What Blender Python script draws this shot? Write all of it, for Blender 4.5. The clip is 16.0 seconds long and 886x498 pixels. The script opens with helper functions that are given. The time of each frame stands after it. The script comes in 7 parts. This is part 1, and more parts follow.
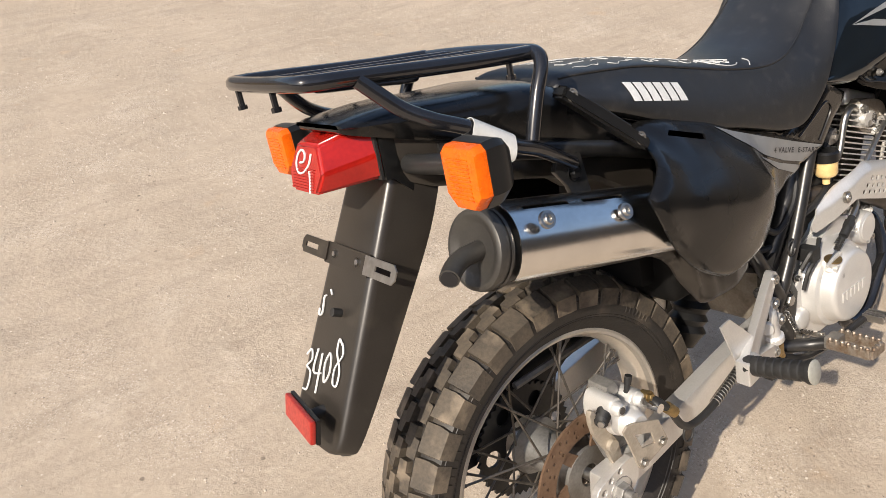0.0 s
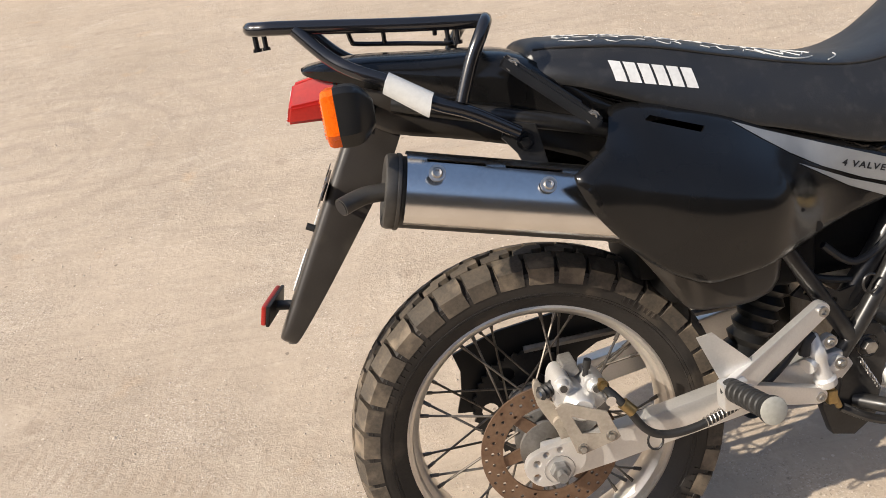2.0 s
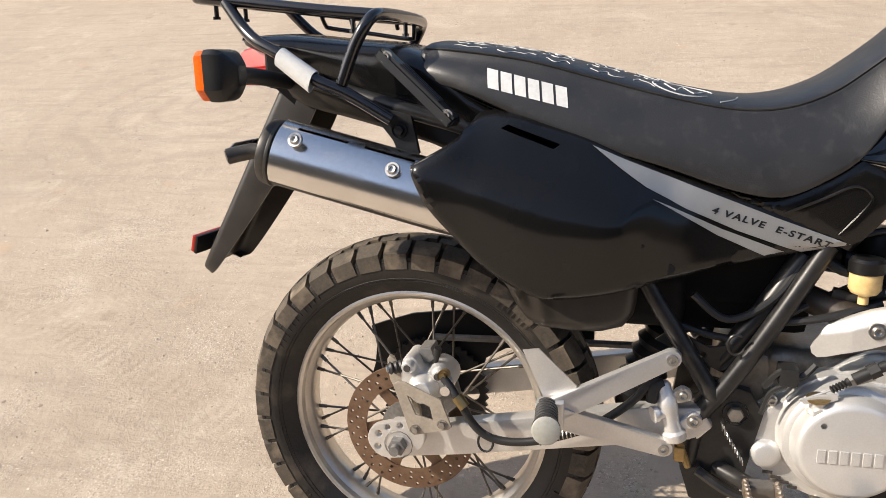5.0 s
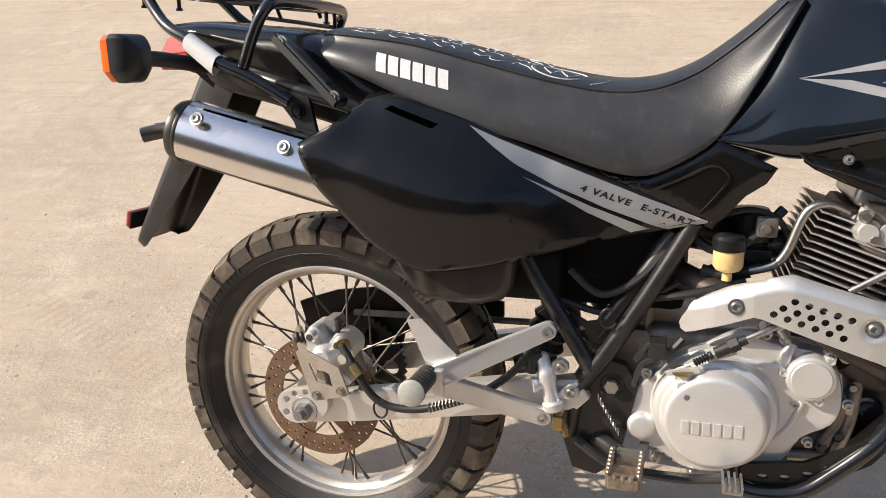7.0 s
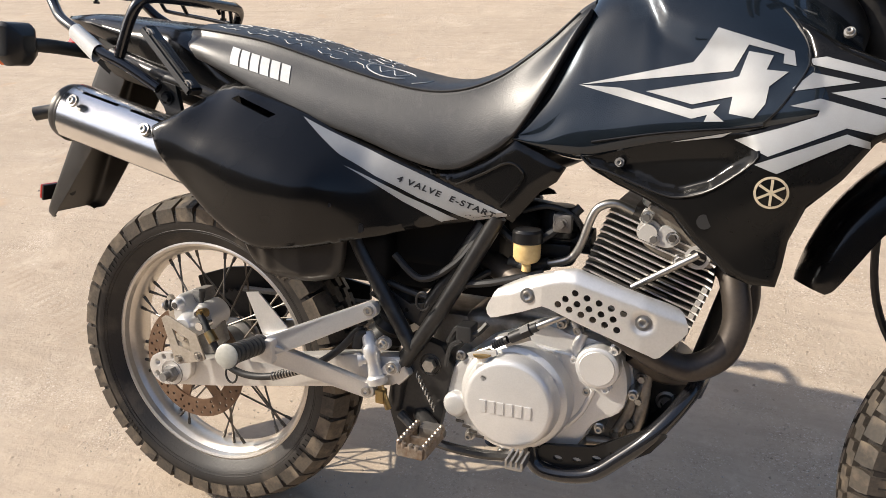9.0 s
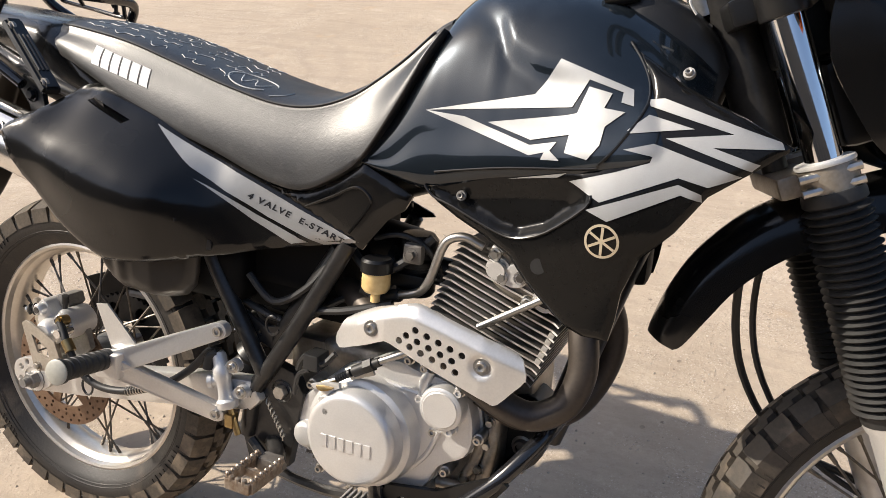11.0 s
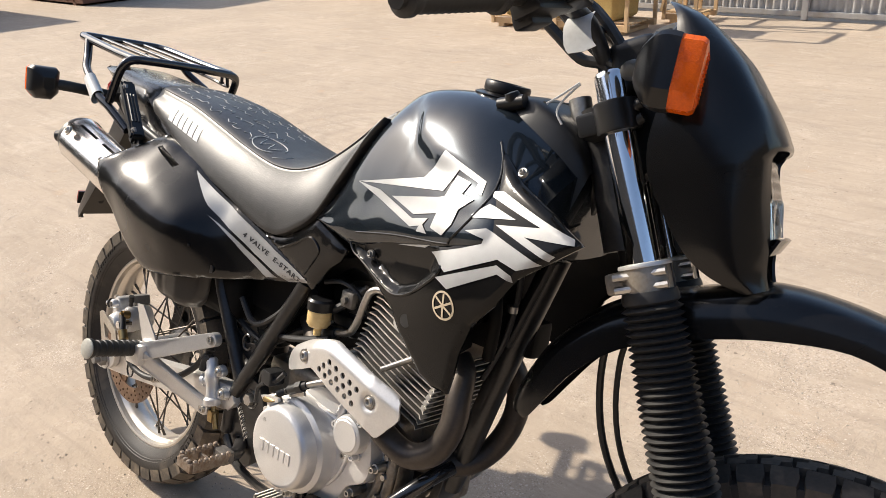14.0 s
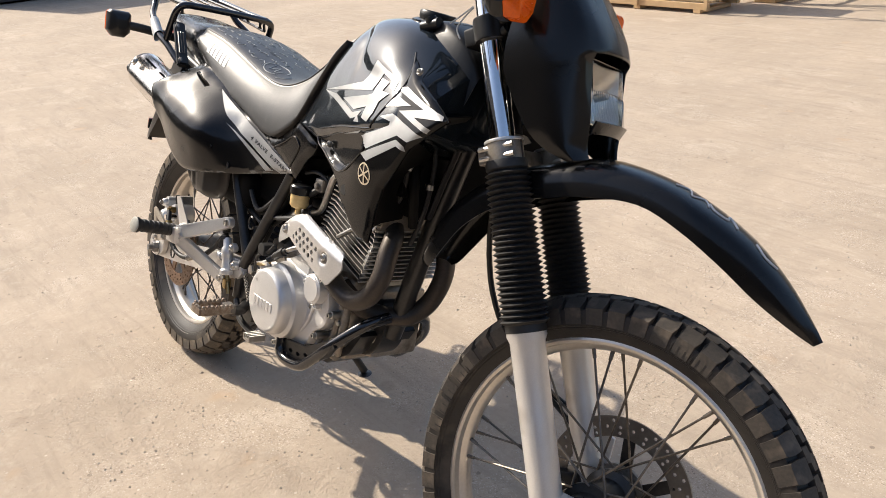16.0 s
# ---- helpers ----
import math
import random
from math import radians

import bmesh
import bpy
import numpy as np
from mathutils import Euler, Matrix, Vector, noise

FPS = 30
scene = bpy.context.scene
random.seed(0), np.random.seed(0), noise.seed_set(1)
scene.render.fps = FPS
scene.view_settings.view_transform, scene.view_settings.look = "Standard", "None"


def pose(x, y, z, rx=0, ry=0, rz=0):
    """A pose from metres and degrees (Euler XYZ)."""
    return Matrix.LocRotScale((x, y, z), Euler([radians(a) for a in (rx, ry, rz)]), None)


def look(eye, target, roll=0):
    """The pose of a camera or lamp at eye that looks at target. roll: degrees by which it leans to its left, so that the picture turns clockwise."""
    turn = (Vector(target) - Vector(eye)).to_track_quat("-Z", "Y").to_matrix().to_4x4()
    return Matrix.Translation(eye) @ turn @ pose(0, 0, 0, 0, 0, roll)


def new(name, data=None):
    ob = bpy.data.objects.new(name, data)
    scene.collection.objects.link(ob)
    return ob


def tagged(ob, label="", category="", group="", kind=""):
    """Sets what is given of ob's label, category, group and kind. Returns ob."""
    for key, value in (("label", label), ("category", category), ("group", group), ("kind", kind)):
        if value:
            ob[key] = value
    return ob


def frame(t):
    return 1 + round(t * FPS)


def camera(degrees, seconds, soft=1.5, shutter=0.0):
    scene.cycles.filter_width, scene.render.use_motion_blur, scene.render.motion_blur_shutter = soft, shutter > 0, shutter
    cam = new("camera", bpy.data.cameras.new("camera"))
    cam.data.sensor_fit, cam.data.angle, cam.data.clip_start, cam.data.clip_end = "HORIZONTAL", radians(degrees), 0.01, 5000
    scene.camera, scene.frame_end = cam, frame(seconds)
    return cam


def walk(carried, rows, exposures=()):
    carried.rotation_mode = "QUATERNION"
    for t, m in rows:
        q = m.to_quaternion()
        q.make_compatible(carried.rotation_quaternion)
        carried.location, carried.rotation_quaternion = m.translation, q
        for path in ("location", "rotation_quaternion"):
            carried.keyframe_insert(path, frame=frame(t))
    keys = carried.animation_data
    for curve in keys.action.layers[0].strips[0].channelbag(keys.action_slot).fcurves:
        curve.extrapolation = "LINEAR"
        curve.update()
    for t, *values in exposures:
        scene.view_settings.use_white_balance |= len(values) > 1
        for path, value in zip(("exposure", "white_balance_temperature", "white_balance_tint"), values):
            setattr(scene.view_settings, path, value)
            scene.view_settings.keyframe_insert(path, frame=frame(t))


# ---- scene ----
LENS = 60.3
cam = camera(LENS, 16.0, soft=0.4)
# seconds, eye, target, roll
PATH = [
    (0, (-0.686, -0.461, 1.341), (0.331, 0.821, 0.191), 0.1),
    (0.5, (-0.569, -0.573, 1.337), (0.172, 0.906, 0.214), -2.8),
    (1, (-0.45, -0.653, 1.341), (0.048, 0.933, 0.23), -5.4),
    (1.5, (-0.343, -0.699, 1.341), (-0.015, 0.921, 0.215), -6.5),
    (2, (-0.178, -0.804, 1.33), (-0.081, 0.838, 0.192), -8.0),
    (2.5, (-0.036, -0.863, 1.321), (-0.113, 0.772, 0.17), -7.7),
    (3, (0.086, -0.842, 1.303), (-0.139, 0.799, 0.182), -7.5),
    (3.5, (0.185, -0.823, 1.302), (-0.16, 0.808, 0.197), -6.8),
    (4, (0.247, -0.834, 1.299), (-0.154, 0.794, 0.208), -6.0),
    (6.3, (0.526, -0.93, 1.251), (-0.048, 0.702, 0.247), -7.0),
    (6.5, (0.548, -0.923, 1.25), (-0.03, 0.704, 0.241), -6.9),
    (7, (0.608, -0.895, 1.256), (0.015, 0.709, 0.219), -7.2),
    (7.5, (0.69, -0.877, 1.25), (0.053, 0.704, 0.203), -7.6),
    (8, (0.764, -0.874, 1.239), (0.106, 0.698, 0.193), -7.1),
    (8.5, (0.851, -0.872, 1.23), (0.161, 0.695, 0.195), -6.3),
    (9, (0.975, -0.872, 1.244), (0.254, 0.692, 0.227), -6.3),
    (9.5, (1.051, -0.842, 1.259), (0.33, 0.731, 0.255), -6.0),
    (10, (1.086, -0.809, 1.254), (0.389, 0.783, 0.265), -4.9),
    (10.2, (1.097, -0.79, 1.251), (0.407, 0.804, 0.26), -4.4),
    (12.3, (1.322, -0.534, 1.227), (0.354, 0.83, 0.13), -4.9),
    (12.5, (1.349, -0.515, 1.237), (0.33, 0.823, 0.154), -5.5),
    (13, (1.435, -0.523, 1.256), (0.31, 0.813, 0.28), -4.4),
    (13.5, (1.515, -0.558, 1.277), (0.334, 0.786, 0.382), -3.4),
    (14, (1.622, -0.602, 1.281), (0.376, 0.721, 0.447), -3.1),
    (14.5, (1.742, -0.643, 1.294), (0.458, 0.646, 0.464), -3.2),
    (15, (1.871, -0.646, 1.272), (0.526, 0.583, 0.446), -3.5),
    (15.5, (2.001, -0.645, 1.246), (0.602, 0.52, 0.418), -3.6),
    (16, (2.103, -0.652, 1.237), (0.684, 0.47, 0.385), -3.9),
]
walk(cam, [(t, look(eye, target, roll)) for t, eye, target, roll in PATH],
     exposures=[(0.0, 0.24), (1.5, 0.30), (2.5, 0.24), (4.0, 0.38), (9.0, 0.40), (13.0, 0.40), (16.0, 0.40)])

# ---- light ----
SUN_FROM = Vector((-1.22, -0.30, 1.0)).normalized()
world = bpy.data.worlds.new("sky")
scene.world = world
world.use_nodes = True
sky = world.node_tree.nodes.new("ShaderNodeTexSky")
sky.sky_type, sky.sun_disc = "NISHITA", False
sky.sun_elevation = math.asin(SUN_FROM.z)
sky.sun_rotation = math.atan2(SUN_FROM.x, SUN_FROM.y)
sky.dust_density = 2.2
background = world.node_tree.nodes["Background"]
world.node_tree.links.new(sky.outputs[0], background.inputs[0])
background.inputs[1].default_value = 0.15
sun = new("sun", bpy.data.lights.new("sun", "SUN"))
sun.data.energy, sun.data.angle, sun.data.color = 4.7, radians(0.6), (1.0, 0.905, 0.775)
sun.matrix_world = look(SUN_FROM * 20, (0, 0, 0))


# ---- materials ----
def material(name, colour, rough=0.5, metal=0.0, second=None, scale=20.0, fine=200.0, bump=0.0, bump_scale=None,
             wear=0.15, coat=0.0, spec=0.5, dirt=None, dirt_scale=6.0, dirt_amount=0.5, spread=1.0, ior=1.5, vary=False, coat_rough=0.05):
    """A surface whose colour drifts between two tones at a coarse and a fine scale, with relief and, where given, dirt."""
    m = bpy.data.materials.new(name)
    m.use_nodes = True
    nt = m.node_tree
    b = nt.nodes["Principled BSDF"]
    link = nt.links.new
    co = nt.nodes.new("ShaderNodeTexCoord")
    place = co.outputs["Object"]
    if vary:  # alike pieces take their own patch of the pattern
        info, shift = nt.nodes.new("ShaderNodeObjectInfo"), nt.nodes.new("ShaderNodeVectorMath")
        shift.operation = "MULTIPLY_ADD"
        shift.inputs[1].default_value = (31.0, 17.0, 23.0)
        link(info.outputs["Random"], shift.inputs[0]), link(place, shift.inputs[2])
        place = shift.outputs[0]
    def cloud(s, detail=4.0):
        n = nt.nodes.new("ShaderNodeTexNoise")
        n.inputs["Scale"].default_value, n.inputs["Detail"].default_value = s, detail
        link(place, n.inputs["Vector"])
        return n
    def ramp(a, c):
        r = nt.nodes.new("ShaderNodeMapRange")
        r.inputs[1].default_value, r.inputs[2].default_value = a, c
        return r
    def mix(fac, a, c):
        x = nt.nodes.new("ShaderNodeMix")
        x.data_type = "RGBA"
        for s, v in ((0, fac), (6, a), (7, c)):
            if hasattr(v, "is_output"):
                link(v, x.inputs[s])
            elif s:
                x.inputs[s].default_value = (*v, 1)
            else:
                x.inputs[s].default_value = v
        return x.outputs[2]
    second = second or tuple(c * (1 - wear * 1.6) for c in colour)
    big, small = cloud(scale), cloud(fine, 2.0)
    r1, r2 = ramp(0.35, 0.65), ramp(0.3, 0.7)
    link(big.outputs[0], r1.inputs[0]), link(small.outputs[0], r2.inputs[0])
    half = nt.nodes.new("ShaderNodeMath")
    half.operation = "MULTIPLY_ADD"
    half.inputs[1].default_value = 0.4
    link(r2.outputs[0], half.inputs[0])
    scaled = nt.nodes.new("ShaderNodeMath")
    scaled.operation = "MULTIPLY"
    scaled.inputs[1].default_value = 0.6
    link(r1.outputs[0], scaled.inputs[0]), link(scaled.outputs[0], half.inputs[2])
    out = mix(half.outputs[0], colour, second)
    if dirt:
        d, rd = cloud(dirt_scale, 8.0), ramp(0.62 - 0.25 * dirt_amount, 0.80 - 0.2 * dirt_amount)
        link(d.outputs[0], rd.inputs[0])
        out = mix(rd.outputs[0], out, dirt)
    link(out, b.inputs["Base Color"])
    rr = nt.nodes.new("ShaderNodeMapRange")
    rr.inputs[3].default_value, rr.inputs[4].default_value = max(rough - 0.08 * spread, 0.02), min(rough + 0.12 * spread, 1)
    link(big.outputs[0], rr.inputs[0]), link(rr.outputs[0], b.inputs["Roughness"])
    b.inputs["Metallic"].default_value = metal
    b.inputs["Specular IOR Level"].default_value = spec
    b.inputs["IOR"].default_value = ior
    if coat:
        b.inputs["Coat Weight"].default_value, b.inputs["Coat Roughness"].default_value = coat, coat_rough
    if bump:
        n = cloud(bump_scale or fine, 3.0)
        bp = nt.nodes.new("ShaderNodeBump")
        bp.inputs["Strength"].default_value, bp.inputs["Distance"].default_value = bump, 0.002
        link(n.outputs[0], bp.inputs["Height"]), link(bp.outputs[0], b.inputs["Normal"])
    return m


BLACK_PAINT = material("black_metallic_paint", (0.0068, 0.0066, 0.0066), 0.26, 0.2, scale=7, fine=60, second=(0.0100, 0.0096, 0.0094), bump=0.03, bump_scale=18, coat=0.65, spec=0.08, spread=0.4, coat_rough=0.17)
# dark scuffed paint; its blue tint and bluish patches also carry sky sheen
TANK_PAINT = material("scuffed_sky_tinted_metallic_tank_paint", (0.0085, 0.0125, 0.0175), 0.24, 0.45, scale=5, fine=70, second=(0.0135, 0.0195, 0.0265), bump=0.05, bump_scale=11, coat=1.0, spec=0.08, spread=0.5, dirt=(0.036, 0.047, 0.058), dirt_scale=8, dirt_amount=0.20)
# black plastic with the shade of deep hollows put into its colour
DEEP_BLACK = material("shaded_black_plastic", (0.004, 0.004, 0.004), 0.6, second=(0.007, 0.0065, 0.006), spec=0.12)
SATIN_BLACK = material("satin_black_plastic", (0.005, 0.005, 0.005), 0.14, scale=9, fine=80, second=(0.0075, 0.0072, 0.007), bump=0.03, bump_scale=20, spec=0.22, spread=0.5)
BLACK_PLASTIC = material("black_plastic", (0.008, 0.008, 0.0085), 0.34, spec=0.4, second=(0.013, 0.0125, 0.012), bump=0.08, fine=600)
WORN_PLASTIC = material("worn_dark_plastic", (0.021, 0.0175, 0.0145), 0.30, second=(0.032, 0.027, 0.022), bump=0.08, fine=500, dirt=(0.10, 0.085, 0.065), dirt_amount=0.2)
SEAT_VINYL = material("seat_vinyl", (0.011, 0.0105, 0.010), 0.41, spec=0.8, second=(0.017, 0.016, 0.015), bump=0.16, fine=900, bump_scale=420, dirt=(0.030, 0.028, 0.026), dirt_scale=60, dirt_amount=0.35)
RUBBER = material("tyre_rubber", (0.012, 0.0105, 0.0095), 0.5, second=(0.024, 0.0195, 0.016), scale=14, bump=0.25, dirt=(0.12, 0.095, 0.07), dirt_scale=9, dirt_amount=0.2)
TREAD = material("dusty_tread_rubber", (0.030, 0.026, 0.022), 0.62, second=(0.070, 0.056, 0.042), scale=16, bump=0.3, dirt=(0.17, 0.132, 0.094), dirt_scale=22, dirt_amount=0.30, vary=True)
SANDY_TREAD = material("sandy_tread_rubber", (0.034, 0.029, 0.024), 0.66, second=(0.105, 0.082, 0.058), scale=14, bump=0.3, dirt=(0.25, 0.195, 0.137), dirt_scale=18, dirt_amount=0.42, vary=True)
RIM_ALU = material("dusty_rim_alloy", (0.72, 0.67, 0.60), 0.30, 0.7, second=(0.60, 0.55, 0.48), scale=14, fine=200, bump=0.05)
BRASS = material("brass_fitting", (0.42, 0.30, 0.13), 0.35, 0.9, second=(0.28, 0.2, 0.1), scale=90)
DUSTY_ALU = material("dusty_alloy", (0.52, 0.46, 0.38), 0.5, 0.45, second=(0.36, 0.31, 0.25), scale=35, bump=0.15)
FIN_ALU = material("cooling_fin_alloy", (0.80, 0.78, 0.74), 0.34, 0.6, second=(0.62, 0.58, 0.52), scale=40, bump=0.2)
BLACK_RUBBER = material("black_rubber", (0.014, 0.014, 0.014), 0.5, second=(0.024, 0.023, 0.022), bump=0.1)
ALU = material("bare_aluminium", (0.76, 0.74, 0.71), 0.34, 0.65, second=(0.65, 0.63, 0.60), scale=18, fine=300, bump=0.08)
CAST_ALU = material("silver_painted_casting", (0.74, 0.725, 0.70), 0.36, 0.5, second=(0.64, 0.625, 0.60), scale=15, fine=500, bump=0.12, dirt=(0.30, 0.26, 0.22), dirt_amount=0.15)
CASE_ALU = material("oil_stained_casting", (0.40, 0.36, 0.305), 0.42, 0.6, second=(0.25, 0.215, 0.175), scale=16, fine=200, bump=0.2, dirt=(0.10, 0.08, 0.06), dirt_scale=18, dirt_amount=0.4)
GREY_CAST = material("grimy_casting", (0.33, 0.32, 0.30), 0.5, 0.6, second=(0.2, 0.19, 0.18), scale=30, bump=0.3, dirt=(0.12, 0.1, 0.08), dirt_amount=0.5)
BRIGHT_GUARD = material("polished_guard", (0.84, 0.82, 0.79), 0.20, 1.0, second=(0.74, 0.72, 0.69), scale=25, bump=0.03, bump_scale=60, spread=0.6)
CHROME = material("chrome", (0.85, 0.85, 0.86), 0.07, 1.0, second=(0.8, 0.8, 0.8), scale=10)
SPOKE = material("dull_spoke_steel", (0.20, 0.18, 0.155), 0.42, 0.75, second=(0.10, 0.085, 0.07), scale=60)
PALE_DISC = material("pale_worn_disc", (0.46, 0.45, 0.40), 0.5, 0.2, second=(0.36, 0.35, 0.30), scale=90)
STEEL = material("zinc_steel", (0.55, 0.54, 0.52), 0.35, 1.0, second=(0.4, 0.38, 0.35), scale=80)
DARK_DISC = material("dark_disc_steel", (0.20, 0.185, 0.165), 0.38, 0.7, second=(0.14, 0.125, 0.11), scale=25, fine=150)
RUSTY = material("rusty_disc_steel", (0.15, 0.088, 0.055), 0.42, 0.5, second=(0.24, 0.155, 0.10), scale=25, fine=150, bump=0.1)
FRAME_PAINT = material("frame_black", (0.010, 0.010, 0.0105), 0.30, second=(0.03, 0.028, 0.026), scale=25)
RACK_PAINT = material("rack_gloss_black", (0.010, 0.010, 0.012), 0.15, second=(0.014, 0.014, 0.016), coat=0.5)
PIPE_STEEL = material("heat_stained_pipe", (0.045, 0.038, 0.034), 0.42, 0.5, second=(0.08, 0.065, 0.052), scale=12)
DARK_CAN = material("dark_can_steel", (0.06, 0.056, 0.052), 0.4, 0.5, second=(0.085, 0.08, 0.072))
SILVER_FILM = material("silver_sticker", (0.385, 0.385, 0.38), 0.42, 0.5, second=(0.33, 0.33, 0.325), scale=30, fine=800)
WHITE_INK = material("white_ink", (0.78, 0.78, 0.76), 0.5)
# print on the stickers, and the painted dark inside holes
INK_AND_HOLLOW = material("dark_ink_and_hollows", (0.012, 0.012, 0.014), 0.35)
AMBER = material("amber_lens", (0.90, 0.150, 0.005), 0.24, second=(0.70, 0.095, 0.003), scale=60, fine=420, bump=0.35, bump_scale=420, coat=0.15, spec=0.3)
RED = material("red_lens", (0.42, 0.014, 0.008), 0.18, second=(0.28, 0.008, 0.006), scale=26, coat=0.35, spec=0.4)
RED_REFLECTOR = material("red_reflector", (0.42, 0.03, 0.02), 0.3, second=(0.3, 0.02, 0.015), scale=200)
TAPE = material("white_tape", (0.72, 0.72, 0.70), 0.45, second=(0.6, 0.6, 0.58), scale=40)
FLUID = material("yellowed_plastic", (0.85, 0.64, 0.30), 0.35, second=(0.7, 0.48, 0.2), scale=60)
# grimy metal, dark enough to carry the shade of fin gaps and slots
DARK_CAST = material("dark_grimy_shaded_casting", (0.05, 0.046, 0.042), 0.5, 0.3, second=(0.09, 0.08, 0.07), scale=25, bump=0.3, dirt=(0.16, 0.13, 0.10), dirt_amount=0.2)
PEG_STEEL = material("rusty_peg_steel", (0.38, 0.34, 0.29), 0.42, 0.7, second=(0.20, 0.13, 0.08), scale=60, bump=0.2)
PEN = material("faded_pen", (0.55, 0.55, 0.53), 0.6)


# ---- mesh helpers ----
def part(name, bm, mat, parent=None, label="", smooth=True):
    """Links a bmesh as one mesh object under a thing or a part."""
    me = bpy.data.meshes.new(name)
    bmesh.ops.recalc_face_normals(bm, faces=bm.faces)
    bm.to_mesh(me)
    bm.free()
    if smooth:
        me.shade_smooth()
        me.set_sharp_from_angle(angle=radians(38))
    me.materials.append(mat)
    ob = new(name, me)
    ob.parent = parent
    areas = [p.area for p in me.polygons]
    if smooth and len(areas) > 6 and max(areas) > 0.05 * sum(areas):
        even = ob.modifiers.new("even_shading", "WEIGHTED_NORMAL")
        even.keep_sharp = True
    return tagged(ob, label)


def join(*bms):
    """Pours several bmeshes into the first."""
    first = bms[0]
    for other in bms[1:]:
        me = bpy.data.meshes.new("tmp")
        other.to_mesh(me)
        other.free()
        first.from_mesh(me)
        bpy.data.meshes.remove(me)
    return first


def moved(bm, m):
    bmesh.ops.transform(bm, matrix=m, verts=bm.verts)
    return bm


def spline(points, steps=6, closed=False):
    """A smooth line through points."""
    p = [Vector(q) for q in points]
    n = len(p)
    out = []
    for i in range(n if closed else n - 1):
        a, b, c, d = (p[(i + k) % n] if closed else p[min(max(i + k, 0), n - 1)] for k in (-1, 0, 1, 2))
        for s in range(steps):
            t = s / steps
            out.append(0.5 * ((2 * b) + (c - a) * t + (2 * a - 5 * b + 4 * c - d) * t * t + (3 * b - a - 3 * c + d) * t ** 3))
    if not closed:
        out.append(p[-1])
    return out


def tube(points, r, sides=10, smooth_steps=6, caps=True, closed=False):
    """A round bar along a line; r is one radius, or one for each end."""
    line = spline(points, smooth_steps, closed) if smooth_steps > 1 and len(points) > 2 else [Vector(q) for q in points]
    bm = bmesh.new()
    n = len(line)
    r0, r1 = (r, r) if not isinstance(r, tuple) else r
    side = None
    rings = []
    for i, p in enumerate(line):
        ahead = (line[(i + 1) % n] - line[i - 1]) if closed else (line[min(i + 1, n - 1)] - line[max(i - 1, 0)])
        ahead.normalize()
        if side is None:
            side = ahead.orthogonal().normalized()
        side = (side - ahead * side.dot(ahead)).normalized()
        up = ahead.cross(side)
        rad = r0 + (r1 - r0) * i / max(n - 1, 1)
        rings.append([bm.verts.new(p + rad * (math.cos(a) * side + math.sin(a) * up)) for a in (2 * math.pi * k / sides for k in range(sides))])
    for i in range(n if closed else n - 1):
        a, b = rings[i], rings[(i + 1) % n]
        for k in range(sides):
            bm.faces.new((a[k], a[(k + 1) % sides], b[(k + 1) % sides], b[k]))
    if caps and not closed:
        bm.faces.new(rings[0][::-1]), bm.faces.new(rings[-1])
    return bm


def lathe(profile, sides=48, closed=False):
    """Turns (radius, height) points round the z axis."""
    bm = bmesh.new()
    rings = []
    for r, h in profile:
        if r < 1e-6:
            rings.append([bm.verts.new((0, 0, h))] * sides)
        else:
            rings.append([bm.verts.new((r * math.cos(2 * math.pi * k / sides), r * math.sin(2 * math.pi * k / sides), h)) for k in range(sides)])
    pairs = list(zip(rings, rings[1:])) + ([(rings[-1], rings[0])] if closed else [])
    for a, b in pairs:
        for k in range(sides):
            vs = []
            for v in (a[k], a[(k + 1) % sides], b[(k + 1) % sides], b[k]):
                if v not in vs:
                    vs.append(v)
            if len(vs) > 2:
                bm.faces.new(vs)
    return bm


def along(a, b, roll=0.0):
    """The pose whose z axis runs from a to b, with its foot at a."""
    a, b = Vector(a), Vector(b)
    return Matrix.Translation(a) @ (b - a).to_track_quat("Z", "Y").to_matrix().to_4x4() @ pose(0, 0, 0, 0, 0, roll)


ACROSS = pose(0, 0, 0, 90)  # turns the z axis to -y


def box(x0, x1, y0, y1, z0, z1, bevel=0.0, segments=2):
    bm = bmesh.new()
    bmesh.ops.create_cube(bm, size=1)
    moved(bm, Matrix.Translation(((x0 + x1) / 2, (y0 + y1) / 2, (z0 + z1) / 2)) @ Matrix.Diagonal((x1 - x0, y1 - y0, z1 - z0, 1)))
    if bevel:
        bmesh.ops.bevel(bm, geom=bm.edges, offset=bevel, segments=segments, affect="EDGES", profile=0.6)
    return bm


def prism(outline, y0, y1, bevel=0.0, holes=()):
    """A plate whose outline lies in x and z, from y0 to y1."""
    bm = bmesh.new()
    loops = []
    for ring in (outline, *holes):
        vs = [bm.verts.new((x, y0, z)) for x, z in ring]
        loops.append([bm.edges.new((vs[i], vs[(i + 1) % len(vs)])) for i in range(len(vs))])
    if holes:
        bmesh.ops.triangle_fill(bm, use_beauty=True, edges=[e for l in loops for e in l])
    else:
        bmesh.ops.contextual_create(bm, geom=[*bm.verts, *bm.edges])
    ex = bmesh.ops.extrude_face_region(bm, geom=bm.faces[:])
    bmesh.ops.translate(bm, vec=(0, y1 - y0, 0), verts=[v for v in ex["geom"] if isinstance(v, bmesh.types.BMVert)])
    if bevel:
        bmesh.ops.recalc_face_normals(bm, faces=bm.faces)
        sharp = [e for e in bm.edges if len(e.link_faces) == 2 and e.calc_face_angle(0) > 0.9]
        bmesh.ops.bevel(bm, geom=sharp, offset=bevel, segments=2, affect="EDGES", profile=0.6)
    return bm


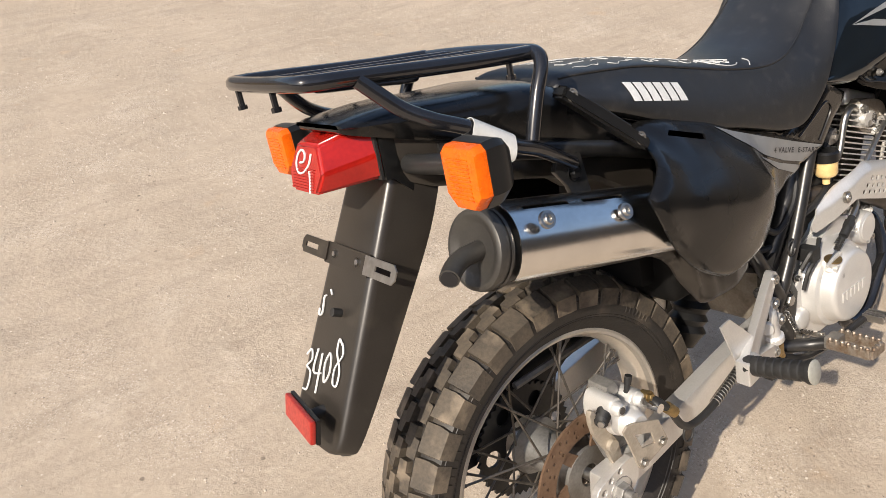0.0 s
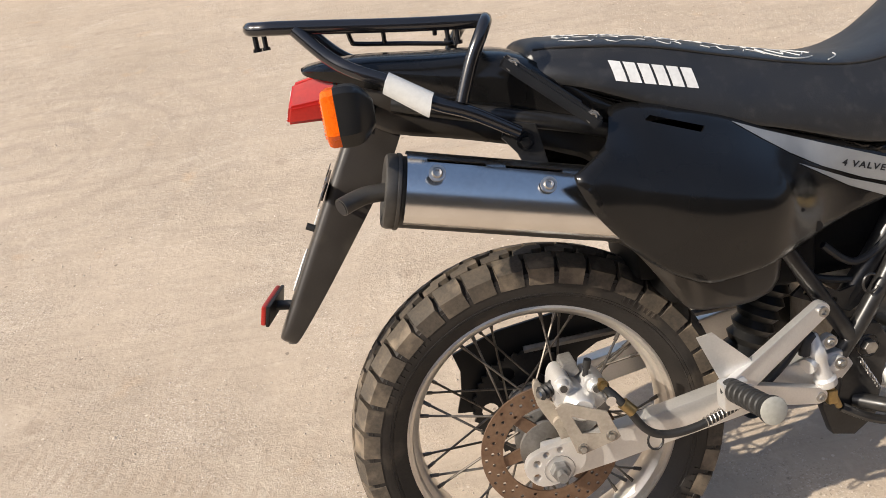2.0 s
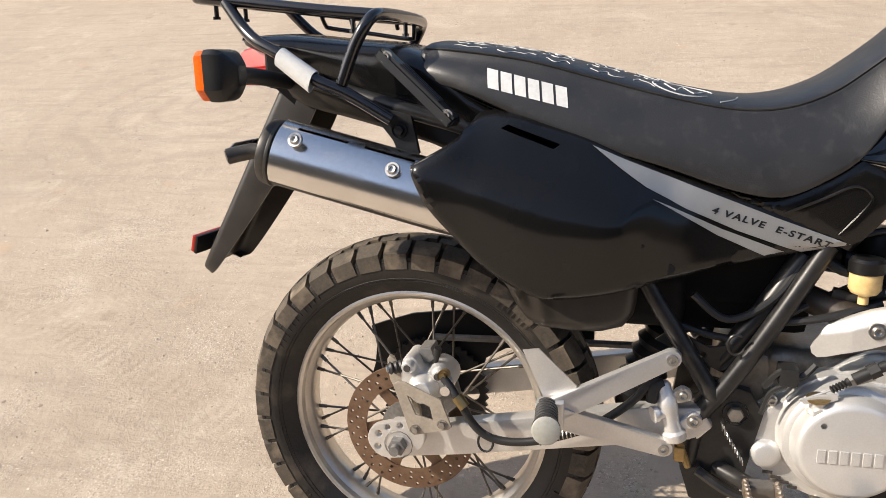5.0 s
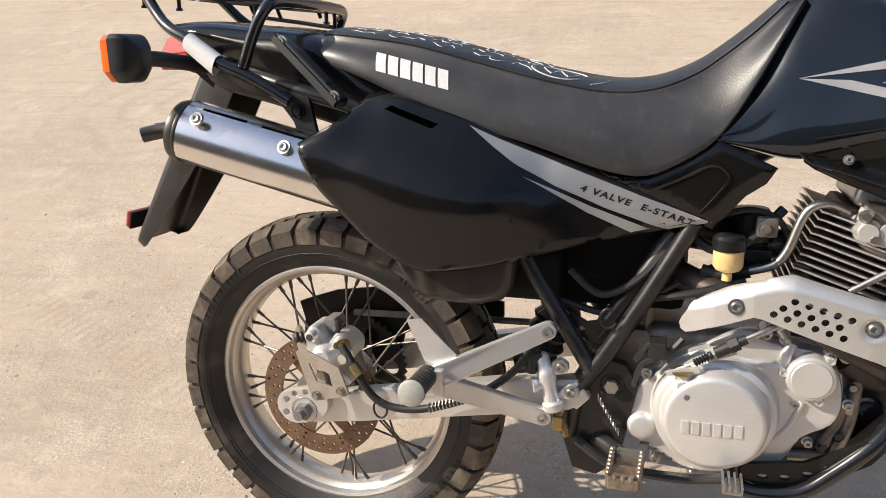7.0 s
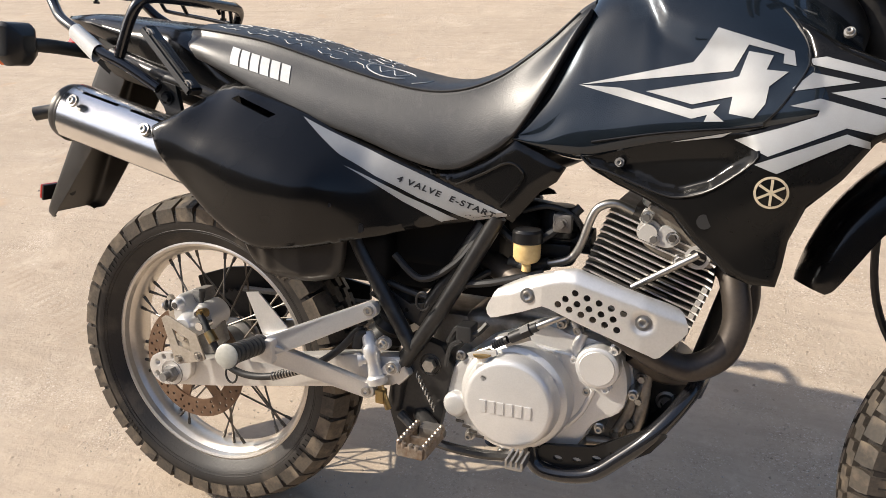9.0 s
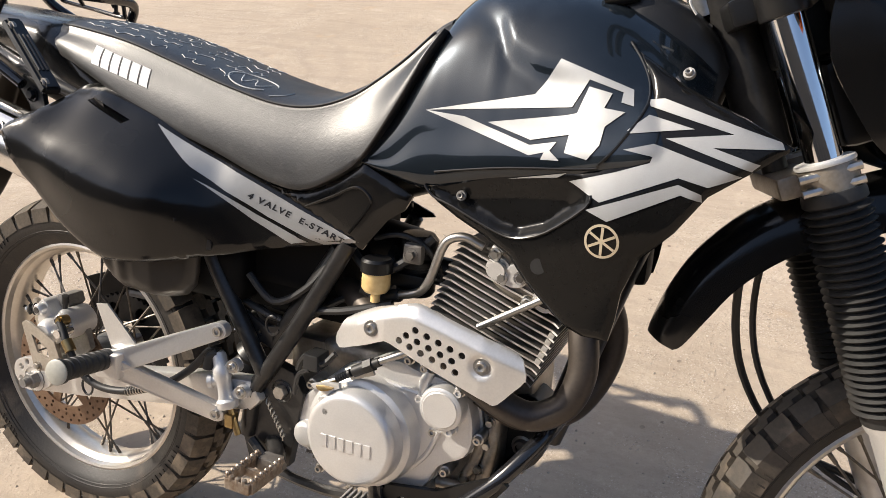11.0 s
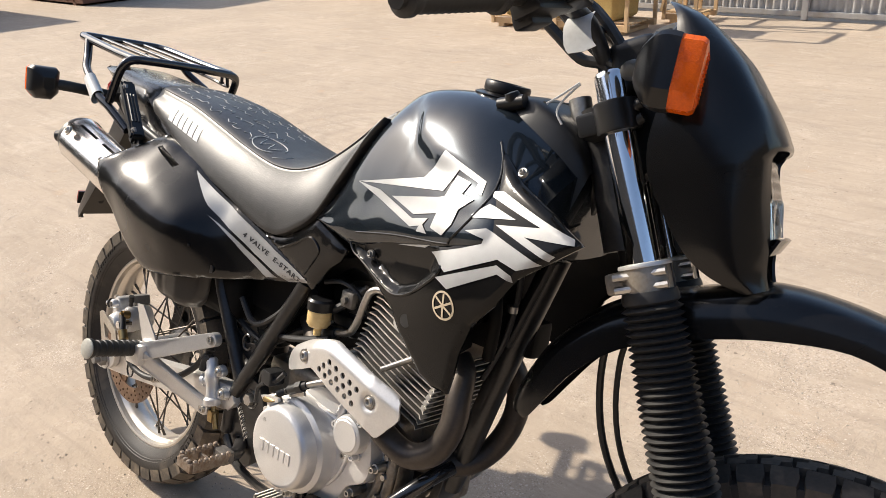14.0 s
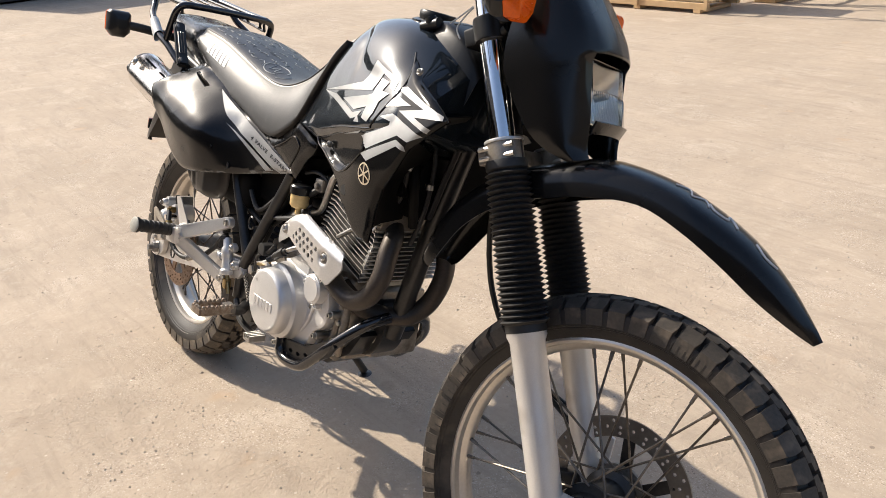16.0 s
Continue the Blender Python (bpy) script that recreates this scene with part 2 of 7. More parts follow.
def ring_points(cx, cz, r, n=16, squash=1.0):
    return [(cx + r * math.cos(2 * math.pi * k / n), cz + squash * r * math.sin(2 * math.pi * k / n)) for k in range(n)]


def smooth2(points, steps=4, closed=True):
    """A smooth closed outline through (x, z) points."""
    return [(p.x, p.y) for p in spline([(x, z, 0) for x, z in points], steps, closed)]


def plate_fit(controls):
    """A smooth height field through (x, z, y) controls."""
    c = np.array(controls, float)
    def kernel(a, b):
        d2 = ((a[:, None] - b[None]) ** 2).sum(-1) + 1e-12
        return d2 * np.log(d2)
    n = len(c)
    k = np.zeros((n + 3, n + 3))
    k[:n, :n] = kernel(c[:, :2], c[:, :2]) + np.eye(n) * 1e-5
    k[:n, n], k[:n, n + 1:] = 1, c[:, :2]
    k[n:, :n] = k[:n, n:].T
    w = np.linalg.solve(k, np.r_[c[:, 2], 0, 0, 0])
    def height(x, z):
        q = np.array([[x, z]])
        return float(kernel(q, c[:, :2])[0] @ w[:n] + w[n] + w[n + 1] * x + w[n + 2] * z)
    return height


def fine_face(outline, size, holes=()):
    """A flat face in x and z, cut into small triangles."""
    bm = bmesh.new()
    edges = []
    for ring in (outline, *holes):
        vs = [bm.verts.new((x, 0, z)) for x, z in ring]
        edges += [bm.edges.new((vs[i], vs[(i + 1) % len(vs)])) for i in range(len(vs))]
    bmesh.ops.triangle_fill(bm, use_beauty=True, edges=edges)
    for _ in range(7):
        long_ones = [e for e in bm.edges if e.calc_length() > size]
        if not long_ones:
            break
        bmesh.ops.subdivide_edges(bm, edges=long_ones, cuts=1)
        bmesh.ops.triangulate(bm, faces=[f for f in bm.faces if len(f.verts) > 3])
        bmesh.ops.beautify_fill(bm, faces=bm.faces, edges=[e for e in bm.edges if not e.is_boundary])
    return bm


def shell(outline, height, thick=0.004, size=0.02, roll=0.0, roll_width=0.02, holes=()):
    """A moulded panel with its outline in x and z and its y from height(x, z); its rim turns inwards by roll."""
    bm = fine_face(outline, size, holes)
    ring = np.array(outline)
    nxt = np.roll(ring, -1, 0)
    for v in bm.verts:
        q = np.array((v.co.x, v.co.z))
        y = height(v.co.x, v.co.z)
        if roll:
            t = np.clip(((q - ring) * (nxt - ring)).sum(1) / (((nxt - ring) ** 2).sum(1) + 1e-12), 0, 1)
            d = np.linalg.norm(ring + t[:, None] * (nxt - ring) - q, axis=1).min()
            y += roll * max(0.0, 1 - d / roll_width) ** 2
        v.co.y = y
    ex = bmesh.ops.extrude_face_region(bm, geom=bm.faces[:])
    bmesh.ops.translate(bm, vec=(0, thick, 0), verts=[v for v in ex["geom"] if isinstance(v, bmesh.types.BMVert)])
    return bm


def loft(rings, caps=True, closed_ring=True, steps=0):
    """Skins a row of rings of equal length; steps adds smooth rings between them."""
    if steps:
        cols = [spline([r[k] for r in rings], steps) for k in range(len(rings[0]))]
        rings = [[c[i] for c in cols] for i in range(len(cols[0]))]
    bm = bmesh.new()
    vs = [[bm.verts.new(p) for p in r] for r in rings]
    n = len(vs[0])
    for a, b in zip(vs, vs[1:]):
        for k in range(n if closed_ring else n - 1):
            bm.faces.new((a[k], a[(k + 1) % n], b[(k + 1) % n], b[k]))
    if caps and closed_ring:
        bm.faces.new(vs[0][::-1]), bm.faces.new(vs[-1])
    return bm


def thick_skin(bm, t):
    """Gives an open skin thickness t against its normals."""
    bmesh.ops.recalc_face_normals(bm, faces=bm.faces)
    bmesh.ops.solidify(bm, geom=bm.faces[:], thickness=t)
    return bm


def bolt(at, way, r=0.006, h=0.005, washer=True):
    """A hexagon bolt head, seated at a point and facing along way."""
    bm = lathe([(0, h), (r * 0.9, h), (r, h * 0.8), (r, 0)], 6)
    if washer:
        bm = join(bm, lathe([(r * 1.5, 0.0015), (r * 1.55, 0), (r * 1.55, -0.004)], 14))
    return moved(bm, along(at, Vector(at) + Vector(way)))


def button_screw(at, way, r=0.008):
    """A round-headed socket screw on a flanged collar."""
    bm = lathe([(0, 0.0015), (r * 0.4, 0.0015), (r * 0.45, 0.004), (r * 0.75, 0.0045), (r * 0.95, 0.003), (r, 0.001), (r * 1.45, 0.001), (r * 1.5, -0.004)], 18)
    return moved(bm, along(at, Vector(at) + Vector(way)))


LEAN = 18.0
bike = new("motorcycle")
bike.matrix_world = pose(0, 0, 0, -LEAN)
tagged(bike, "black dual-sport motorcycle leaning on its side stand, dusty tyres", "motorcycle")


def group(name, parent, m=None):
    """An Empty that holds the pieces of a part."""
    ob = new(name)
    ob.parent = parent
    if m is not None:
        ob.matrix_basis = m
    return ob


# ---- ground ----
def ground_material():
    m = bpy.data.materials.new("sandy_ground")
    m.use_nodes = True
    nt, link = m.node_tree, m.node_tree.links.new
    b = nt.nodes["Principled BSDF"]
    co = nt.nodes.new("ShaderNodeTexCoord")
    def cloud(s, detail, rough=0.6, distort=0.0, stretch=None):
        n = nt.nodes.new("ShaderNodeTexNoise")
        n.inputs["Scale"].default_value, n.inputs["Detail"].default_value = s, detail
        n.inputs["Roughness"].default_value, n.inputs["Distortion"].default_value = rough, distort
        if stretch:
            mp = nt.nodes.new("ShaderNodeMapping")
            mp.inputs["Scale"].default_value, mp.inputs["Rotation"].default_value = stretch[0], (0, 0, stretch[1])
            link(co.outputs["Object"], mp.inputs[0]), link(mp.outputs[0], n.inputs["Vector"])
        else:
            link(co.outputs["Object"], n.inputs["Vector"])
        return n.outputs[0]
    def ramp(src, a, c, lo=0.0, hi=1.0):
        r = nt.nodes.new("ShaderNodeMapRange")
        for k, v in ((1, a), (2, c), (3, lo), (4, hi)):
            r.inputs[k].default_value = v
        link(src, r.inputs[0])
        return r.outputs[0]
    def mix(fac, a, c):
        x = nt.nodes.new("ShaderNodeMix")
        x.data_type = "RGBA"
        link(fac, x.inputs[0])
        for s, v in ((6, a), (7, c)):
            if hasattr(v, "is_output"):
                link(v, x.inputs[s])
            else:
                x.inputs[s].default_value = (*v, 1)
        return x.outputs[2]
    out = mix(ramp(cloud(1.1, 6), 0.35, 0.65), (0.480, 0.391, 0.300), (0.412, 0.334, 0.254))
    out = mix(ramp(cloud(0.9, 5, 0.6, 1.0, ((1.0, 6.0, 1.0), 0.5)), 0.56, 0.80, 0.0, 0.45), out, (0.40, 0.325, 0.255))
    out = mix(ramp(cloud(2.3, 7, 0.7), 0.60, 0.72, 0.0, 0.55), out, (0.30, 0.245, 0.19))
    # turning circles that tyres have swept into the dust
    for cx, cy, size, seed in ((-1.75, 2.35, 1.3, 3.0), (1.9, 4.1, 1.2, 8.0)):
        mp = nt.nodes.new("ShaderNodeMapping")
        mp.inputs["Location"].default_value = (-cx, -cy, seed)
        link(co.outputs["Object"], mp.inputs[0])
        wv = nt.nodes.new("ShaderNodeTexWave")
        wv.wave_type, wv.rings_direction = "RINGS", "Z"
        wv.inputs["Scale"].default_value, wv.inputs["Distortion"].default_value, wv.inputs["Detail"].default_value = 1.7, 6.0, 4.0
        link(mp.outputs[0], wv.inputs["Vector"])
        far = nt.nodes.new("ShaderNodeVectorMath")
        far.operation = "LENGTH"
        flat = nt.nodes.new("ShaderNodeVectorMath")
        flat.operation = "MULTIPLY"
        flat.inputs[1].default_value = (1, 1, 0)
        link(mp.outputs[0], flat.inputs[0]), link(flat.outputs[0], far.inputs[0])
        both_f = nt.nodes.new("ShaderNodeMath")
        both_f.operation = "MULTIPLY"
        link(ramp(far.outputs["Value"], size * 0.5, size, 0.38, 0.0), both_f.inputs[0]), link(ramp(wv.outputs["Fac"], 0.62, 0.95), both_f.inputs[1])
        out = mix(both_f.outputs[0], out, (0.34, 0.275, 0.215))
    out = mix(ramp(cloud(3.1, 8, 0.7, 0.8), 0.54, 0.66, 0.0, 0.4), out, (0.60, 0.51, 0.41))
    out = mix(ramp(cloud(1.6, 9, 0.72, 1.2, ((1.0, 4.0, 1.0), 0.35)), 0.55, 0.68, 0.0, 0.45), out, (0.345, 0.28, 0.215))
    # thin sweeps left by wheels and wind
    sweep = cloud(1.3, 7, 0.62, 1.6, ((1.0, 9.0, 1.0), 0.12))
    out = mix(ramp(sweep, 0.52, 0.66, 0.0, 0.36), out, (0.31, 0.252, 0.194))
    out = mix(ramp(cloud(1.7, 7, 0.66, 1.4, ((1.0, 8.0, 1.0), -0.45)), 0.55, 0.68, 0.0, 0.3), out, (0.30, 0.244, 0.188))
    out = mix(ramp(cloud(9, 9, 0.75), 0.50, 0.72, 0.0, 0.6), out, (0.37, 0.30, 0.23))
    out = mix(ramp(cloud(14, 9, 0.75), 0.54, 0.74, 0.0, 0.45), out, (0.62, 0.53, 0.43))
    out = mix(ramp(cloud(55, 3), 0.50, 0.75, 0.0, 0.35), out, (0.36, 0.285, 0.215))
    out = mix(ramp(cloud(4.5, 3, 0.5), 0.66, 0.74, 0.0, 0.5), out, (0.50, 0.36, 0.235))
    patch = ramp(cloud(3.0, 6, 0.7), 0.47, 0.60, 0.0, 1.0)
    def times(a, c):
        q = nt.nodes.new("ShaderNodeMath")
        q.operation = "MULTIPLY"
        link(a, q.inputs[0]), link(c, q.inputs[1])
        return q.outputs[0]
    out = mix(times(patch, ramp(cloud(230, 2), 0.57, 0.68, 0.0, 0.8)), out, (0.70, 0.62, 0.53))
    out = mix(times(patch, ramp(cloud(170, 2), 0.57, 0.67, 0.0, 0.75)), out, (0.22, 0.178, 0.137))
    # small stones, and pits whose shade is put in as dark colour, each a spot in a few of the cells
    def spots(scale, size, share, seed):
        mp = nt.nodes.new("ShaderNodeMapping")
        mp.inputs["Location"].default_value = (seed, seed * 0.7, 0)
        link(co.outputs["Object"], mp.inputs[0])
        flat = nt.nodes.new("ShaderNodeVectorMath")
        flat.operation = "MULTIPLY"
        flat.inputs[1].default_value = (1, 1, 0)
        link(mp.outputs[0], flat.inputs[0])
        vo = nt.nodes.new("ShaderNodeTexVoronoi")
        vo.inputs["Scale"].default_value = scale
        link(flat.outputs[0], vo.inputs["Vector"])
        pick = nt.nodes.new("ShaderNodeSeparateColor")
        link(vo.outputs["Color"], pick.inputs[0])
        near = nt.nodes.new("ShaderNodeMath")
        near.operation = "MULTIPLY_ADD"
        link(cloud(scale * 3, 3), near.inputs[0])
        near.inputs[1].default_value = 0.25
        link(vo.outputs["Distance"], near.inputs[2])
        return times(ramp(near.outputs[0], size, size + 0.05, 1.0, 0.0), ramp(pick.outputs[0], share, share + 0.02, 1.0, 0.0))
    dent_shade = spots(26, 0.24, 0.10, 3.0)
    out = mix(times(dent_shade, ramp(cloud(40, 2), 0.3, 0.6, 0.3, 0.75)), out, (0.17, 0.135, 0.105))
    out = mix(times(spots(60, 0.26, 0.10, 9.0), ramp(cloud(2.0, 4), 0.40, 0.60, 0.1, 0.8)), out, (0.15, 0.12, 0.095))
    out = mix(times(spots(44, 0.25, 0.10, 17.0), ramp(cloud(2.6, 4), 0.40, 0.60, 0.1, 0.8)), out, (0.68, 0.60, 0.50))
    out = mix(times(spots(5.0, 0.24, 0.16, 21.0), ramp(cloud(30, 4), 0.3, 0.7, 0.15, 0.5)), out, (0.27, 0.21, 0.155))
    # the track that the rear tyre has pressed into the dust
    def along_line(px, py, dx, dy):
        sh = nt.nodes.new("ShaderNodeVectorMath")
        sh.operation = "SUBTRACT"
        sh.inputs[1].default_value = (px, py, 0)
        dot = nt.nodes.new("ShaderNodeVectorMath")
        dot.operation = "DOT_PRODUCT"
        dot.inputs[1].default_value = (dx, dy, 0)
        link(co.outputs["Object"], sh.inputs[0]), link(sh.outputs[0], dot.inputs[0])
        return dot.outputs["Value"]
    def one(op, a, k=0.0):
        q = nt.nodes.new("ShaderNodeMath")
        q.operation = op
        link(a, q.inputs[0])
        q.inputs[1].default_value = k
        return q.outputs[0]
    across, ahead = along_line(-1.0, 0.46, 0.37, 0.93), along_line(-1.0, 0.46, 0.93, -0.37)
    tread = ramp(one("SINE", one("MULTIPLY", ahead, 165.0)), -0.2, 0.6, 0.25, 1.0)
    belt = times(ramp(one("ABSOLUTE", across), 0.03, 0.065, 1.0, 0.0), ramp(one("ABSOLUTE", ahead), 0.3, 0.95, 0.6, 0.0))
    out = mix(times(times(belt, tread), ramp(cloud(14, 4), 0.35, 0.6)), out, (0.34, 0.265, 0.195))
    link(out, b.inputs["Base Color"])
    b.inputs["Roughness"].default_value = 0.9
    b.inputs["Specular IOR Level"].default_value = 0.25
    rel = nt.nodes.new("ShaderNodeBump")
    rel.inputs["Strength"].default_value, rel.inputs["Distance"].default_value = 0.9, 0.0055
    addn = nt.nodes.new("ShaderNodeMath")
    addn.operation = "ADD"
    link(times(cloud(85, 6, 0.7), ramp(cloud(1.9, 5, 0.65, 0.6), 0.38, 0.62, 0.22, 1.0)), addn.inputs[0]), link(cloud(6, 4), addn.inputs[1])
    link(addn.outputs[0], rel.inputs["Height"]), link(rel.outputs[0], b.inputs["Normal"])
    return m


def ground_sheet():
    bm = bmesh.new()
    steps = [-600, -60, -15] + [-8 + 0.4 * k for k in range(41)] + [15, 60, 600]
    grid = [[bm.verts.new((x, y, 0)) for x in steps] for y in steps]
    for row in grid:
        for v in row:
            if abs(v.co.x) < 9 and abs(v.co.y) < 9:
                v.co.z = 0.006 * noise.noise(v.co * 0.6) - 0.004
    for a, b in zip(grid, grid[1:]):
        for k in range(len(steps) - 1):
            bm.faces.new((a[k], a[k + 1], b[k + 1], b[k]))
    return tagged(part("ground", bm, ground_material()), "packed sandy beige ground with faint tyre tracks", "ground", kind="structure")


ground_sheet()


# ---- wheels ----
def wheel(name, parent, m, lip, rim_half, tyre, tyre_half, pitches, disc_r, disc_side, hub_r, label, seed):
    """A spoked wheel round the y axis at m: tyre, tread blocks, rim, spokes, hub and brake disc."""
    w = group(name, parent, m)
    turn = ACROSS
    rng = random.Random(seed)
    h = tyre_half
    base = tyre - 0.0125
    side = [(lip - 0.006, rim_half - 0.004), (lip + 0.004, rim_half + 0.004), (lip + 0.016, rim_half + 0.5 * (h - rim_half)),
            (lip + 0.4 * (base - lip), h * 0.985), (lip + 0.62 * (base - lip), h), (lip + 0.8 * (base - lip), h * 0.97),
            (base - 0.012, h * 0.86), (base - 0.004, h * 0.6), (base, h * 0.25)]
    prof = side + [(base, 0)] + [(r, -y) for r, y in side[::-1]]
    part("tyre", moved(lathe(prof, 96), turn), RUBBER, w, "black rubber tyre, dusty at the edge")
    # sidewall rings and raised marks
    def wall_at(r):
        pts = sorted(side)
        for (ra, ya), (rb, yb) in zip(pts, pts[1:]):
            if ra <= r <= rb:
                return ya + (yb - ya) * (r - ra) / (rb - ra)
        return h
    for k in (0.30, 0.36, 0.72):
        r = lip + k * (base - lip)
        for s in (-1, 1):
            part("sidewall_ring", moved(lathe([(r - 0.0012, s * (wall_at(r - 0.0012) - 0.0006)), (r, s * (wall_at(r) + 0.0010)), (r + 0.0012, s * (wall_at(r + 0.0012) - 0.0006))], 96), turn), RUBBER, w)
    marks = []
    for start, count, step in ((0.4, 9, 0.050), (2.3, 6, 0.036), (3.6, 11, 0.046), (5.3, 7, 0.036)):
        for k in range(count):
            a, r = start + step * k, lip + 0.53 * (base - lip)
            tall = rng.uniform(0.005, 0.008)
            for s in (-1, 1):
                marks.append(moved(box(r - tall, r + tall, -0.0016, 0.0016, -0.0011, 0.0011), pose(0, 0, 0, 0, math.degrees(a), 0) @ Matrix.Translation((0, s * wall_at(r), 0))))
    tagged(part("sidewall_relief", join(*marks), RUBBER, w, smooth=False), "raised marks on the tyre wall", kind="stuff")
    inner = [(lip, rim_half - 0.0005), (lip + 0.0008, rim_half + 0.0015), (lip - 0.003, rim_half + 0.0028), (lip - 0.008, rim_half + 0.0005),
             (lip - 0.009, rim_half - 0.005), (lip - 0.010, rim_half - 0.010), (lip - 0.017, rim_half - 0.016), (lip - 0.020, rim_half - 0.021)]
    prof = inner + [(lip - 0.022, 0.0)] + [(r, -y) for r, y in inner[::-1]] + [(lip - 0.006, -rim_half + 0.004), (lip - 0.010, 0), (lip - 0.005, rim_half - 0.004)]
    part("rim", moved(lathe(prof, 96, True), turn), RIM_ALU, w, "silver aluminium rim")
    # tread
    top = tyre
    def block(cells, lo, hi):
        bm = bmesh.new()
        dn, up = [], []
        for along_t, y in cells:
            k = abs(y) / h
            drop = 0.016 * k ** 2.2 + 0.004 * k
            a = along_t / tyre
            for lst, rad, sh in ((dn, lo, 1.0), (up, hi, 0.95)):
                rr = rad - drop
                lst.append(bm.verts.new((rr * math.cos(a * sh), y, rr * math.sin(a * sh))))
        bm.faces.new(up)
        n = len(cells)
        for i in range(n):
            bm.faces.new((dn[i], dn[(i + 1) % n], up[(i + 1) % n], up[i]))
        me = bpy.data.meshes.new("tread_block")
        bmesh.ops.recalc_face_normals(bm, faces=bm.faces)
        bm.to_mesh(me)
        bm.free()
        me.materials.append(SANDY_TREAD if name.startswith("rear") else TREAD)
        return me
    p = 2 * math.pi * tyre / pitches
    g = (0.085 if name.startswith("rear") else 0.13) * p
    kinds = []
    for s in (-1, 1):
        kinds.append((block([(-p / 2 + g * 0.7, s * h * 0.48), (p / 2 - g * 0.7, s * h * 0.48), (p / 2 - g * 0.5, s * h * 0.80), (p / 2 - g * 0.9, s * h * 1.02),
                             (-p / 2 + g * 0.9, s * h * 1.02), (-p / 2 + g * 0.3, s * h * 0.80)], base - 0.014, top), 0.0 if s < 0 else 0.5))
        kinds.append((block([(-p * 0.46, s * h * 0.03), (p * 0.10, s * h * 0.03), (p * 0.14, s * h * 0.16), (p * 0.46, s * h * 0.2),
                             (p * 0.46, s * h * 0.455), (-p * 0.10, s * h * 0.455), (-p * 0.14, s * h * 0.30), (-p * 0.46, s * h * 0.28)], base - 0.006, top), 0.25 if s < 0 else 0.75))
    for k in range(pitches):
        for me, shift in kinds:
            ob = new("tread_block", me)
            ob.parent = w
            ob.rotation_euler = (0, -2 * math.pi * (k + shift) / pitches, 0)
    # hub, flanges and spokes
    hub = lathe([(0.012, -0.062), (0.03, -0.062), (0.034, -0.05), (hub_r, -0.048), (hub_r, -0.041), (hub_r * 0.72, -0.034), (hub_r * 0.66, 0.0),
                 (hub_r * 0.72, 0.034), (hub_r, 0.041), (hub_r, 0.048), (0.034, 0.05), (0.03, 0.062), (0.012, 0.062)], 40)
    part("hub", moved(hub, turn), GREY_CAST if name.startswith("rear") else FRAME_PAINT, w, "dull cast hub" if name.startswith("rear") else "black hub")
    meshes = []
    for s in (-1, 1):
        for lead in (-1, 1):
            reach = radians(48) * lead
            a = Vector((hub_r * 0.93, s * (0.046 + 0.003 * lead), 0))
            b = Vector(((lip - 0.020) * math.cos(reach), s * 0.006, (lip - 0.020) * math.sin(reach)))
            bm = tube([a, b], 0.0021, 6, 1)
            n = (b - a).normalized()
            bm = join(bm, tube([b - n * 0.016, b], (0.0032, 0.0036), 6, 1))
            me = bpy.data.meshes.new("spoke")
            bm.to_mesh(me)
            bm.free()
            me.materials.append(SPOKE)
            meshes.append((me, s, lead))
    for k in range(9):
        for me, s, lead in meshes:
            ob = new("spoke", me)
            ob.parent = w
            ob.rotation_euler = (0, 2 * math.pi * (k + (0.25 if s > 0 else 0) + (0.12 if lead > 0 else -0.12) * 0.9) / 9, 0)
    # disc with its carrier and drilled holes
    y = disc_side
    holes = []
    for ring_r, cnt, off in ((disc_r - 0.008, 30, 0), (disc_r - 0.019, 30, 0.5), (disc_r - 0.029, 15, 0.25)):
        holes += [ring_points(ring_r * math.cos(2 * math.pi * (k + off) / cnt), ring_r * math.sin(2 * math.pi * (k + off) / cnt), 0.0032, 6) for k in range(cnt)]
    bm = prism(ring_points(0, 0, disc_r, 72), y - 0.0022, y + 0.0022, 0, [ring_points(0, 0, disc_r - 0.036, 48), *holes])
    part("brake_disc", bm, RUSTY if name.startswith("rear") else DARK_DISC, w, "drilled brake disc, rusty brown" if name.startswith("rear") else "drilled steel brake disc", smooth=False)
    carrier_mat = RUSTY if name.startswith("rear") else FRAME_PAINT
    part("disc_carrier", moved(lathe([(0.02, -0.003), (0.05, -0.003), (0.05, 0.004), (0.02, 0.004)], 30, True), Matrix.Translation((0, y + 0.004, 0)) @ turn), GREY_CAST, w)
    for k in range(6):
        a = 2 * math.pi * k / 6
        part("carrier_arm", prism([((0.040) * math.cos(a - 0.3), 0.040 * math.sin(a - 0.3)), ((disc_r - 0.026) * math.cos(a + 0.05), (disc_r - 0.026) * math.sin(a + 0.05)),
                                   ((disc_r - 0.026) * math.cos(a + 0.25), (disc_r - 0.026) * math.sin(a + 0.25)), (0.040 * math.cos(a + 0.3), 0.040 * math.sin(a + 0.3))], y + 0.0018, y + 0.006), carrier_mat, w, smooth=False)
    return w


REAR_AXLE = Vector((0, 0, 0.32))
rear = wheel("rear_wheel", bike, Matrix.Translation(REAR_AXLE), 0.2323, 0.0375, 0.326, 0.062, 38, 0.115, -0.085, 0.052, "", 3)

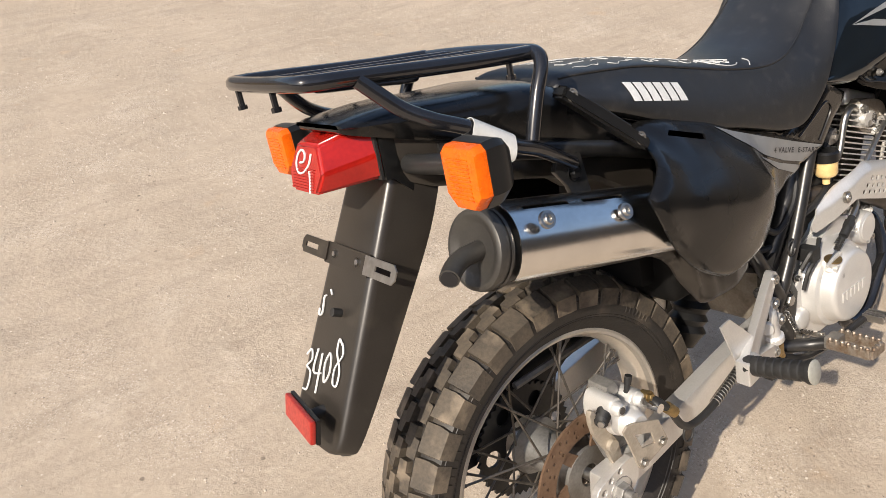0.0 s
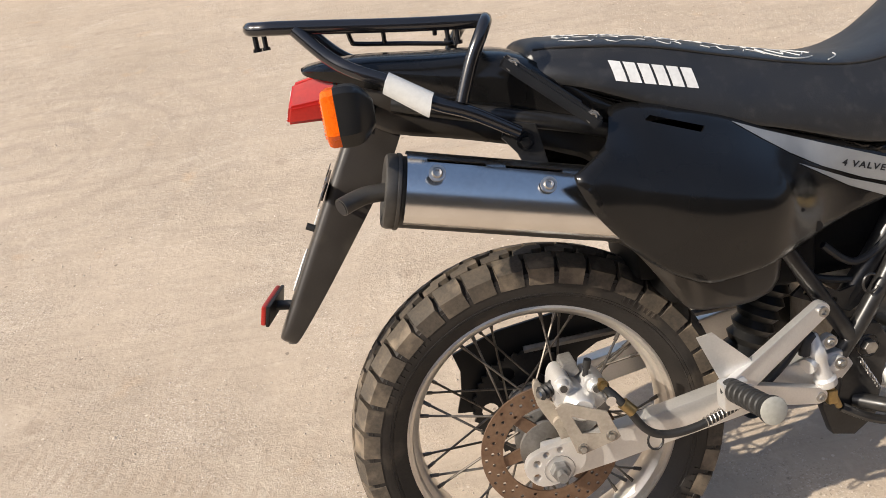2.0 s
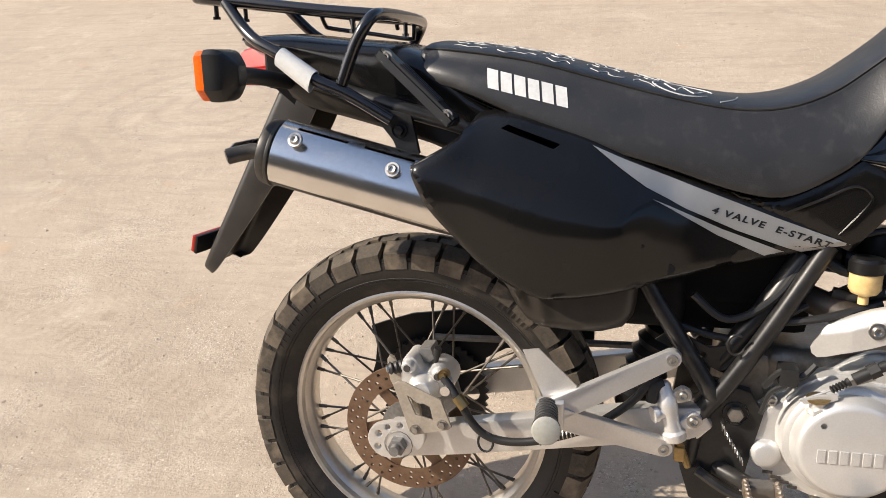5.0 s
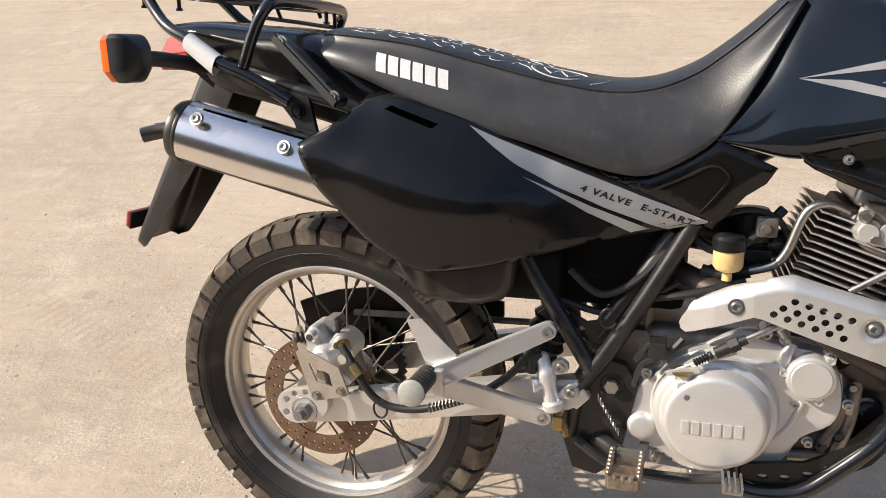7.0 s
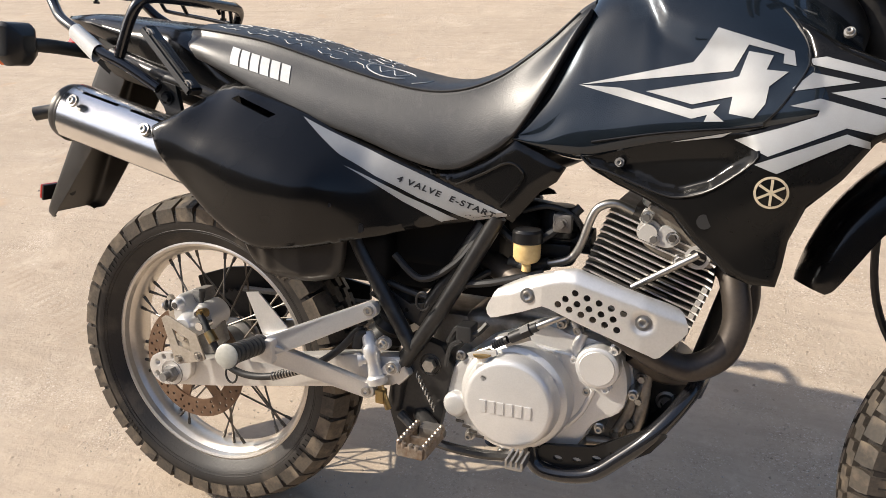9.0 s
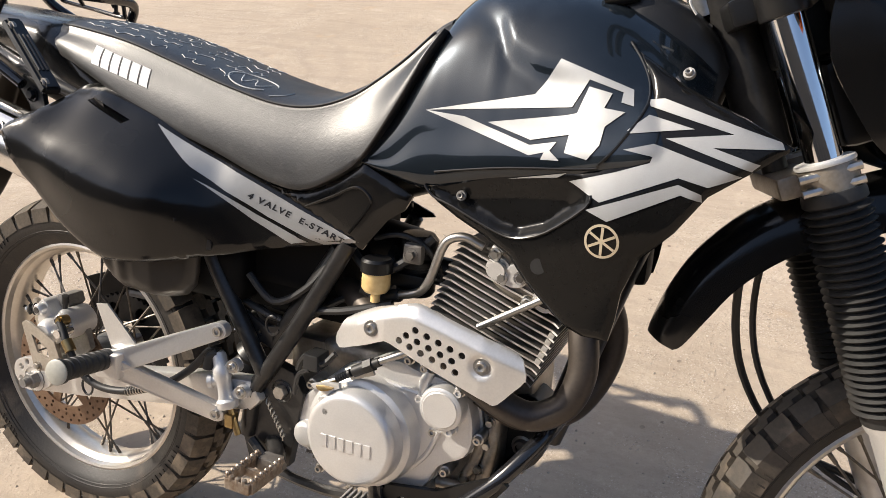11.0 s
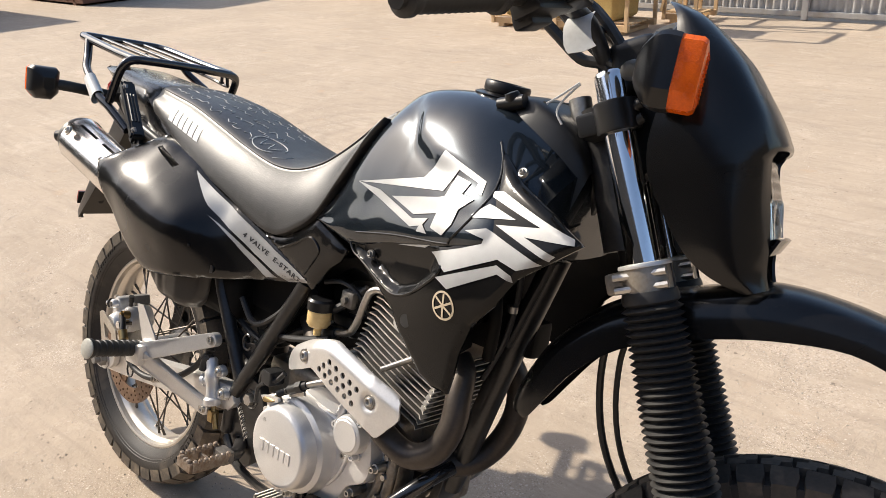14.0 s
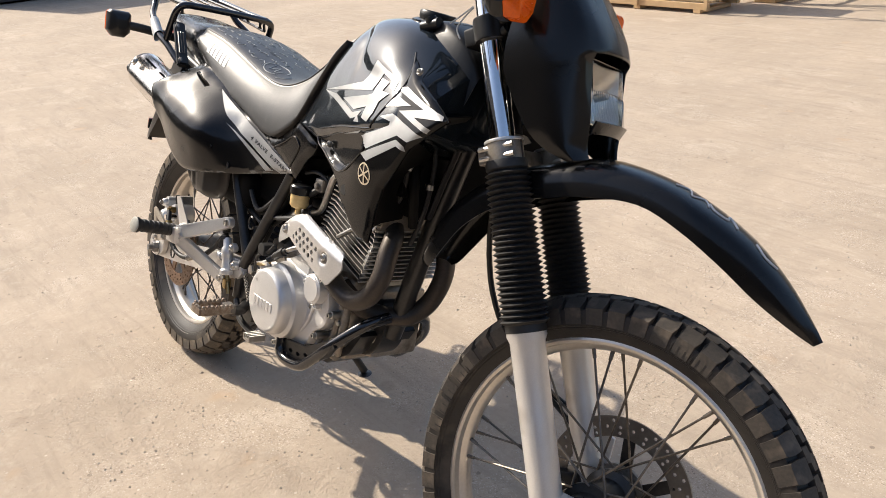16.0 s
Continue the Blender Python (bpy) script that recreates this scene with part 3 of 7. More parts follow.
# The steered parts stand in a frame of their own: z up along the steering axis, x ahead.
STEER = 13.3
HEAD = Vector((1.068, -0.015, 1.082))
RAKE = 23.6
front_m = Matrix.Translation(HEAD) @ pose(0, 0, 0, 1.5) @ pose(0, 0, 0, 0, -RAKE, 0) @ pose(0, 0, 0, 0, 0, STEER)
AXLE_F = Vector((0.087, 0, -0.868))
front = wheel("front_wheel", bike, front_m @ Matrix.Translation(AXLE_F), 0.280, 0.028, 0.352, 0.048, 54, 0.134, 0.072, 0.048, "", 5)

# ---- tank, seat, panels ----
def mirror_ring(half):
    """A closed ring from its right half, given from the top centre down."""
    return [Vector(p) for p in half] + [Vector((x, -y, z)) for x, y, z in half[::-1] if abs(y) > 1e-5]


TANK_REAR = [  # x, top z, (half width, z) down the side
    (0.640, 0.815, [(0.05, 0.814), (0.10, 0.812), (0.120, 0.808), (0.126, 0.805), (0.12, 0.800), (0.06, 0.798)]),
    (0.690, 0.905, [(0.05, 0.903), (0.100, 0.885), (0.122, 0.855), (0.131, 0.815), (0.128, 0.790), (0.06, 0.785)]),
    (0.730, 0.990, [(0.05, 0.985), (0.096, 0.955), (0.121, 0.910), (0.134, 0.850), (0.136, 0.785), (0.06, 0.775)]),
    (0.760, 1.030, [(0.055, 1.022), (0.097, 0.985), (0.122, 0.930), (0.138, 0.860), (0.140, 0.785), (0.06, 0.775)]),
    (0.800, 1.046, [(0.06, 1.038), (0.102, 1.000), (0.127, 0.940), (0.143, 0.870), (0.146, 0.795), (0.06, 0.780)]),
]
TANK_FRONT = [
    (0.860, 1.052, [(0.06, 1.045), (0.106, 1.010), (0.137, 0.950), (0.155, 0.880), (0.157, 0.810), (0.06, 0.785)]),
    (0.930, 1.049, [(0.06, 1.042), (0.108, 1.010), (0.145, 0.955), (0.168, 0.885), (0.169, 0.820), (0.06, 0.790)]),
    (0.990, 1.032, [(0.058, 1.026), (0.103, 0.998), (0.147, 0.950), (0.177, 0.890), (0.178, 0.835), (0.06, 0.80)]),
    (1.050, 1.000, [(0.05, 0.997), (0.088, 0.978), (0.135, 0.945), (0.172, 0.900), (0.178, 0.850), (0.06, 0.82)]),
    (1.090, 0.965, [(0.04, 0.963), (0.072, 0.952), (0.110, 0.930), (0.145, 0.900), (0.150, 0.865), (0.05, 0.84)]),
]


TANK_ROWS = TANK_REAR + TANK_FRONT


def tank_mesh():
    rings = []
    for x, top, sides in TANK_ROWS:
        half = spline([(x, 0, top)] + [(x, -w, z) for w, z in sides], 10)
        rings.append(mirror_ring([tuple(p) for p in half] + [(x, 0, sides[-1][1] - 0.002)]))
    bm = loft(rings, True, True, 10)
    # the knee recess: the flank steps in below the edge of the upper lobe
    ex, ez = (0.70, 0.80, 0.828, 0.848, 0.888, 0.931, 0.978, 1.05), (1.060, 1.040, 1.020, 0.984, 0.966, 0.960, 0.957, 0.955)
    for v in bm.verts:
        fall = float(np.interp(v.co.x, ex, ez)) - v.co.z
        if fall > 0 and abs(v.co.y) > 0.03:
            t = min(1.0, fall / 0.032)
            deep = 0.0075 * t * t * (3 - 2 * t) * math.exp(-max(0.0, fall - 0.032) / 0.06) * float(np.interp(v.co.x, (0.72, 0.82, 0.92, 1.02), (0, 1, 1, 0)))
            v.co.y -= math.copysign(deep, v.co.y)
            v.co.z -= 0.3 * deep
    return bm


tank_group = part("fuel_tank", tank_mesh(), TANK_PAINT, bike, "gloss black steel fuel tank with light scuffs")

SEAT_ROWS = [  # x, crown z, shoulder z, low z, half width at shoulder, half width low
    (0.030, 0.945, 0.940, 0.915, 0.085, 0.092),
    (0.045, 0.966, 0.954, 0.905, 0.098, 0.108),
    (0.100, 0.964, 0.950, 0.893, 0.108, 0.122),
    (0.200, 0.950, 0.935, 0.852, 0.112, 0.130),
    (0.300, 0.926, 0.909, 0.815, 0.114, 0.134),
    (0.400, 0.900, 0.883, 0.786, 0.118, 0.136),
    (0.490, 0.883, 0.866, 0.757, 0.122, 0.138),
    (0.555, 0.885, 0.868, 0.749, 0.120, 0.138),
    (0.610, 0.904, 0.887, 0.774, 0.112, 0.136),
    (0.650, 0.930, 0.914, 0.806, 0.104, 0.133),
    (0.690, 0.962, 0.947, 0.870, 0.098, 0.127),
    (0.725, 0.994, 0.982, 0.938, 0.090, 0.114),
    (0.745, 1.006, 0.998, 0.975, 0.080, 0.098),
]


def seat_mesh():
    rings = []
    for x, crown, sh, low, ws, wl in SEAT_ROWS:
        ws *= 0.90
        half = [(x, 0, crown), (x, -0.5 * ws, crown - 0.002), (x, -0.82 * ws, (crown * 0.55 + sh * 0.45)), (x, -ws, sh), (x, -ws - 0.006, sh - 0.012),
                (x, -(ws + wl) / 2 - 0.010, (sh + low) / 2), (x, -wl - 0.003, low + 0.012), (x, -wl + 0.004, low), (x, -wl * 0.5, low - 0.004), (x, 0, low - 0.004)]
        rings.append(mirror_ring([tuple(p) for p in spline(half, 3)]))
    return loft(rings, True, True, 4)


seat = part("seat", seat_mesh(), SEAT_VINYL, bike, "long black grained vinyl seat with white scribbles")

for side in (-1, 1):
    part("piping", tube([(x, side * (ws * 0.90 + 0.001), sh + 0.0005) for x, crown, sh, low, ws, wl in SEAT_ROWS[1:-1]], 0.0018, 6, 6), BLACK_RUBBER, seat)

PANEL_TOP = [(0.054, 0.795, -0.226), (0.106, 0.825, -0.201), (0.132, 0.86, -0.141), (0.182, 0.862, -0.141), (0.24, 0.84, -0.144), (0.35, 0.80, -0.140), (0.44, 0.775, -0.133),
             (0.10, 0.78, -0.228), (0.16, 0.76, -0.231), (0.22, 0.745, -0.230), (0.29, 0.735, -0.224), (0.35, 0.728, -0.208), (0.16, 0.81, -0.196), (0.24, 0.795, -0.192), (0.32, 0.772, -0.184)]
PANEL_LOW = [(0.12, 0.70, -0.219), (0.17, 0.65, -0.214), (0.23, 0.61, -0.208), (0.29, 0.66, -0.218), (0.345, 0.685, -0.213), (0.315, 0.62, -0.204), (0.385, 0.70, -0.186), (0.42, 0.72, -0.157),
             (0.40, 0.655, -0.174), (0.36, 0.61, -0.186), (0.41, 0.755, -0.145), (0.445, 0.68, -0.150), (0.44, 0.64, -0.152), (0.55, 0.733, -0.128), (0.655, 0.69, -0.127), (0.56, 0.695, -0.131), (0.59, 0.672, -0.128)]
PANEL_H = plate_fit(PANEL_TOP + PANEL_LOW)
PANEL_OUT = smooth2([(0.054, 0.795), (0.078, 0.808), (0.108, 0.826), (0.124, 0.846), (0.134, 0.861), (0.150, 0.866), (0.182, 0.862), (0.283, 0.834), (0.386, 0.795), (0.513, 0.747)], 3, False) + \
    [(0.655, 0.690)] + smooth2([(0.66, 0.684), (0.588, 0.671), (0.50, 0.652), (0.442, 0.637), (0.405, 0.630), (0.335, 0.615), (0.260, 0.605), (0.222, 0.609), (0.163, 0.643), (0.115, 0.691), (0.077, 0.739), (0.056, 0.782)], 3, False)
PANEL_SLOT = [(0.172, 0.8425), (0.182, 0.8475), (0.257, 0.8205), (0.248, 0.8145)]
side_panel = part("side_panel", shell(PANEL_OUT, PANEL_H, 0.004, 0.012, 0.008, 0.010, [PANEL_SLOT]), BLACK_PAINT, bike, "bulging gloss black side panel with a silver stripe")

COVER_H = plate_fit([(0.10, 0.88, -0.125), (0.30, 0.80, -0.132), (0.50, 0.745, -0.133), (0.65, 0.79, -0.134), (0.73, 0.765, -0.130), (0.65, 0.68, -0.126), (0.60, 0.71, -0.128)])
COVER_OUT = [(0.09, 0.893), (0.20, 0.848), (0.31, 0.810), (0.416, 0.778), (0.516, 0.746), (0.555, 0.745), (0.605, 0.768), (0.651, 0.800), (0.728, 0.764), (0.715, 0.742), (0.69, 0.724),
             (0.650, 0.674), (0.513, 0.738), (0.386, 0.788), (0.283, 0.826), (0.18, 0.858)]
part("seat_side_trim", shell(COVER_OUT, COVER_H, 0.005, 0.02, 0.006, 0.01), BLACK_PAINT, bike, "gloss black trim below the seat")

SHROUD_H = plate_fit([(0.76, 0.775, -0.143), (0.77, 0.81, -0.144), (0.87, 0.83, -0.160), (0.97, 0.845, -0.178), (1.02, 0.925, -0.158), (1.00, 0.975, -0.128), (1.06, 0.942, -0.158),
                      (1.13, 0.915, -0.178), (1.18, 0.89, -0.186), (1.15, 0.87, -0.192), (1.10, 0.83, -0.196), (1.02, 0.77, -0.198), (0.95, 0.75, -0.188), (0.88, 0.73, -0.172),
                      (0.95, 0.66, -0.18), (1.02, 0.645, -0.186), (1.04, 0.744, -0.190)])
SHROUD_OUT = [(1.002, 0.977), (1.03, 0.962), (1.063, 0.942), (1.132, 0.915), (1.185, 0.888), (1.150, 0.860), (1.109, 0.828), (1.080, 0.783), (1.045, 0.744), (1.030, 0.700), (1.027, 0.665),
              (1.022, 0.638), (0.990, 0.637), (0.964, 0.645), (0.933, 0.670), (0.909, 0.690), (0.885, 0.717), (0.845, 0.736), (0.806, 0.750), (0.770, 0.766), (0.757, 0.775), (0.757, 0.790),
              (0.767, 0.812), (0.800, 0.818), (0.878, 0.828), (0.960, 0.840), (0.985, 0.848), (1.003, 0.866), (1.018, 0.892), (1.028, 0.926), (1.020, 0.950)]
POCKET_LOW = np.array([(0.752, 0.786), (0.766, 0.774), (0.798, 0.766), (0.865, 0.746), (0.896, 0.744), (0.934, 0.759), (0.979, 0.797), (0.983, 0.812)])
POCKET_TOP = np.array([(0.983, 0.812), (0.967, 0.834), (0.884, 0.824), (0.809, 0.812), (0.772, 0.804), (0.752, 0.786)])


def line_far(line, q):
    """The distance from a point to an open line."""
    a, b = line[:-1], line[1:]
    t = np.clip(((q - a) * (b - a)).sum(1) / ((b - a) ** 2).sum(1), 0, 1)
    return float(np.linalg.norm(a + t[:, None] * (b - a) - q, axis=1).min())


def in_ring(ring, x, z):
    hit = False
    for (xa, za), (xb, zb) in zip(ring, np.roll(ring, -1, 0)):
        if (za > z) != (zb > z) and x < xa + (z - za) / (zb - za) * (xb - xa):
            hit = not hit
    return hit


def shroud_skin(x, z):
    """The shroud's surface, with a sunken pocket in its cheek, steep along the lower rim."""
    y = SHROUD_H(x, z)
    if in_ring(np.vstack((POCKET_LOW[:-1], POCKET_TOP[:-1])), x, z):
        q = np.array((x, z))
        y += 0.013 * min(1.0, line_far(POCKET_LOW, q) / 0.010) * min(1.0, line_far(POCKET_TOP, q) / 0.034)
    return y


shroud = part("tank_shroud", shell(SHROUD_OUT, shroud_skin, 0.004, 0.0065, 0.007, 0.010), SATIN_BLACK, bike, "black plastic tank shroud with silver graphics")
left = shell(SHROUD_OUT, SHROUD_H, 0.004, 0.03, 0.007, 0.010)
part("tank_shroud", moved(left, Matrix.Diagonal((1, -1, 1, 1))), BLACK_PAINT, bike)
# inner skins whose extra dark colour stands in for the shade behind the shroud
for side in (1, -1):
    rows = []
    for x, z in ((1.172, 0.880), (1.150, 0.862), (1.109, 0.830), (1.080, 0.786), (1.045, 0.746), (1.030, 0.702), (1.024, 0.650)):
        y = SHROUD_H(x, z)
        rows.append([Vector((x + a, side * (y * k + 0.003), z + b)) for a, k, b in ((-0.006, 1.0, 0.0), (-0.030, 0.90, 0.004), (-0.060, 0.62, 0.010), (-0.070, 0.30, 0.016))])
    part("shroud_inner", thick_skin(loft(rows, False, False, 3), 0.003), DEEP_BLACK, bike, "black inner skin of the shroud")
left = shell(PANEL_OUT, PANEL_H, 0.004, 0.03, 0.010, 0.012)
part("side_panel", moved(left, Matrix.Diagonal((1, -1, 1, 1))), BLACK_PAINT, bike)

# ---- engine ----
part("crankcase", join(box(0.56, 0.868, -0.080, 0.12, 0.320, 0.51, 0.025, 3), box(0.50, 0.60, -0.075, 0.09, 0.36, 0.50, 0.02), box(0.80, 0.900, -0.028, 0.10, 0.335, 0.49, 0.012)), CASE_ALU, bike, "oil-stained cast alloy crankcase")
for pts, r in (([(0.845, -0.075, 0.330), (0.860, -0.082, 0.39), (0.864, -0.080, 0.47)], 0.010), ([(0.822, -0.082, 0.340), (0.842, -0.088, 0.385), (0.850, -0.088, 0.43)], 0.008), ([(0.78, -0.082, 0.322), (0.85, -0.080, 0.326)], 0.009)):
    part("case_rib", tube(pts, r, 10, 5), CASE_ALU, bike)
for x, z in ((0.858, 0.445), (0.856, 0.408), (0.846, 0.366), (0.826, 0.345)):
    part("case_bolt", bolt((x, -0.090, z), (0, -1, 0), 0.006, 0.006), STEEL, bike)
CLUTCH_C = (0.670, 0.398)
cover = moved(lathe([(0, 0.058), (0.063, 0.058), (0.0675, 0.0572), (0.071, 0.054), (0.0735, 0.048), (0.0755, 0.038), (0.0775, 0.031), (0.0825, 0.0295), (0.0865, 0.026), (0.0880, 0.018), (0.090, 0.004), (0.094, 0.0), (0.094, -0.02)], 72), Matrix.Translation((CLUTCH_C[0], -0.113, CLUTCH_C[1])) @ ACROSS)
part("clutch_cover", cover, CAST_ALU, bike, "round silver clutch cover with raised lettering bars")
part("oil_filter_cover", join(moved(lathe([(0, 0.014), (0.026, 0.014), (0.0275, 0.0125), (0.029, 0.0125), (0.0325, 0.010), (0.034, 0.004), (0.036, -0.02)], 40), Matrix.Translation((0.796, -0.122, 0.467)) @ ACROSS), *[moved(lathe([(0, 0.008), (0.003, 0.008), (0.0035, 0.011), (0.006, 0.011), (0.0065, 0), (0.009, -0.001), (0.0095, -0.02)], 12), Matrix.Translation((0.796 + 0.037 * math.cos(a), -0.119, 0.467 + 0.037 * math.sin(a))) @ ACROSS) for a in (0.9, 3.0, 5.1)]), CAST_ALU, bike)
HEAT_OUT = [(0.622, 0.519), (0.613, 0.532), (0.622, 0.551), (0.632, 0.568), (0.655, 0.582), (0.681, 0.596), (0.708, 0.607), (0.732, 0.615), (0.750, 0.620), (0.764, 0.620), (0.778, 0.616), (0.820, 0.605), (0.870, 0.592),
            (0.906, 0.581), (0.917, 0.568), (0.921, 0.551), (0.905, 0.531), (0.887, 0.510), (0.877, 0.508), (0.868, 0.512), (0.790, 0.536), (0.722, 0.558), (0.706, 0.557), (0.682, 0.545), (0.650, 0.531)]
HEAT_FOLD = np.array(smooth2([(0.60, 0.552), (0.655, 0.572), (0.708, 0.597), (0.750, 0.609), (0.790, 0.602), (0.870, 0.582), (0.93, 0.566)], 8, False))


def shield_skin(x, z):
    """A flat face that leans out towards its middle, folded back along its upper edge, with a dished screw seat."""
    y = float(np.interp(x, (0.61, 0.66, 0.71, 0.76, 0.86, 0.92), (-0.118, -0.140, -0.154, -0.160, -0.162, -0.154)))
    over = z - float(np.interp(x, HEAT_FOLD[:, 0], HEAT_FOLD[:, 1])) + 0.010
    if over > 0:
        y += 34.0 * over * over
    y += 0.006 * math.exp(-(((x - 0.860) ** 2 + (z - 0.558) ** 2) / 0.00020) ** 2)
    return y


HOLES = [(0.761 + 0.0178 * k, 0.588 - 0.005 * k) for k in range(5)] + [(0.747 + 0.0178 * k, 0.577 - 0.005 * k) for k in range(5)] + [(0.736 + 0.0177 * k, 0.567 - 0.005 * k) for k in range(6)]
part("heat_shield", shell(smooth2(HEAT_OUT, 2), shield_skin, 0.003, 0.005, 0.0, 0.005, [ring_points(x, z, 0.0052, 12) for x, z in HOLES]), ALU, bike, "perforated bare aluminium exhaust heat shield")


# ---- tail ----
RIGHT, UP = Vector((0, -1, 0)), Vector((0, 0, 1))


def both(points):
    """The same line on the left side."""
    return [(x, -y, z) for x, y, z in points]


rack = group("luggage_rack", bike)
tagged(rack, "gloss black tubular luggage rack")
def rack_bar(name, pts, r, steps=6):
    part(name, tube(pts, r, 10, steps), RACK_PAINT, rack)
rack_bar("rail", [(-0.02, -0.118, 1.004), (-0.12, -0.116, 1.014), (-0.28, -0.110, 1.034), (-0.318, -0.104, 1.038), (-0.334, -0.085, 1.040), (-0.338, 0, 1.040),
                  (-0.334, 0.085, 1.040), (-0.318, 0.104, 1.038), (-0.28, 0.110, 1.034), (-0.12, 0.116, 1.014), (-0.02, 0.118, 1.004)], 0.0095)
rack_bar("hoop", [(-0.070, -0.150, 0.905), (-0.050, -0.147, 0.955), (-0.032, -0.143, 0.988), (-0.022, -0.128, 1.003), (-0.018, -0.09, 1.006), (-0.016, 0, 1.006),
                  (-0.018, 0.09, 1.004), (-0.022, 0.128, 1.000), (-0.032, 0.143, 0.986), (-0.050, 0.147, 0.955), (-0.070, 0.150, 0.905)], 0.0095)
for y in (-0.055, 0.0, 0.055):
    rack_bar("slat", [(-0.335, y, 1.040), (-0.02, y, 1.006)], 0.0045, 1)
for s in (-1, 1):
    rack_bar("leg", [(-0.272, s * 0.112, 1.030), (-0.236, s * 0.128, 0.990), (-0.205, s * 0.143, 0.968), (-0.160, s * 0.152, 0.946), (-0.109, s * 0.156, 0.912), (-0.06, s * 0.150, 0.890), (0.003, s * 0.140, 0.852)], 0.0095)
rack_bar("side_rod", [(-0.210, 0.114, 1.022), (-0.206, 0.124, 1.002), (-0.196, 0.130, 0.996), (-0.120, 0.130, 0.985), (-0.047, 0.128, 0.974), (-0.037, 0.124, 0.980), (-0.035, 0.118, 1.004)], 0.004, 4)
for x in (-0.153, -0.069):
    rack_bar("side_rod", [(x, 0.114, 1.014), (x, 0.130, 0.992)], 0.004, 1)
for x, y in ((-0.337, 0.07), (-0.337, -0.03), (-0.05, 0.116), (-0.06, -0.117)):
    z = 1.002 - (0.02 + x) * 0.107
    part("hook", join(tube([(x, y, z), (x, y, z - 0.024)], 0.004, 8, 1), tube([(x, y, z - 0.022), (x, y, z - 0.027)], 0.0065, 8, 1)), RACK_PAINT, rack)
tape_dir = Vector((-0.109, -0.156, 0.912)) - Vector((-0.163, -0.152, 0.947))
sleeve = tube([Vector((-0.166, -0.1515, 0.949)) + tape_dir * k / 8 for k in range(9)], 0.0125, 14, 1, False)
for v in sleeve.verts:
    v.co += Vector((0.1, -0.4, -1)).normalized() * 0.010 * max(0, -(v.co - Vector((-0.137, -0.154, 0.93))).dot(Vector((0.4, 0.2, 0.8)))) / 0.0125
part("tape", thick_skin(sleeve, 0.0008), TAPE, rack, "crumpled white tape wrapped round the tube")

def section(x, w, zt, zb, round_top=0.02):
    return mirror_ring([(x, 0, zt), (x, -w * 0.55, zt - 0.002), (x, -w * 0.86, zt - round_top * 0.5), (x, -w, zt - round_top * 1.3), (x, -w * 1.02, (zt + zb) / 2), (x, -w * 0.97, zb + 0.008), (x, -w * 0.88, zb), (x, 0, zb)])


part("tail_cowl", loft([section(-0.280, 0.054, 0.978, 0.970, 0.004), section(-0.265, 0.066, 0.982, 0.962, 0.008), section(-0.20, 0.080, 0.984, 0.940, 0.014), section(-0.10, 0.096, 0.974, 0.905),
                        section(0.0, 0.110, 0.964, 0.870), section(0.06, 0.118, 0.940, 0.850), section(0.16, 0.120, 0.880, 0.815)], steps=4), BLACK_PAINT, bike, "gloss black tail cowl with dusty scratches")
part("tail_underside", loft([section(-0.225, 0.050, 0.956, 0.904, 0.004), section(-0.17, 0.068, 0.938, 0.868, 0.004), section(-0.06, 0.085, 0.91, 0.842, 0.006), section(0.10, 0.09, 0.88, 0.79, 0.006), section(0.22, 0.085, 0.82, 0.70, 0.006)], steps=3),
     WORN_PLASTIC, bike, "worn dark plastic under tail")
# tail lamp
lamp = group("tail_lamp", bike)
def lamp_ring(x, w, z0, z1, k=1.0, lean=0.0):
    """A six-sided section, widest below the middle; k narrows its top and bottom."""
    zm = z0 + 0.42 * (z1 - z0)
    pts = [(-w * k, z1), (w * k, z1), (w, zm), (w * (0.35 + 0.65 * k), z0), (-w * (0.35 + 0.65 * k), z0), (-w, zm)]
    return [Vector((x + lean * (z - z0), y, z)) for y, z in pts]
lens = loft([lamp_ring(-0.230, 0.058, 0.900, 0.972, 0.97), lamp_ring(-0.318, 0.045, 0.901, 0.958, 0.60, 0.34)])
bmesh.ops.bevel(lens, geom=lens.edges[:], offset=0.004, segments=3, affect="EDGES")
part("lens", lens, RED, lamp, "red tail lamp lens with a white chalk curl")
part("housing", loft([lamp_ring(-0.233, 0.0605, 0.897, 0.975, 0.97), lamp_ring(-0.222, 0.0605, 0.895, 0.975, 0.97), lamp_ring(-0.19, 0.052, 0.865, 0.95, 0.97)]), BLACK_PLASTIC, lamp)
part("seal", loft([lamp_ring(-0.239, 0.0592, 0.8985, 0.9735, 0.97), lamp_ring(-0.235, 0.0592, 0.8985, 0.9735, 0.97)]), BLACK_RUBBER, lamp)


def stroke(points, r, mat, parent, name="mark", label=""):
    return part(name, tube(points, r, 5, 4), mat, parent, label)


def on_lens(y, z):
    return Vector((-0.3192 + 0.34 * (z - 0.901), y, z))
part("lens_ribs", join(*[tube([on_lens(-0.026, z), on_lens(0.030, z)], 0.0009, 4, 1) for z in np.linspace(0.907, 0.930, 8)]), RED, lamp)
stroke([on_lens(y, z) for y, z in ((0.012, 0.936), (0.002, 0.938), (0.000, 0.946), (0.008, 0.951), (0.018, 0.946), (0.022, 0.934), (0.014, 0.924), (0.000, 0.926), (-0.012, 0.936), (-0.016, 0.948))], 0.0014, WHITE_INK, lamp)
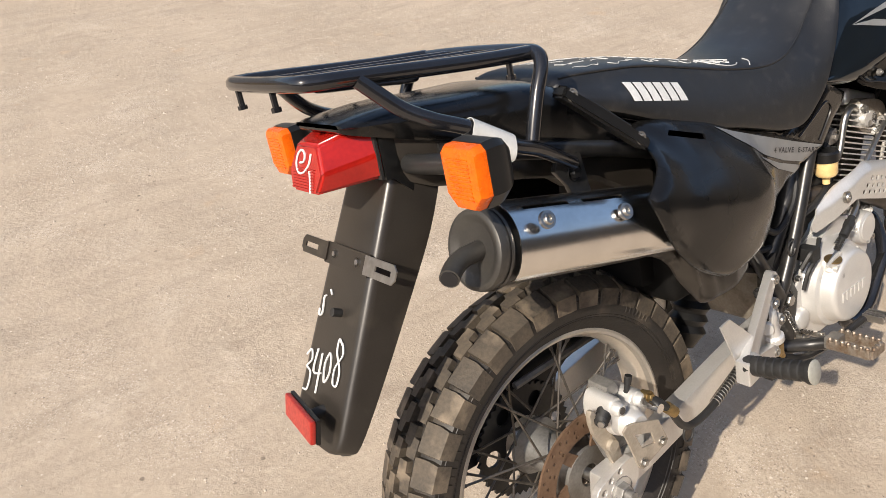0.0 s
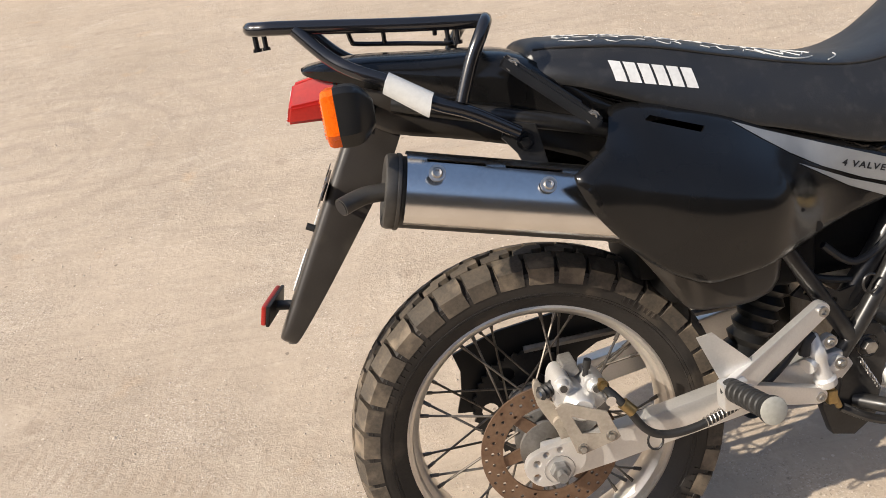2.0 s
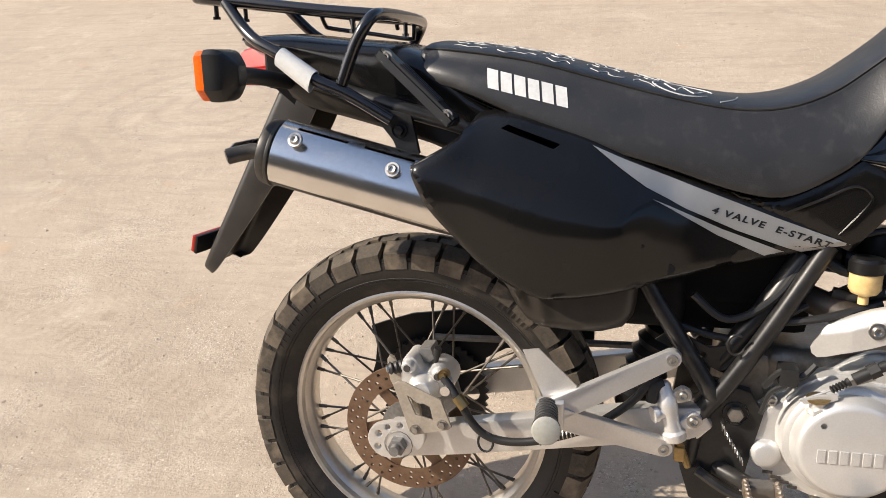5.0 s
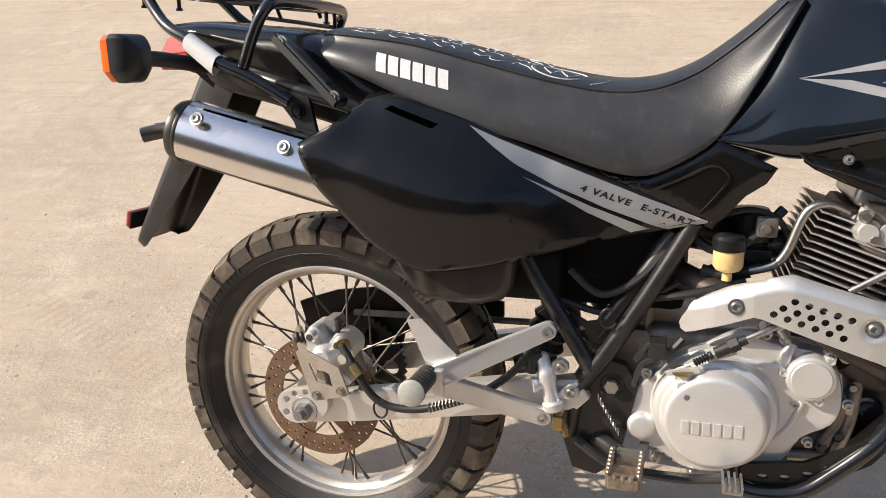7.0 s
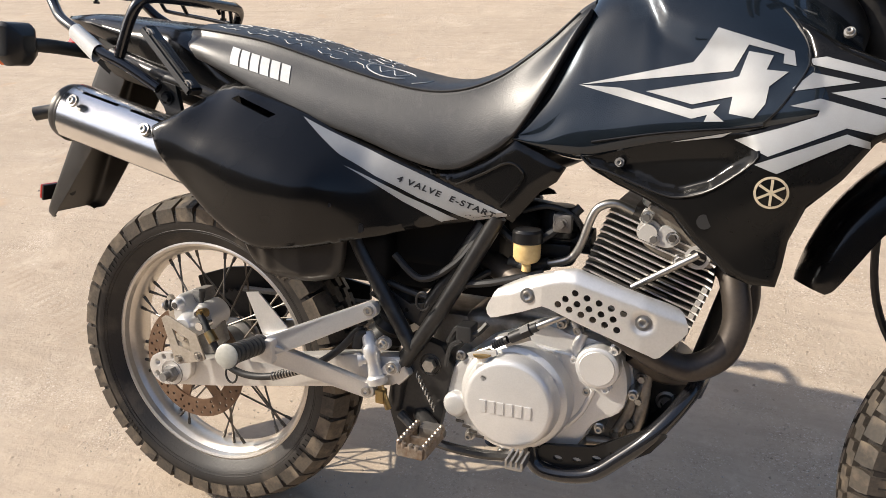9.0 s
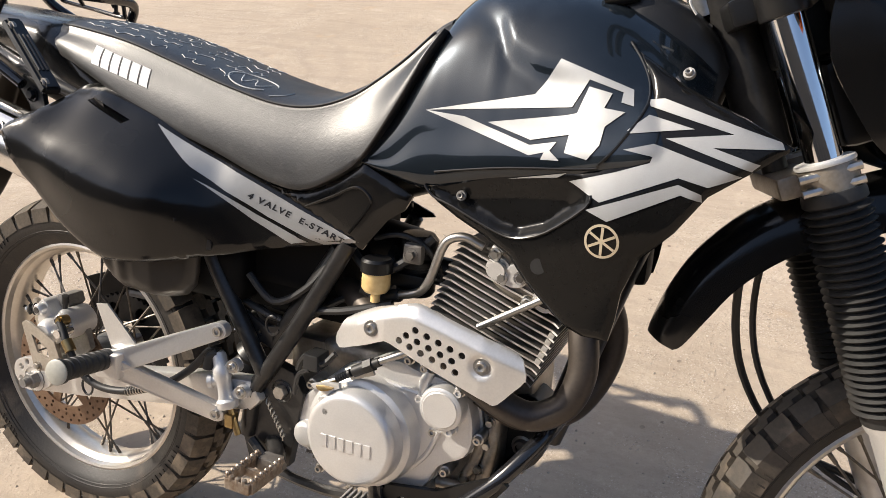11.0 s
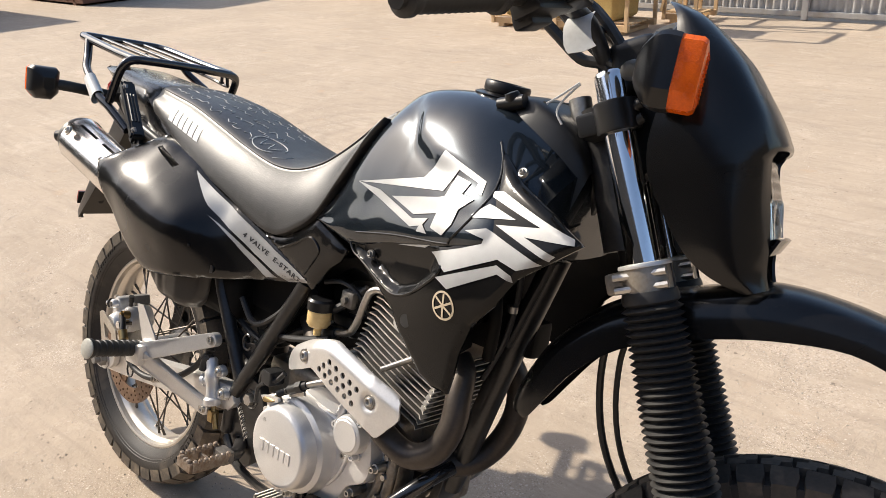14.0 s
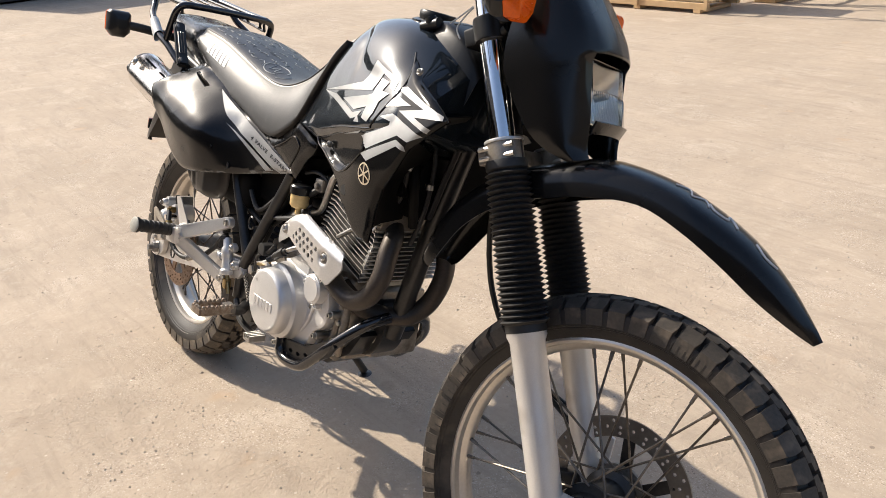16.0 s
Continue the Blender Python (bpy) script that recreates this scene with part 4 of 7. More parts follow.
stroke([on_lens(y, z) for y, z in ((-0.014, 0.928), (-0.018, 0.914), (-0.019, 0.903))], 0.0013, WHITE_INK, lamp)
# rear mudguard: a channel that hangs behind the wheel
TOP_M, BOT_M = Vector((-0.222, 0.004, 0.900)), Vector((-0.396, 0.004, 0.577))
M_DOWN = (BOT_M - TOP_M).normalized()
M_BACK = Vector((M_DOWN.z, 0, -M_DOWN.x))
if M_BACK.x > 0:
    M_BACK = -M_BACK
def guard_ring(s, w, depth):
    p = TOP_M + M_DOWN * s
    pts = [(-w - 0.004, -depth), (-w - 0.001, -0.014), (-w + 0.0008, -0.007), (-w + 0.004, -0.0028), (-w + 0.008, -0.0008), (-w + 0.014, 0), (0, 0.0008), (w - 0.014, 0), (w - 0.008, -0.0008), (w - 0.004, -0.0028), (w - 0.0008, -0.007), (w + 0.001, -0.014), (w + 0.004, -depth)]
    return [p + Vector((0, y, 0)) + M_BACK * b for y, b in pts]
L_M = (BOT_M - TOP_M).length
guard = loft([guard_ring(-0.02, 0.052, 0.075), guard_ring(0.06, 0.056, 0.075), guard_ring(0.16, 0.060, 0.062), guard_ring(0.27, 0.064, 0.045), guard_ring(L_M - 0.02, 0.066, 0.030), guard_ring(L_M - 0.005, 0.060, 0.022), guard_ring(L_M, 0.050, 0.014)], False, False, 4)
mudguard = part("rear_mudguard", thick_skin(guard, 0.003), WORN_PLASTIC, bike, "faded dark plastic rear mudguard with chalk numbers")
def on_guard(y, s, lift=0.0022):
    return TOP_M + M_DOWN * s + Vector((0, y, 0)) + M_BACK * lift
def ink(pts, name="chalk_mark"):
    part(name, tube([on_guard(y * 1.15 - 0.003, 0.264 + (s - 0.247) * 1.45 if s > 0.21 else s) for y, s in pts], 0.0015, 5, 5), WHITE_INK, mudguard)
# digits, read from the left: 3 4 0 8
ink([(0.052, 0.247), (0.043, 0.240), (0.038, 0.249), (0.047, 0.257), (0.036, 0.261), (0.037, 0.277), (0.047, 0.279)])
ink([(0.028, 0.236), (0.030, 0.258), (0.012, 0.256)])
ink([(0.017, 0.238), (0.016, 0.276)])
ink([(0.001, 0.234), (0.007, 0.246), (0.002, 0.262), (-0.006, 0.252), (-0.004, 0.238), (0.001, 0.234)])
ink([(-0.022, 0.222), (-0.014, 0.218), (-0.014, 0.230), (-0.026, 0.244), (-0.026, 0.258), (-0.017, 0.258), (-0.016, 0.244), (-0.027, 0.230), (-0.022, 0.220)])
ink([(0.044, 0.196), (0.042, 0.205), (0.036, 0.200), (0.038, 0.180), (0.034, 0.176)])
ink([(0.027, 0.166), (0.022, 0.172)])
bracket = group("plate_bracket", mudguard)
bracket.parent = bike
part("strip", prism([(-0.060, 0.788), (-0.055, 0.782), (0.055, 0.782), (0.060, 0.788), (0.060, 0.806), (0.055, 0.811), (-0.055, 0.811), (-0.060, 0.806)], -0.0015, 0.0015), WORN_PLASTIC, bracket, smooth=False)
for s in (-1, 1):
    c = s * 0.085
    out = [(c - 0.036, 0.785), (c + 0.030, 0.785), (c + 0.037, 0.792), (c + 0.037, 0.803), (c + 0.030, 0.810), (c - 0.036, 0.810)]
    slot = [(c - 0.01, 0.794), (c + 0.026, 0.794), (c + 0.026, 0.801), (c - 0.01, 0.801)]
    if s < 0:
        out, slot = [(2 * c - x, z) for x, z in out], [(2 * c - x, z) for x, z in slot]
    part("slotted_tab", prism(out, -0.004, -0.002, 0, [slot]), WORN_PLASTIC if s < 0 else STEEL, bracket, smooth=False)
for x in (-0.03, 0.03):
    part("bolt", bolt((x, -0.002, 0.797), (0, -1, 0), 0.004, 0.003), STEEL, bracket)
bracket.matrix_basis = Matrix.Translation(on_guard(0, 0, 0.004) + M_DOWN * 0.118 - Vector((0, 0, 0))) @ pose(0, 0, 0, 0, math.degrees(math.atan2(-M_DOWN.x, -M_DOWN.z)), 0) @ pose(0, 0, 0, 0, 0, -90) @ Matrix.Translation((0, 0, -0.797))
part("guard_bolt", tube([on_guard(-0.006, 0.190, -0.002), on_guard(-0.006, 0.190, 0.014)], 0.006, 8, 1), BLACK_RUBBER, mudguard)
reflector = group("reflector", bike, Matrix.Translation(on_guard(0.010, L_M - 0.036, 0.024)) @ pose(0, 0, 0, 0, 0, -7) @ pose(0, 0, 0, 0, math.degrees(math.atan2(-M_DOWN.x, -M_DOWN.z)) - 14, 0))
part("red_reflector", box(-0.008, 0, -0.066, 0.034, -0.016, 0.016, 0.003), RED_REFLECTOR, reflector, "rectangular red reflector")
part("backing", box(0, 0.006, -0.067, 0.035, -0.017, 0.017, 0.002), BLACK_PLASTIC, reflector)
part("stem", tube([(0.004, -0.016, 0), (0.03, -0.016, 0.004)], 0.008, 10, 1), BLACK_RUBBER, reflector)


def indicator(parent, m, stalk, w=0.031, h=0.036, deep=0.009):
    """A turn signal that looks along -x, with its stalk along a line in the parent."""
    g = group("turn_signal", parent, m)
    def ring(x, k, top=1.0):
        a, b = w * k, h * k * top
        r = 0.007 * k
        return [Vector((x, y, z)) for y, z in [(-a, -b * 0.55), (-a, b - r), (-a + r, b), (a - r, b), (a, b - r), (a, -b * 0.55), (a - r * 2.2, -b), (-a + r * 2.2, -b)]]
    part("lens", loft([ring(0.002, 0.97), ring(-deep, 0.97), ring(-deep - 0.005, 0.9), ring(-deep - 0.007, 0.7)]), AMBER, g, "amber turn signal lens")
    ridge = [tube([(-deep - 0.0075, -w * 0.6, z), (-deep - 0.0075, w * 0.6, z)], 0.0009, 4, 1) for z in np.linspace(-h * 0.6, h * 0.6, 11)]
    part("lens_ribs", join(*ridge), AMBER, g)
    part("housing", loft([ring(0.001, 1.0), ring(0.016, 1.02), ring(0.030, 0.9), ring(0.042, 0.55), ring(0.046, 0.35)], steps=2), BLACK_PLASTIC, g)
    part("stalk", tube(stalk, 0.0125, 12, 4), BLACK_RUBBER, g)
    part("stalk_collar", tube([Vector(stalk[0]), Vector(stalk[0]) + (Vector(stalk[1]) - Vector(stalk[0])).normalized() * 0.004], 0.0150, 16, 1), STEEL, g)
    return g


for s, side_y in ((-1, 0.232), (1, 0.222)):
    indicator(bike, Matrix.Translation((-0.232, s * side_y, 0.921 - 0.004 * (s + 1))), [(0.022, -s * 0.018, 0), (0.026, -s * 0.06, -0.002), (0.030, -s * 0.135, -0.010), (0.034, -s * 0.17, -0.014)])

# grab strap beside the seat
grab = group("grab_handle", bike)
a, b = Vector((0.003, -0.146, 0.941)), Vector((0.097, -0.168, 0.859))
n = (b - a).normalized()
m = along(a, b)
bm = loft([[m @ Vector((x, y, z)) for x, y in ((-0.016, -0.008), (-0.013, 0.009), (0.013, 0.009), (0.016, -0.008))] for z in (-0.016, -0.010, 0.03, 0.09, 0.135, 0.142)])
bmesh.ops.bevel(bm, geom=bm.edges[:], offset=0.004, segments=2, affect="EDGES")
part("arm", bm, BLACK_PLASTIC, grab)
for k in range(-1, 2):
    q = m @ Vector((k * 0.006, 0, 0.022))
    part("rib", tube([m @ Vector((k * 0.0065, 0.0095, 0.024)), m @ Vector((k * 0.0065, 0.0095, 0.104))], 0.0022, 6, 1), BLACK_PLASTIC, grab)
for q in (a, b):
    part("bolt", button_screw(q + Vector((0, -0.009, 0.002)), (0, -1, 0.1), 0.0065), GREY_CAST, grab)
part("rear_subframe", join(tube([(0.22, -0.10, 0.80), (0.10, -0.112, 0.842), (-0.02, -0.112, 0.875), (-0.16, -0.07, 0.91)], 0.0125, 10), tube(both([(0.22, -0.10, 0.80), (0.10, -0.112, 0.842), (-0.02, -0.112, 0.875), (-0.16, -0.07, 0.91)]), 0.0125, 10)), FRAME_PAINT, bike)
part("subframe_tab", prism([(-0.01, 0.868), (0.03, 0.858), (0.042, 0.80), (0.01, 0.795), (0.0, 0.82), (-0.02, 0.845)], -0.128, -0.118, 0.002), FRAME_PAINT, bike)
part("tab_bolt", bolt((0.012, -0.130, 0.836), (0, -1, 0), 0.008, 0.007), BLACK_PLASTIC, bike)

# ---- exhaust ----
MUF_A, MUF_B = Vector((-0.207, -0.155, 0.809)), Vector((0.34, -0.140, 0.668))
muffler = group("muffler", bike, along(MUF_A, MUF_B))
part("can", lathe([(0.0, 0.020), (0.030, 0.020), (0.036, 0.018), (0.043, 0.013), (0.047, 0.013), (0.050, 0.015), (0.0515, 0.020), (0.0515, 0.029), (0.049, 0.034), (0.049, 0.30), (0.045, 0.42), (0.036, 0.50), (0.03, 0.55)], 40), DARK_CAN, muffler, "dark steel silencer can")
part("end_seam", lathe([(0.0525, 0.029), (0.053, 0.031), (0.0525, 0.034), (0.05, 0.036)], 40), DARK_CAN, muffler)
inv = muffler.matrix_basis.inverted()
part("tail_pipe", moved(join(tube([(-0.186, -0.158, 0.804), (-0.215, -0.161, 0.805), (-0.235, -0.169, 0.802), (-0.252, -0.181, 0.798)], 0.0125, 16), ), inv), DARK_CAN, muffler, "short black tail pipe")
# a black disc stands in for the dark inside the pipe
part("pipe_mouth", moved(tube([(-0.2515, -0.1806, 0.7981), (-0.2530, -0.1818, 0.7977)], 0.0102, 16, 1), inv), INK_AND_HOLLOW, muffler)
# bright guard: a curved sheet with two slots
def guard_sheet():
    bm = bmesh.new()
    facing = inv.to_3x3() @ Vector((0, -0.84, 0.54))
    a0 = math.atan2(facing.y, facing.x)
    ns, na = 44, 22
    grid = []
    for i in range(ns + 1):
        z = 0.040 + 0.29 * i / ns
        row = []
        for k in range(na + 1):
            t = -1.0 + 2.0 * k / na
            ang = a0 + t * 1.28
            rad = 0.0565 + (0.0012 if abs(t) < 0.8 else 0.0) - (0.003 if abs(t) > 0.99 else 0.0)
            row.append(bm.verts.new((rad * math.cos(ang), rad * math.sin(ang), z + (0.025 * (t * 0.5 + 0.5) if i == ns else 0))))
        grid.append(row)
    spin = 1 if (inv.to_3x3() @ Vector((0, 0, 1))).dot(Vector((-math.sin(a0), math.cos(a0), 0))) > 0 else -1
    for i in range(ns):
        for k in range(na):
            kk = k if spin > 0 else na - 1 - k
            slot = kk == na - 7 and (4 <= i <= 15 or 20 <= i <= 31)
            if not slot:
                bm.faces.new((grid[i][k], grid[i][k + 1], grid[i + 1][k + 1], grid[i + 1][k]))
    return thick_skin(bm, 0.002)
part("heat_guard", guard_sheet(), BRIGHT_GUARD, muffler, "polished slotted heat guard")
for at in ((-0.121, -0.214, 0.829), (0.023, -0.204, 0.787)):
    part("screw", moved(button_screw(at, (0.0, -0.9, 0.40), 0.0075), inv), STEEL, muffler)
HEADER_R = [(0.925, -0.045, 0.645), (0.962, -0.070, 0.630), (0.976, -0.088, 0.600), (0.982, -0.100, 0.555), (0.968, -0.110, 0.512), (0.932, -0.118, 0.488), (0.895, -0.124, 0.492), (0.84, -0.128, 0.520), (0.76, -0.120, 0.560), (0.67, -0.105, 0.575), (0.58, -0.06, 0.60), (0.45, -0.06, 0.63), (0.33, -0.12, 0.67)]
HEADER_L = [(0.925, 0.045, 0.645), (0.968, 0.050, 0.625), (0.990, 0.055, 0.585), (0.993, 0.050, 0.535), (0.975, 0.035, 0.480), (0.945, 0.0, 0.448), (0.89, -0.06, 0.452), (0.84, -0.09, 0.49)]
for pts in (HEADER_R, HEADER_L):
    part("exhaust_header", tube(pts, 0.0205, 16, 6), PIPE_STEEL, bike, "heat-stained dark exhaust header")
for hs in ((0.688, -0.150, 0.572), (0.860, -0.158, 0.558)):
    part("shield_screw", button_screw(hs, (0, -1, 0.1), 0.008), STEEL, bike)

# ---- swingarm, rear brake, hangers ----
ARM = [(-0.028, 0.286), (0.10, 0.306), (0.382, 0.359), (0.47, 0.378), (0.49, 0.40), (0.47, 0.43), (0.382, 0.420), (0.22, 0.387), (0.06, 0.356), (-0.020, 0.350)]
for y0, y1 in ((-0.135, -0.104), (0.104, 0.135)):
    part("swingarm", prism(ARM, y0, y1, 0.006), ALU, bike, "bare aluminium box-section swingarm")
AXP = smooth2([(-0.052, 0.318), (-0.050, 0.342), (-0.030, 0.356), (0.03, 0.368), (0.045, 0.35), (0.040, 0.32), (0.010, 0.300), (-0.030, 0.296)], 3)
part("chain_adjuster", prism(AXP, -0.150, -0.136, 0.002, [ring_points(-0.034, 0.338, 0.006, 10), ring_points(-0.018, 0.351, 0.005, 10), ring_points(-0.036, 0.314, 0.006, 10), ring_points(0.004, 0.356, 0.005, 10)]), ALU, bike, smooth=False)
part("chain_adjuster", prism(AXP, 0.136, 0.150, 0.002), ALU, bike, smooth=False)
part("rear_axle", tube([(0, -0.152, 0.32), (0, 0.16, 0.32)], 0.010, 12, 1), STEEL, bike)
part("axle_nut", join(bolt((0, -0.150, 0.322), (0, -1, 0), 0.016, 0.013), tube([(0, -0.16, 0.322), (0, -0.176, 0.322)], 0.0085, 12, 1)), GREY_CAST, bike)
BRK = [(0.001, 0.438), (0.010, 0.444), (0.021, 0.443), (0.079, 0.418), (0.096, 0.373), (0.090, 0.368), (0.034, 0.353), (0.026, 0.358), (0.018, 0.385)]
caliper = group("rear_brake_caliper", bike)
part("guard_plate", prism(BRK, -0.170, -0.166, 0.0006, [[(0.024, 0.421), (0.061, 0.405), (0.066, 0.382), (0.037, 0.389)]]), DUSTY_ALU, caliper, "pressed aluminium caliper guard", smooth=False)
part("body", join(prism(smooth2([(0.004, 0.436), (0.006, 0.462), (0.016, 0.476), (0.031, 0.473), (0.039, 0.456), (0.050, 0.452), (0.060, 0.464), (0.076, 0.462), (0.092, 0.446), (0.090, 0.424), (0.070, 0.408), (0.036, 0.404), (0.014, 0.412)], 3), -0.142, -0.085, 0.007), moved(lathe([(0, 0.024), (0.016, 0.024), (0.0195, 0.021), (0.024, 0.010), (0.026, 0.0), (0.026, -0.03)], 32), Matrix.Translation((0.044, -0.140, 0.424)) @ ACROSS)), CAST_ALU, caliper, "cast silver brake caliper")
part("lobe", moved(lathe([(0, 0.012), (0.008, 0.012), (0.0105, 0.009), (0.012, 0.0), (0.012, -0.02)], 20), Matrix.Translation((0.020, -0.142, 0.460)) @ ACROSS), CAST_ALU, caliper)
part("lobe", moved(lathe([(0, 0.010), (0.008, 0.010), (0.0105, 0.007), (0.012, 0.0), (0.012, -0.02)], 20), Matrix.Translation((0.070, -0.142, 0.450)) @ ACROSS), CAST_ALU, caliper)
part("pad_cover", prism([(0.026, 0.464), (0.030, 0.482), (0.050, 0.484), (0.056, 0.466), (0.046, 0.456)], -0.118, -0.078, 0.003), GREY_CAST, caliper, "dull pressed pad cover")
part("bleed_screw", join(tube([(0.060, -0.128, 0.462), (0.064, -0.130, 0.480)], 0.0045, 8, 1), tube([(0.063, -0.1295, 0.476), (0.066, -0.131, 0.490)], 0.006, 10, 1)), BLACK_RUBBER, caliper)
for x, z in ((0.020, 0.460), (0.070, 0.450)):
    part("bore_plug", tube([(x, -0.153, z), (x, -0.1555, z)], 0.0058, 12, 1), DARK_CAST, caliper)
part("boot", moved(lathe([(0, 0.0), (0.007, 0.0), (0.011, 0.004), (0.008, 0.008), (0.0115, 0.012), (0.0085, 0.016), (0.0120, 0.020), (0.009, 0.024), (0.0125, 0.028), (0.0125, 0.036)], 18), along((-0.016, -0.142, 0.452), (0.03, -0.115, 0.452))), BLACK_RUBBER, caliper, "ridged rubber boot")
part("slide_pin", bolt((-0.014, -0.142, 0.452), (-0.86, -0.5, 0), 0.006, 0.005, False), STEEL, caliper)
part("mount_arm", prism(smooth2([(-0.022, 0.462), (-0.012, 0.466), (0.004, 0.43), (0.026, 0.395), (0.034, 0.358), (0.016, 0.350), (0.006, 0.378), (-0.018, 0.425)], 2), -0.128, -0.118, 0.002), DUSTY_ALU, caliper, "dusty alloy carrier arm")
part("arm_boss", tube([(0.012, -0.116, 0.392), (0.012, -0.136, 0.392)], 0.010, 14, 1), DUSTY_ALU, caliper)
part("pin_end", tube([(0.086, -0.140, 0.434), (0.086, -0.170, 0.434)], 0.008, 16, 1), CHROME, caliper)
part("banjo", join(tube([(0.080, -0.142, 0.452), (0.080, -0.156, 0.454)], 0.009, 14, 1), bolt((0.080, -0.156, 0.454), (0, -1, 0.1), 0.006, 0.006)), BRASS, caliper, "brass hose fitting")
part("hose_ferrule", tube([(0.104, -0.166, 0.426), (0.118, -0.169, 0.410)], 0.0095, 14, 1), BRASS, caliper)
for at in ((0.036, -0.170, 0.364), (0.081, -0.170, 0.377)):
    part("bolt", bolt(at, (0, -1, 0), 0.0055, 0.006), STEEL, caliper)
part("torque_arm", prism([(0.02, 0.35), (0.06, 0.352), (0.10, 0.39), (0.09, 0.43), (0.03, 0.44), (0.0, 0.40)], -0.112, -0.100, 0.002), GREY_CAST, caliper)
part("brake_hose", tube([(0.080, -0.157, 0.452), (0.094, -0.162, 0.438), (0.110, -0.168, 0.416), (0.135, -0.166, 0.376), (0.165, -0.162, 0.357), (0.213, -0.160, 0.357), (0.271, -0.158, 0.374), (0.318, -0.155, 0.396), (0.364, -0.150, 0.431), (0.395, -0.146, 0.466), (0.406, -0.142, 0.474)], 0.0065, 10, 6), BLACK_RUBBER, bike, "black rubber brake hose")
part("hose_spring", tube([(0.232 + 0.00085 * k, -0.158 + 0.0085 * math.cos(k * 0.9), 0.3605 + 0.00034 * k + 0.0085 * math.sin(k * 0.9)) for k in range(112)], 0.0011, 4, 1), STEEL, bike)
part("hose_clip", tube([(0.150 + 0.012 * math.cos(a), -0.166, 0.352 + 0.016 * math.sin(a)) for a in np.linspace(0.5, 6.5, 16)], 0.002, 6, 1), BLACK_RUBBER, bike)

def strut(a, b, ra, rb, y0, y1, bevel=0.004):
    (ax, az), (bx, bz) = a, b
    d = Vector((bx - ax, bz - az)).normalized()
    nx, nz = -d.y, d.x
    ang = [math.pi / 2 + math.pi * k / 6 for k in range(7)]
    pts = [(ax + ra * (math.cos(t) * d.x + math.sin(t) * nx), az + ra * (math.cos(t) * d.y + math.sin(t) * nz)) for t in ang]
    pts += [(bx + rb * (-math.cos(t) * d.x - math.sin(t) * nx), bz + rb * (-math.cos(t) * d.y - math.sin(t) * nz)) for t in ang]
    return prism(pts, y0, y1, bevel)


hanger = group("passenger_footrest", bike)
fork = join(strut((0.235, 0.430), (0.424, 0.511), 0.019, 0.014, -0.156, -0.140, 0.003), strut((0.240, 0.425), (0.419, 0.368), 0.018, 0.014, -0.156, -0.140, 0.003), box(0.215, 0.258, -0.166, -0.140, 0.408, 0.450, 0.004))
for v in fork.verts:
    out_k = min(1.0, max(0.0, (0.42 - v.co.x) / 0.18))
    v.co += Vector((0.020, -0.060, 0.006)) * out_k
part("bracket", fork, ALU, hanger, "forked bare aluminium footrest hanger")
part("heel_plate", prism([(0.212, 0.524), (0.236, 0.528), (0.292, 0.474), (0.270, 0.442), (0.246, 0.446)], -0.196, -0.193), ALU, hanger, smooth=False)
for x, z in ((0.424, 0.511), (0.419, 0.368)):
    part("bolt", moved(lathe([(0, 0.002), (0.004, 0.002), (0.0045, 0.006), (0.008, 0.006), (0.0085, 0)], 16), Matrix.Translation((x, -0.156, z)) @ ACROSS), STEEL, hanger)
pegline = [Vector((0.250, -0.208, 0.443)), Vector((0.262, -0.319, 0.462))]
prof = [(0.0, 0.0), (0.013, 0.0)]
for k in range(7):
    prof += [(0.0165, 0.006 + 0.013 * k), (0.0165, 0.0135 + 0.013 * k), (0.0150, 0.015 + 0.013 * k), (0.0150, 0.0165 + 0.013 * k)]
prof += [(0.0175, 0.101), (0.0195, 0.104), (0.0195, 0.110), (0.0, 0.112)]
part("rubber", moved(lathe(prof, 20), along(*pegline)), BLACK_RUBBER, hanger, "ridged black rubber footrest")
part("end_cap", moved(lathe([(0.0185, 0.1085), (0.0195, 0.112), (0.017, 0.1135), (0, 0.114)], 24), along(*pegline)), PALE_DISC, hanger, "pale worn end disc")

# ---- frame ----
def frame_tube(name, pts, r=0.0135, mat=None):
    part(name, tube(pts, r, 12, 5), mat or FRAME_PAINT, bike)
frame_tube("frame_tube", [(0.372, -0.118, 0.640), (0.395, -0.120, 0.594), (0.445, -0.122, 0.514), (0.489, -0.124, 0.443)])
frame_tube("frame_tube", [(0.625, -0.112, 0.68), (0.604, -0.114, 0.640), (0.577, -0.118, 0.590), (0.540, -0.122, 0.524), (0.500, -0.124, 0.458), (0.470, -0.122, 0.41), (0.455, -0.120, 0.33)])
frame_tube("frame_tube", both([(0.372, -0.118, 0.640), (0.395, -0.120, 0.594), (0.445, -0.122, 0.514), (0.489, -0.124, 0.443)]))
frame_tube("frame_tube", both([(0.625, -0.112, 0.68), (0.577, -0.118, 0.590), (0.500, -0.124, 0.458), (0.455, -0.120, 0.33)]))
frame_tube("frame_tube", [(0.490, -0.095, 0.485), (0.520, -0.098, 0.530), (0.556, -0.098, 0.585), (0.60, -0.09, 0.66)], 0.017)
frame_tube("down_tube", [(1.085, 0, 0.96), (1.045, 0, 0.82), (0.985, 0, 0.62), (0.945, 0, 0.47), (0.925, 0, 0.40)], 0.021)
frame_tube("spine_tube", [(1.08, 0, 1.0), (0.90, 0, 0.90), (0.70, 0, 0.78), (0.50, 0, 0.72)], 0.03)
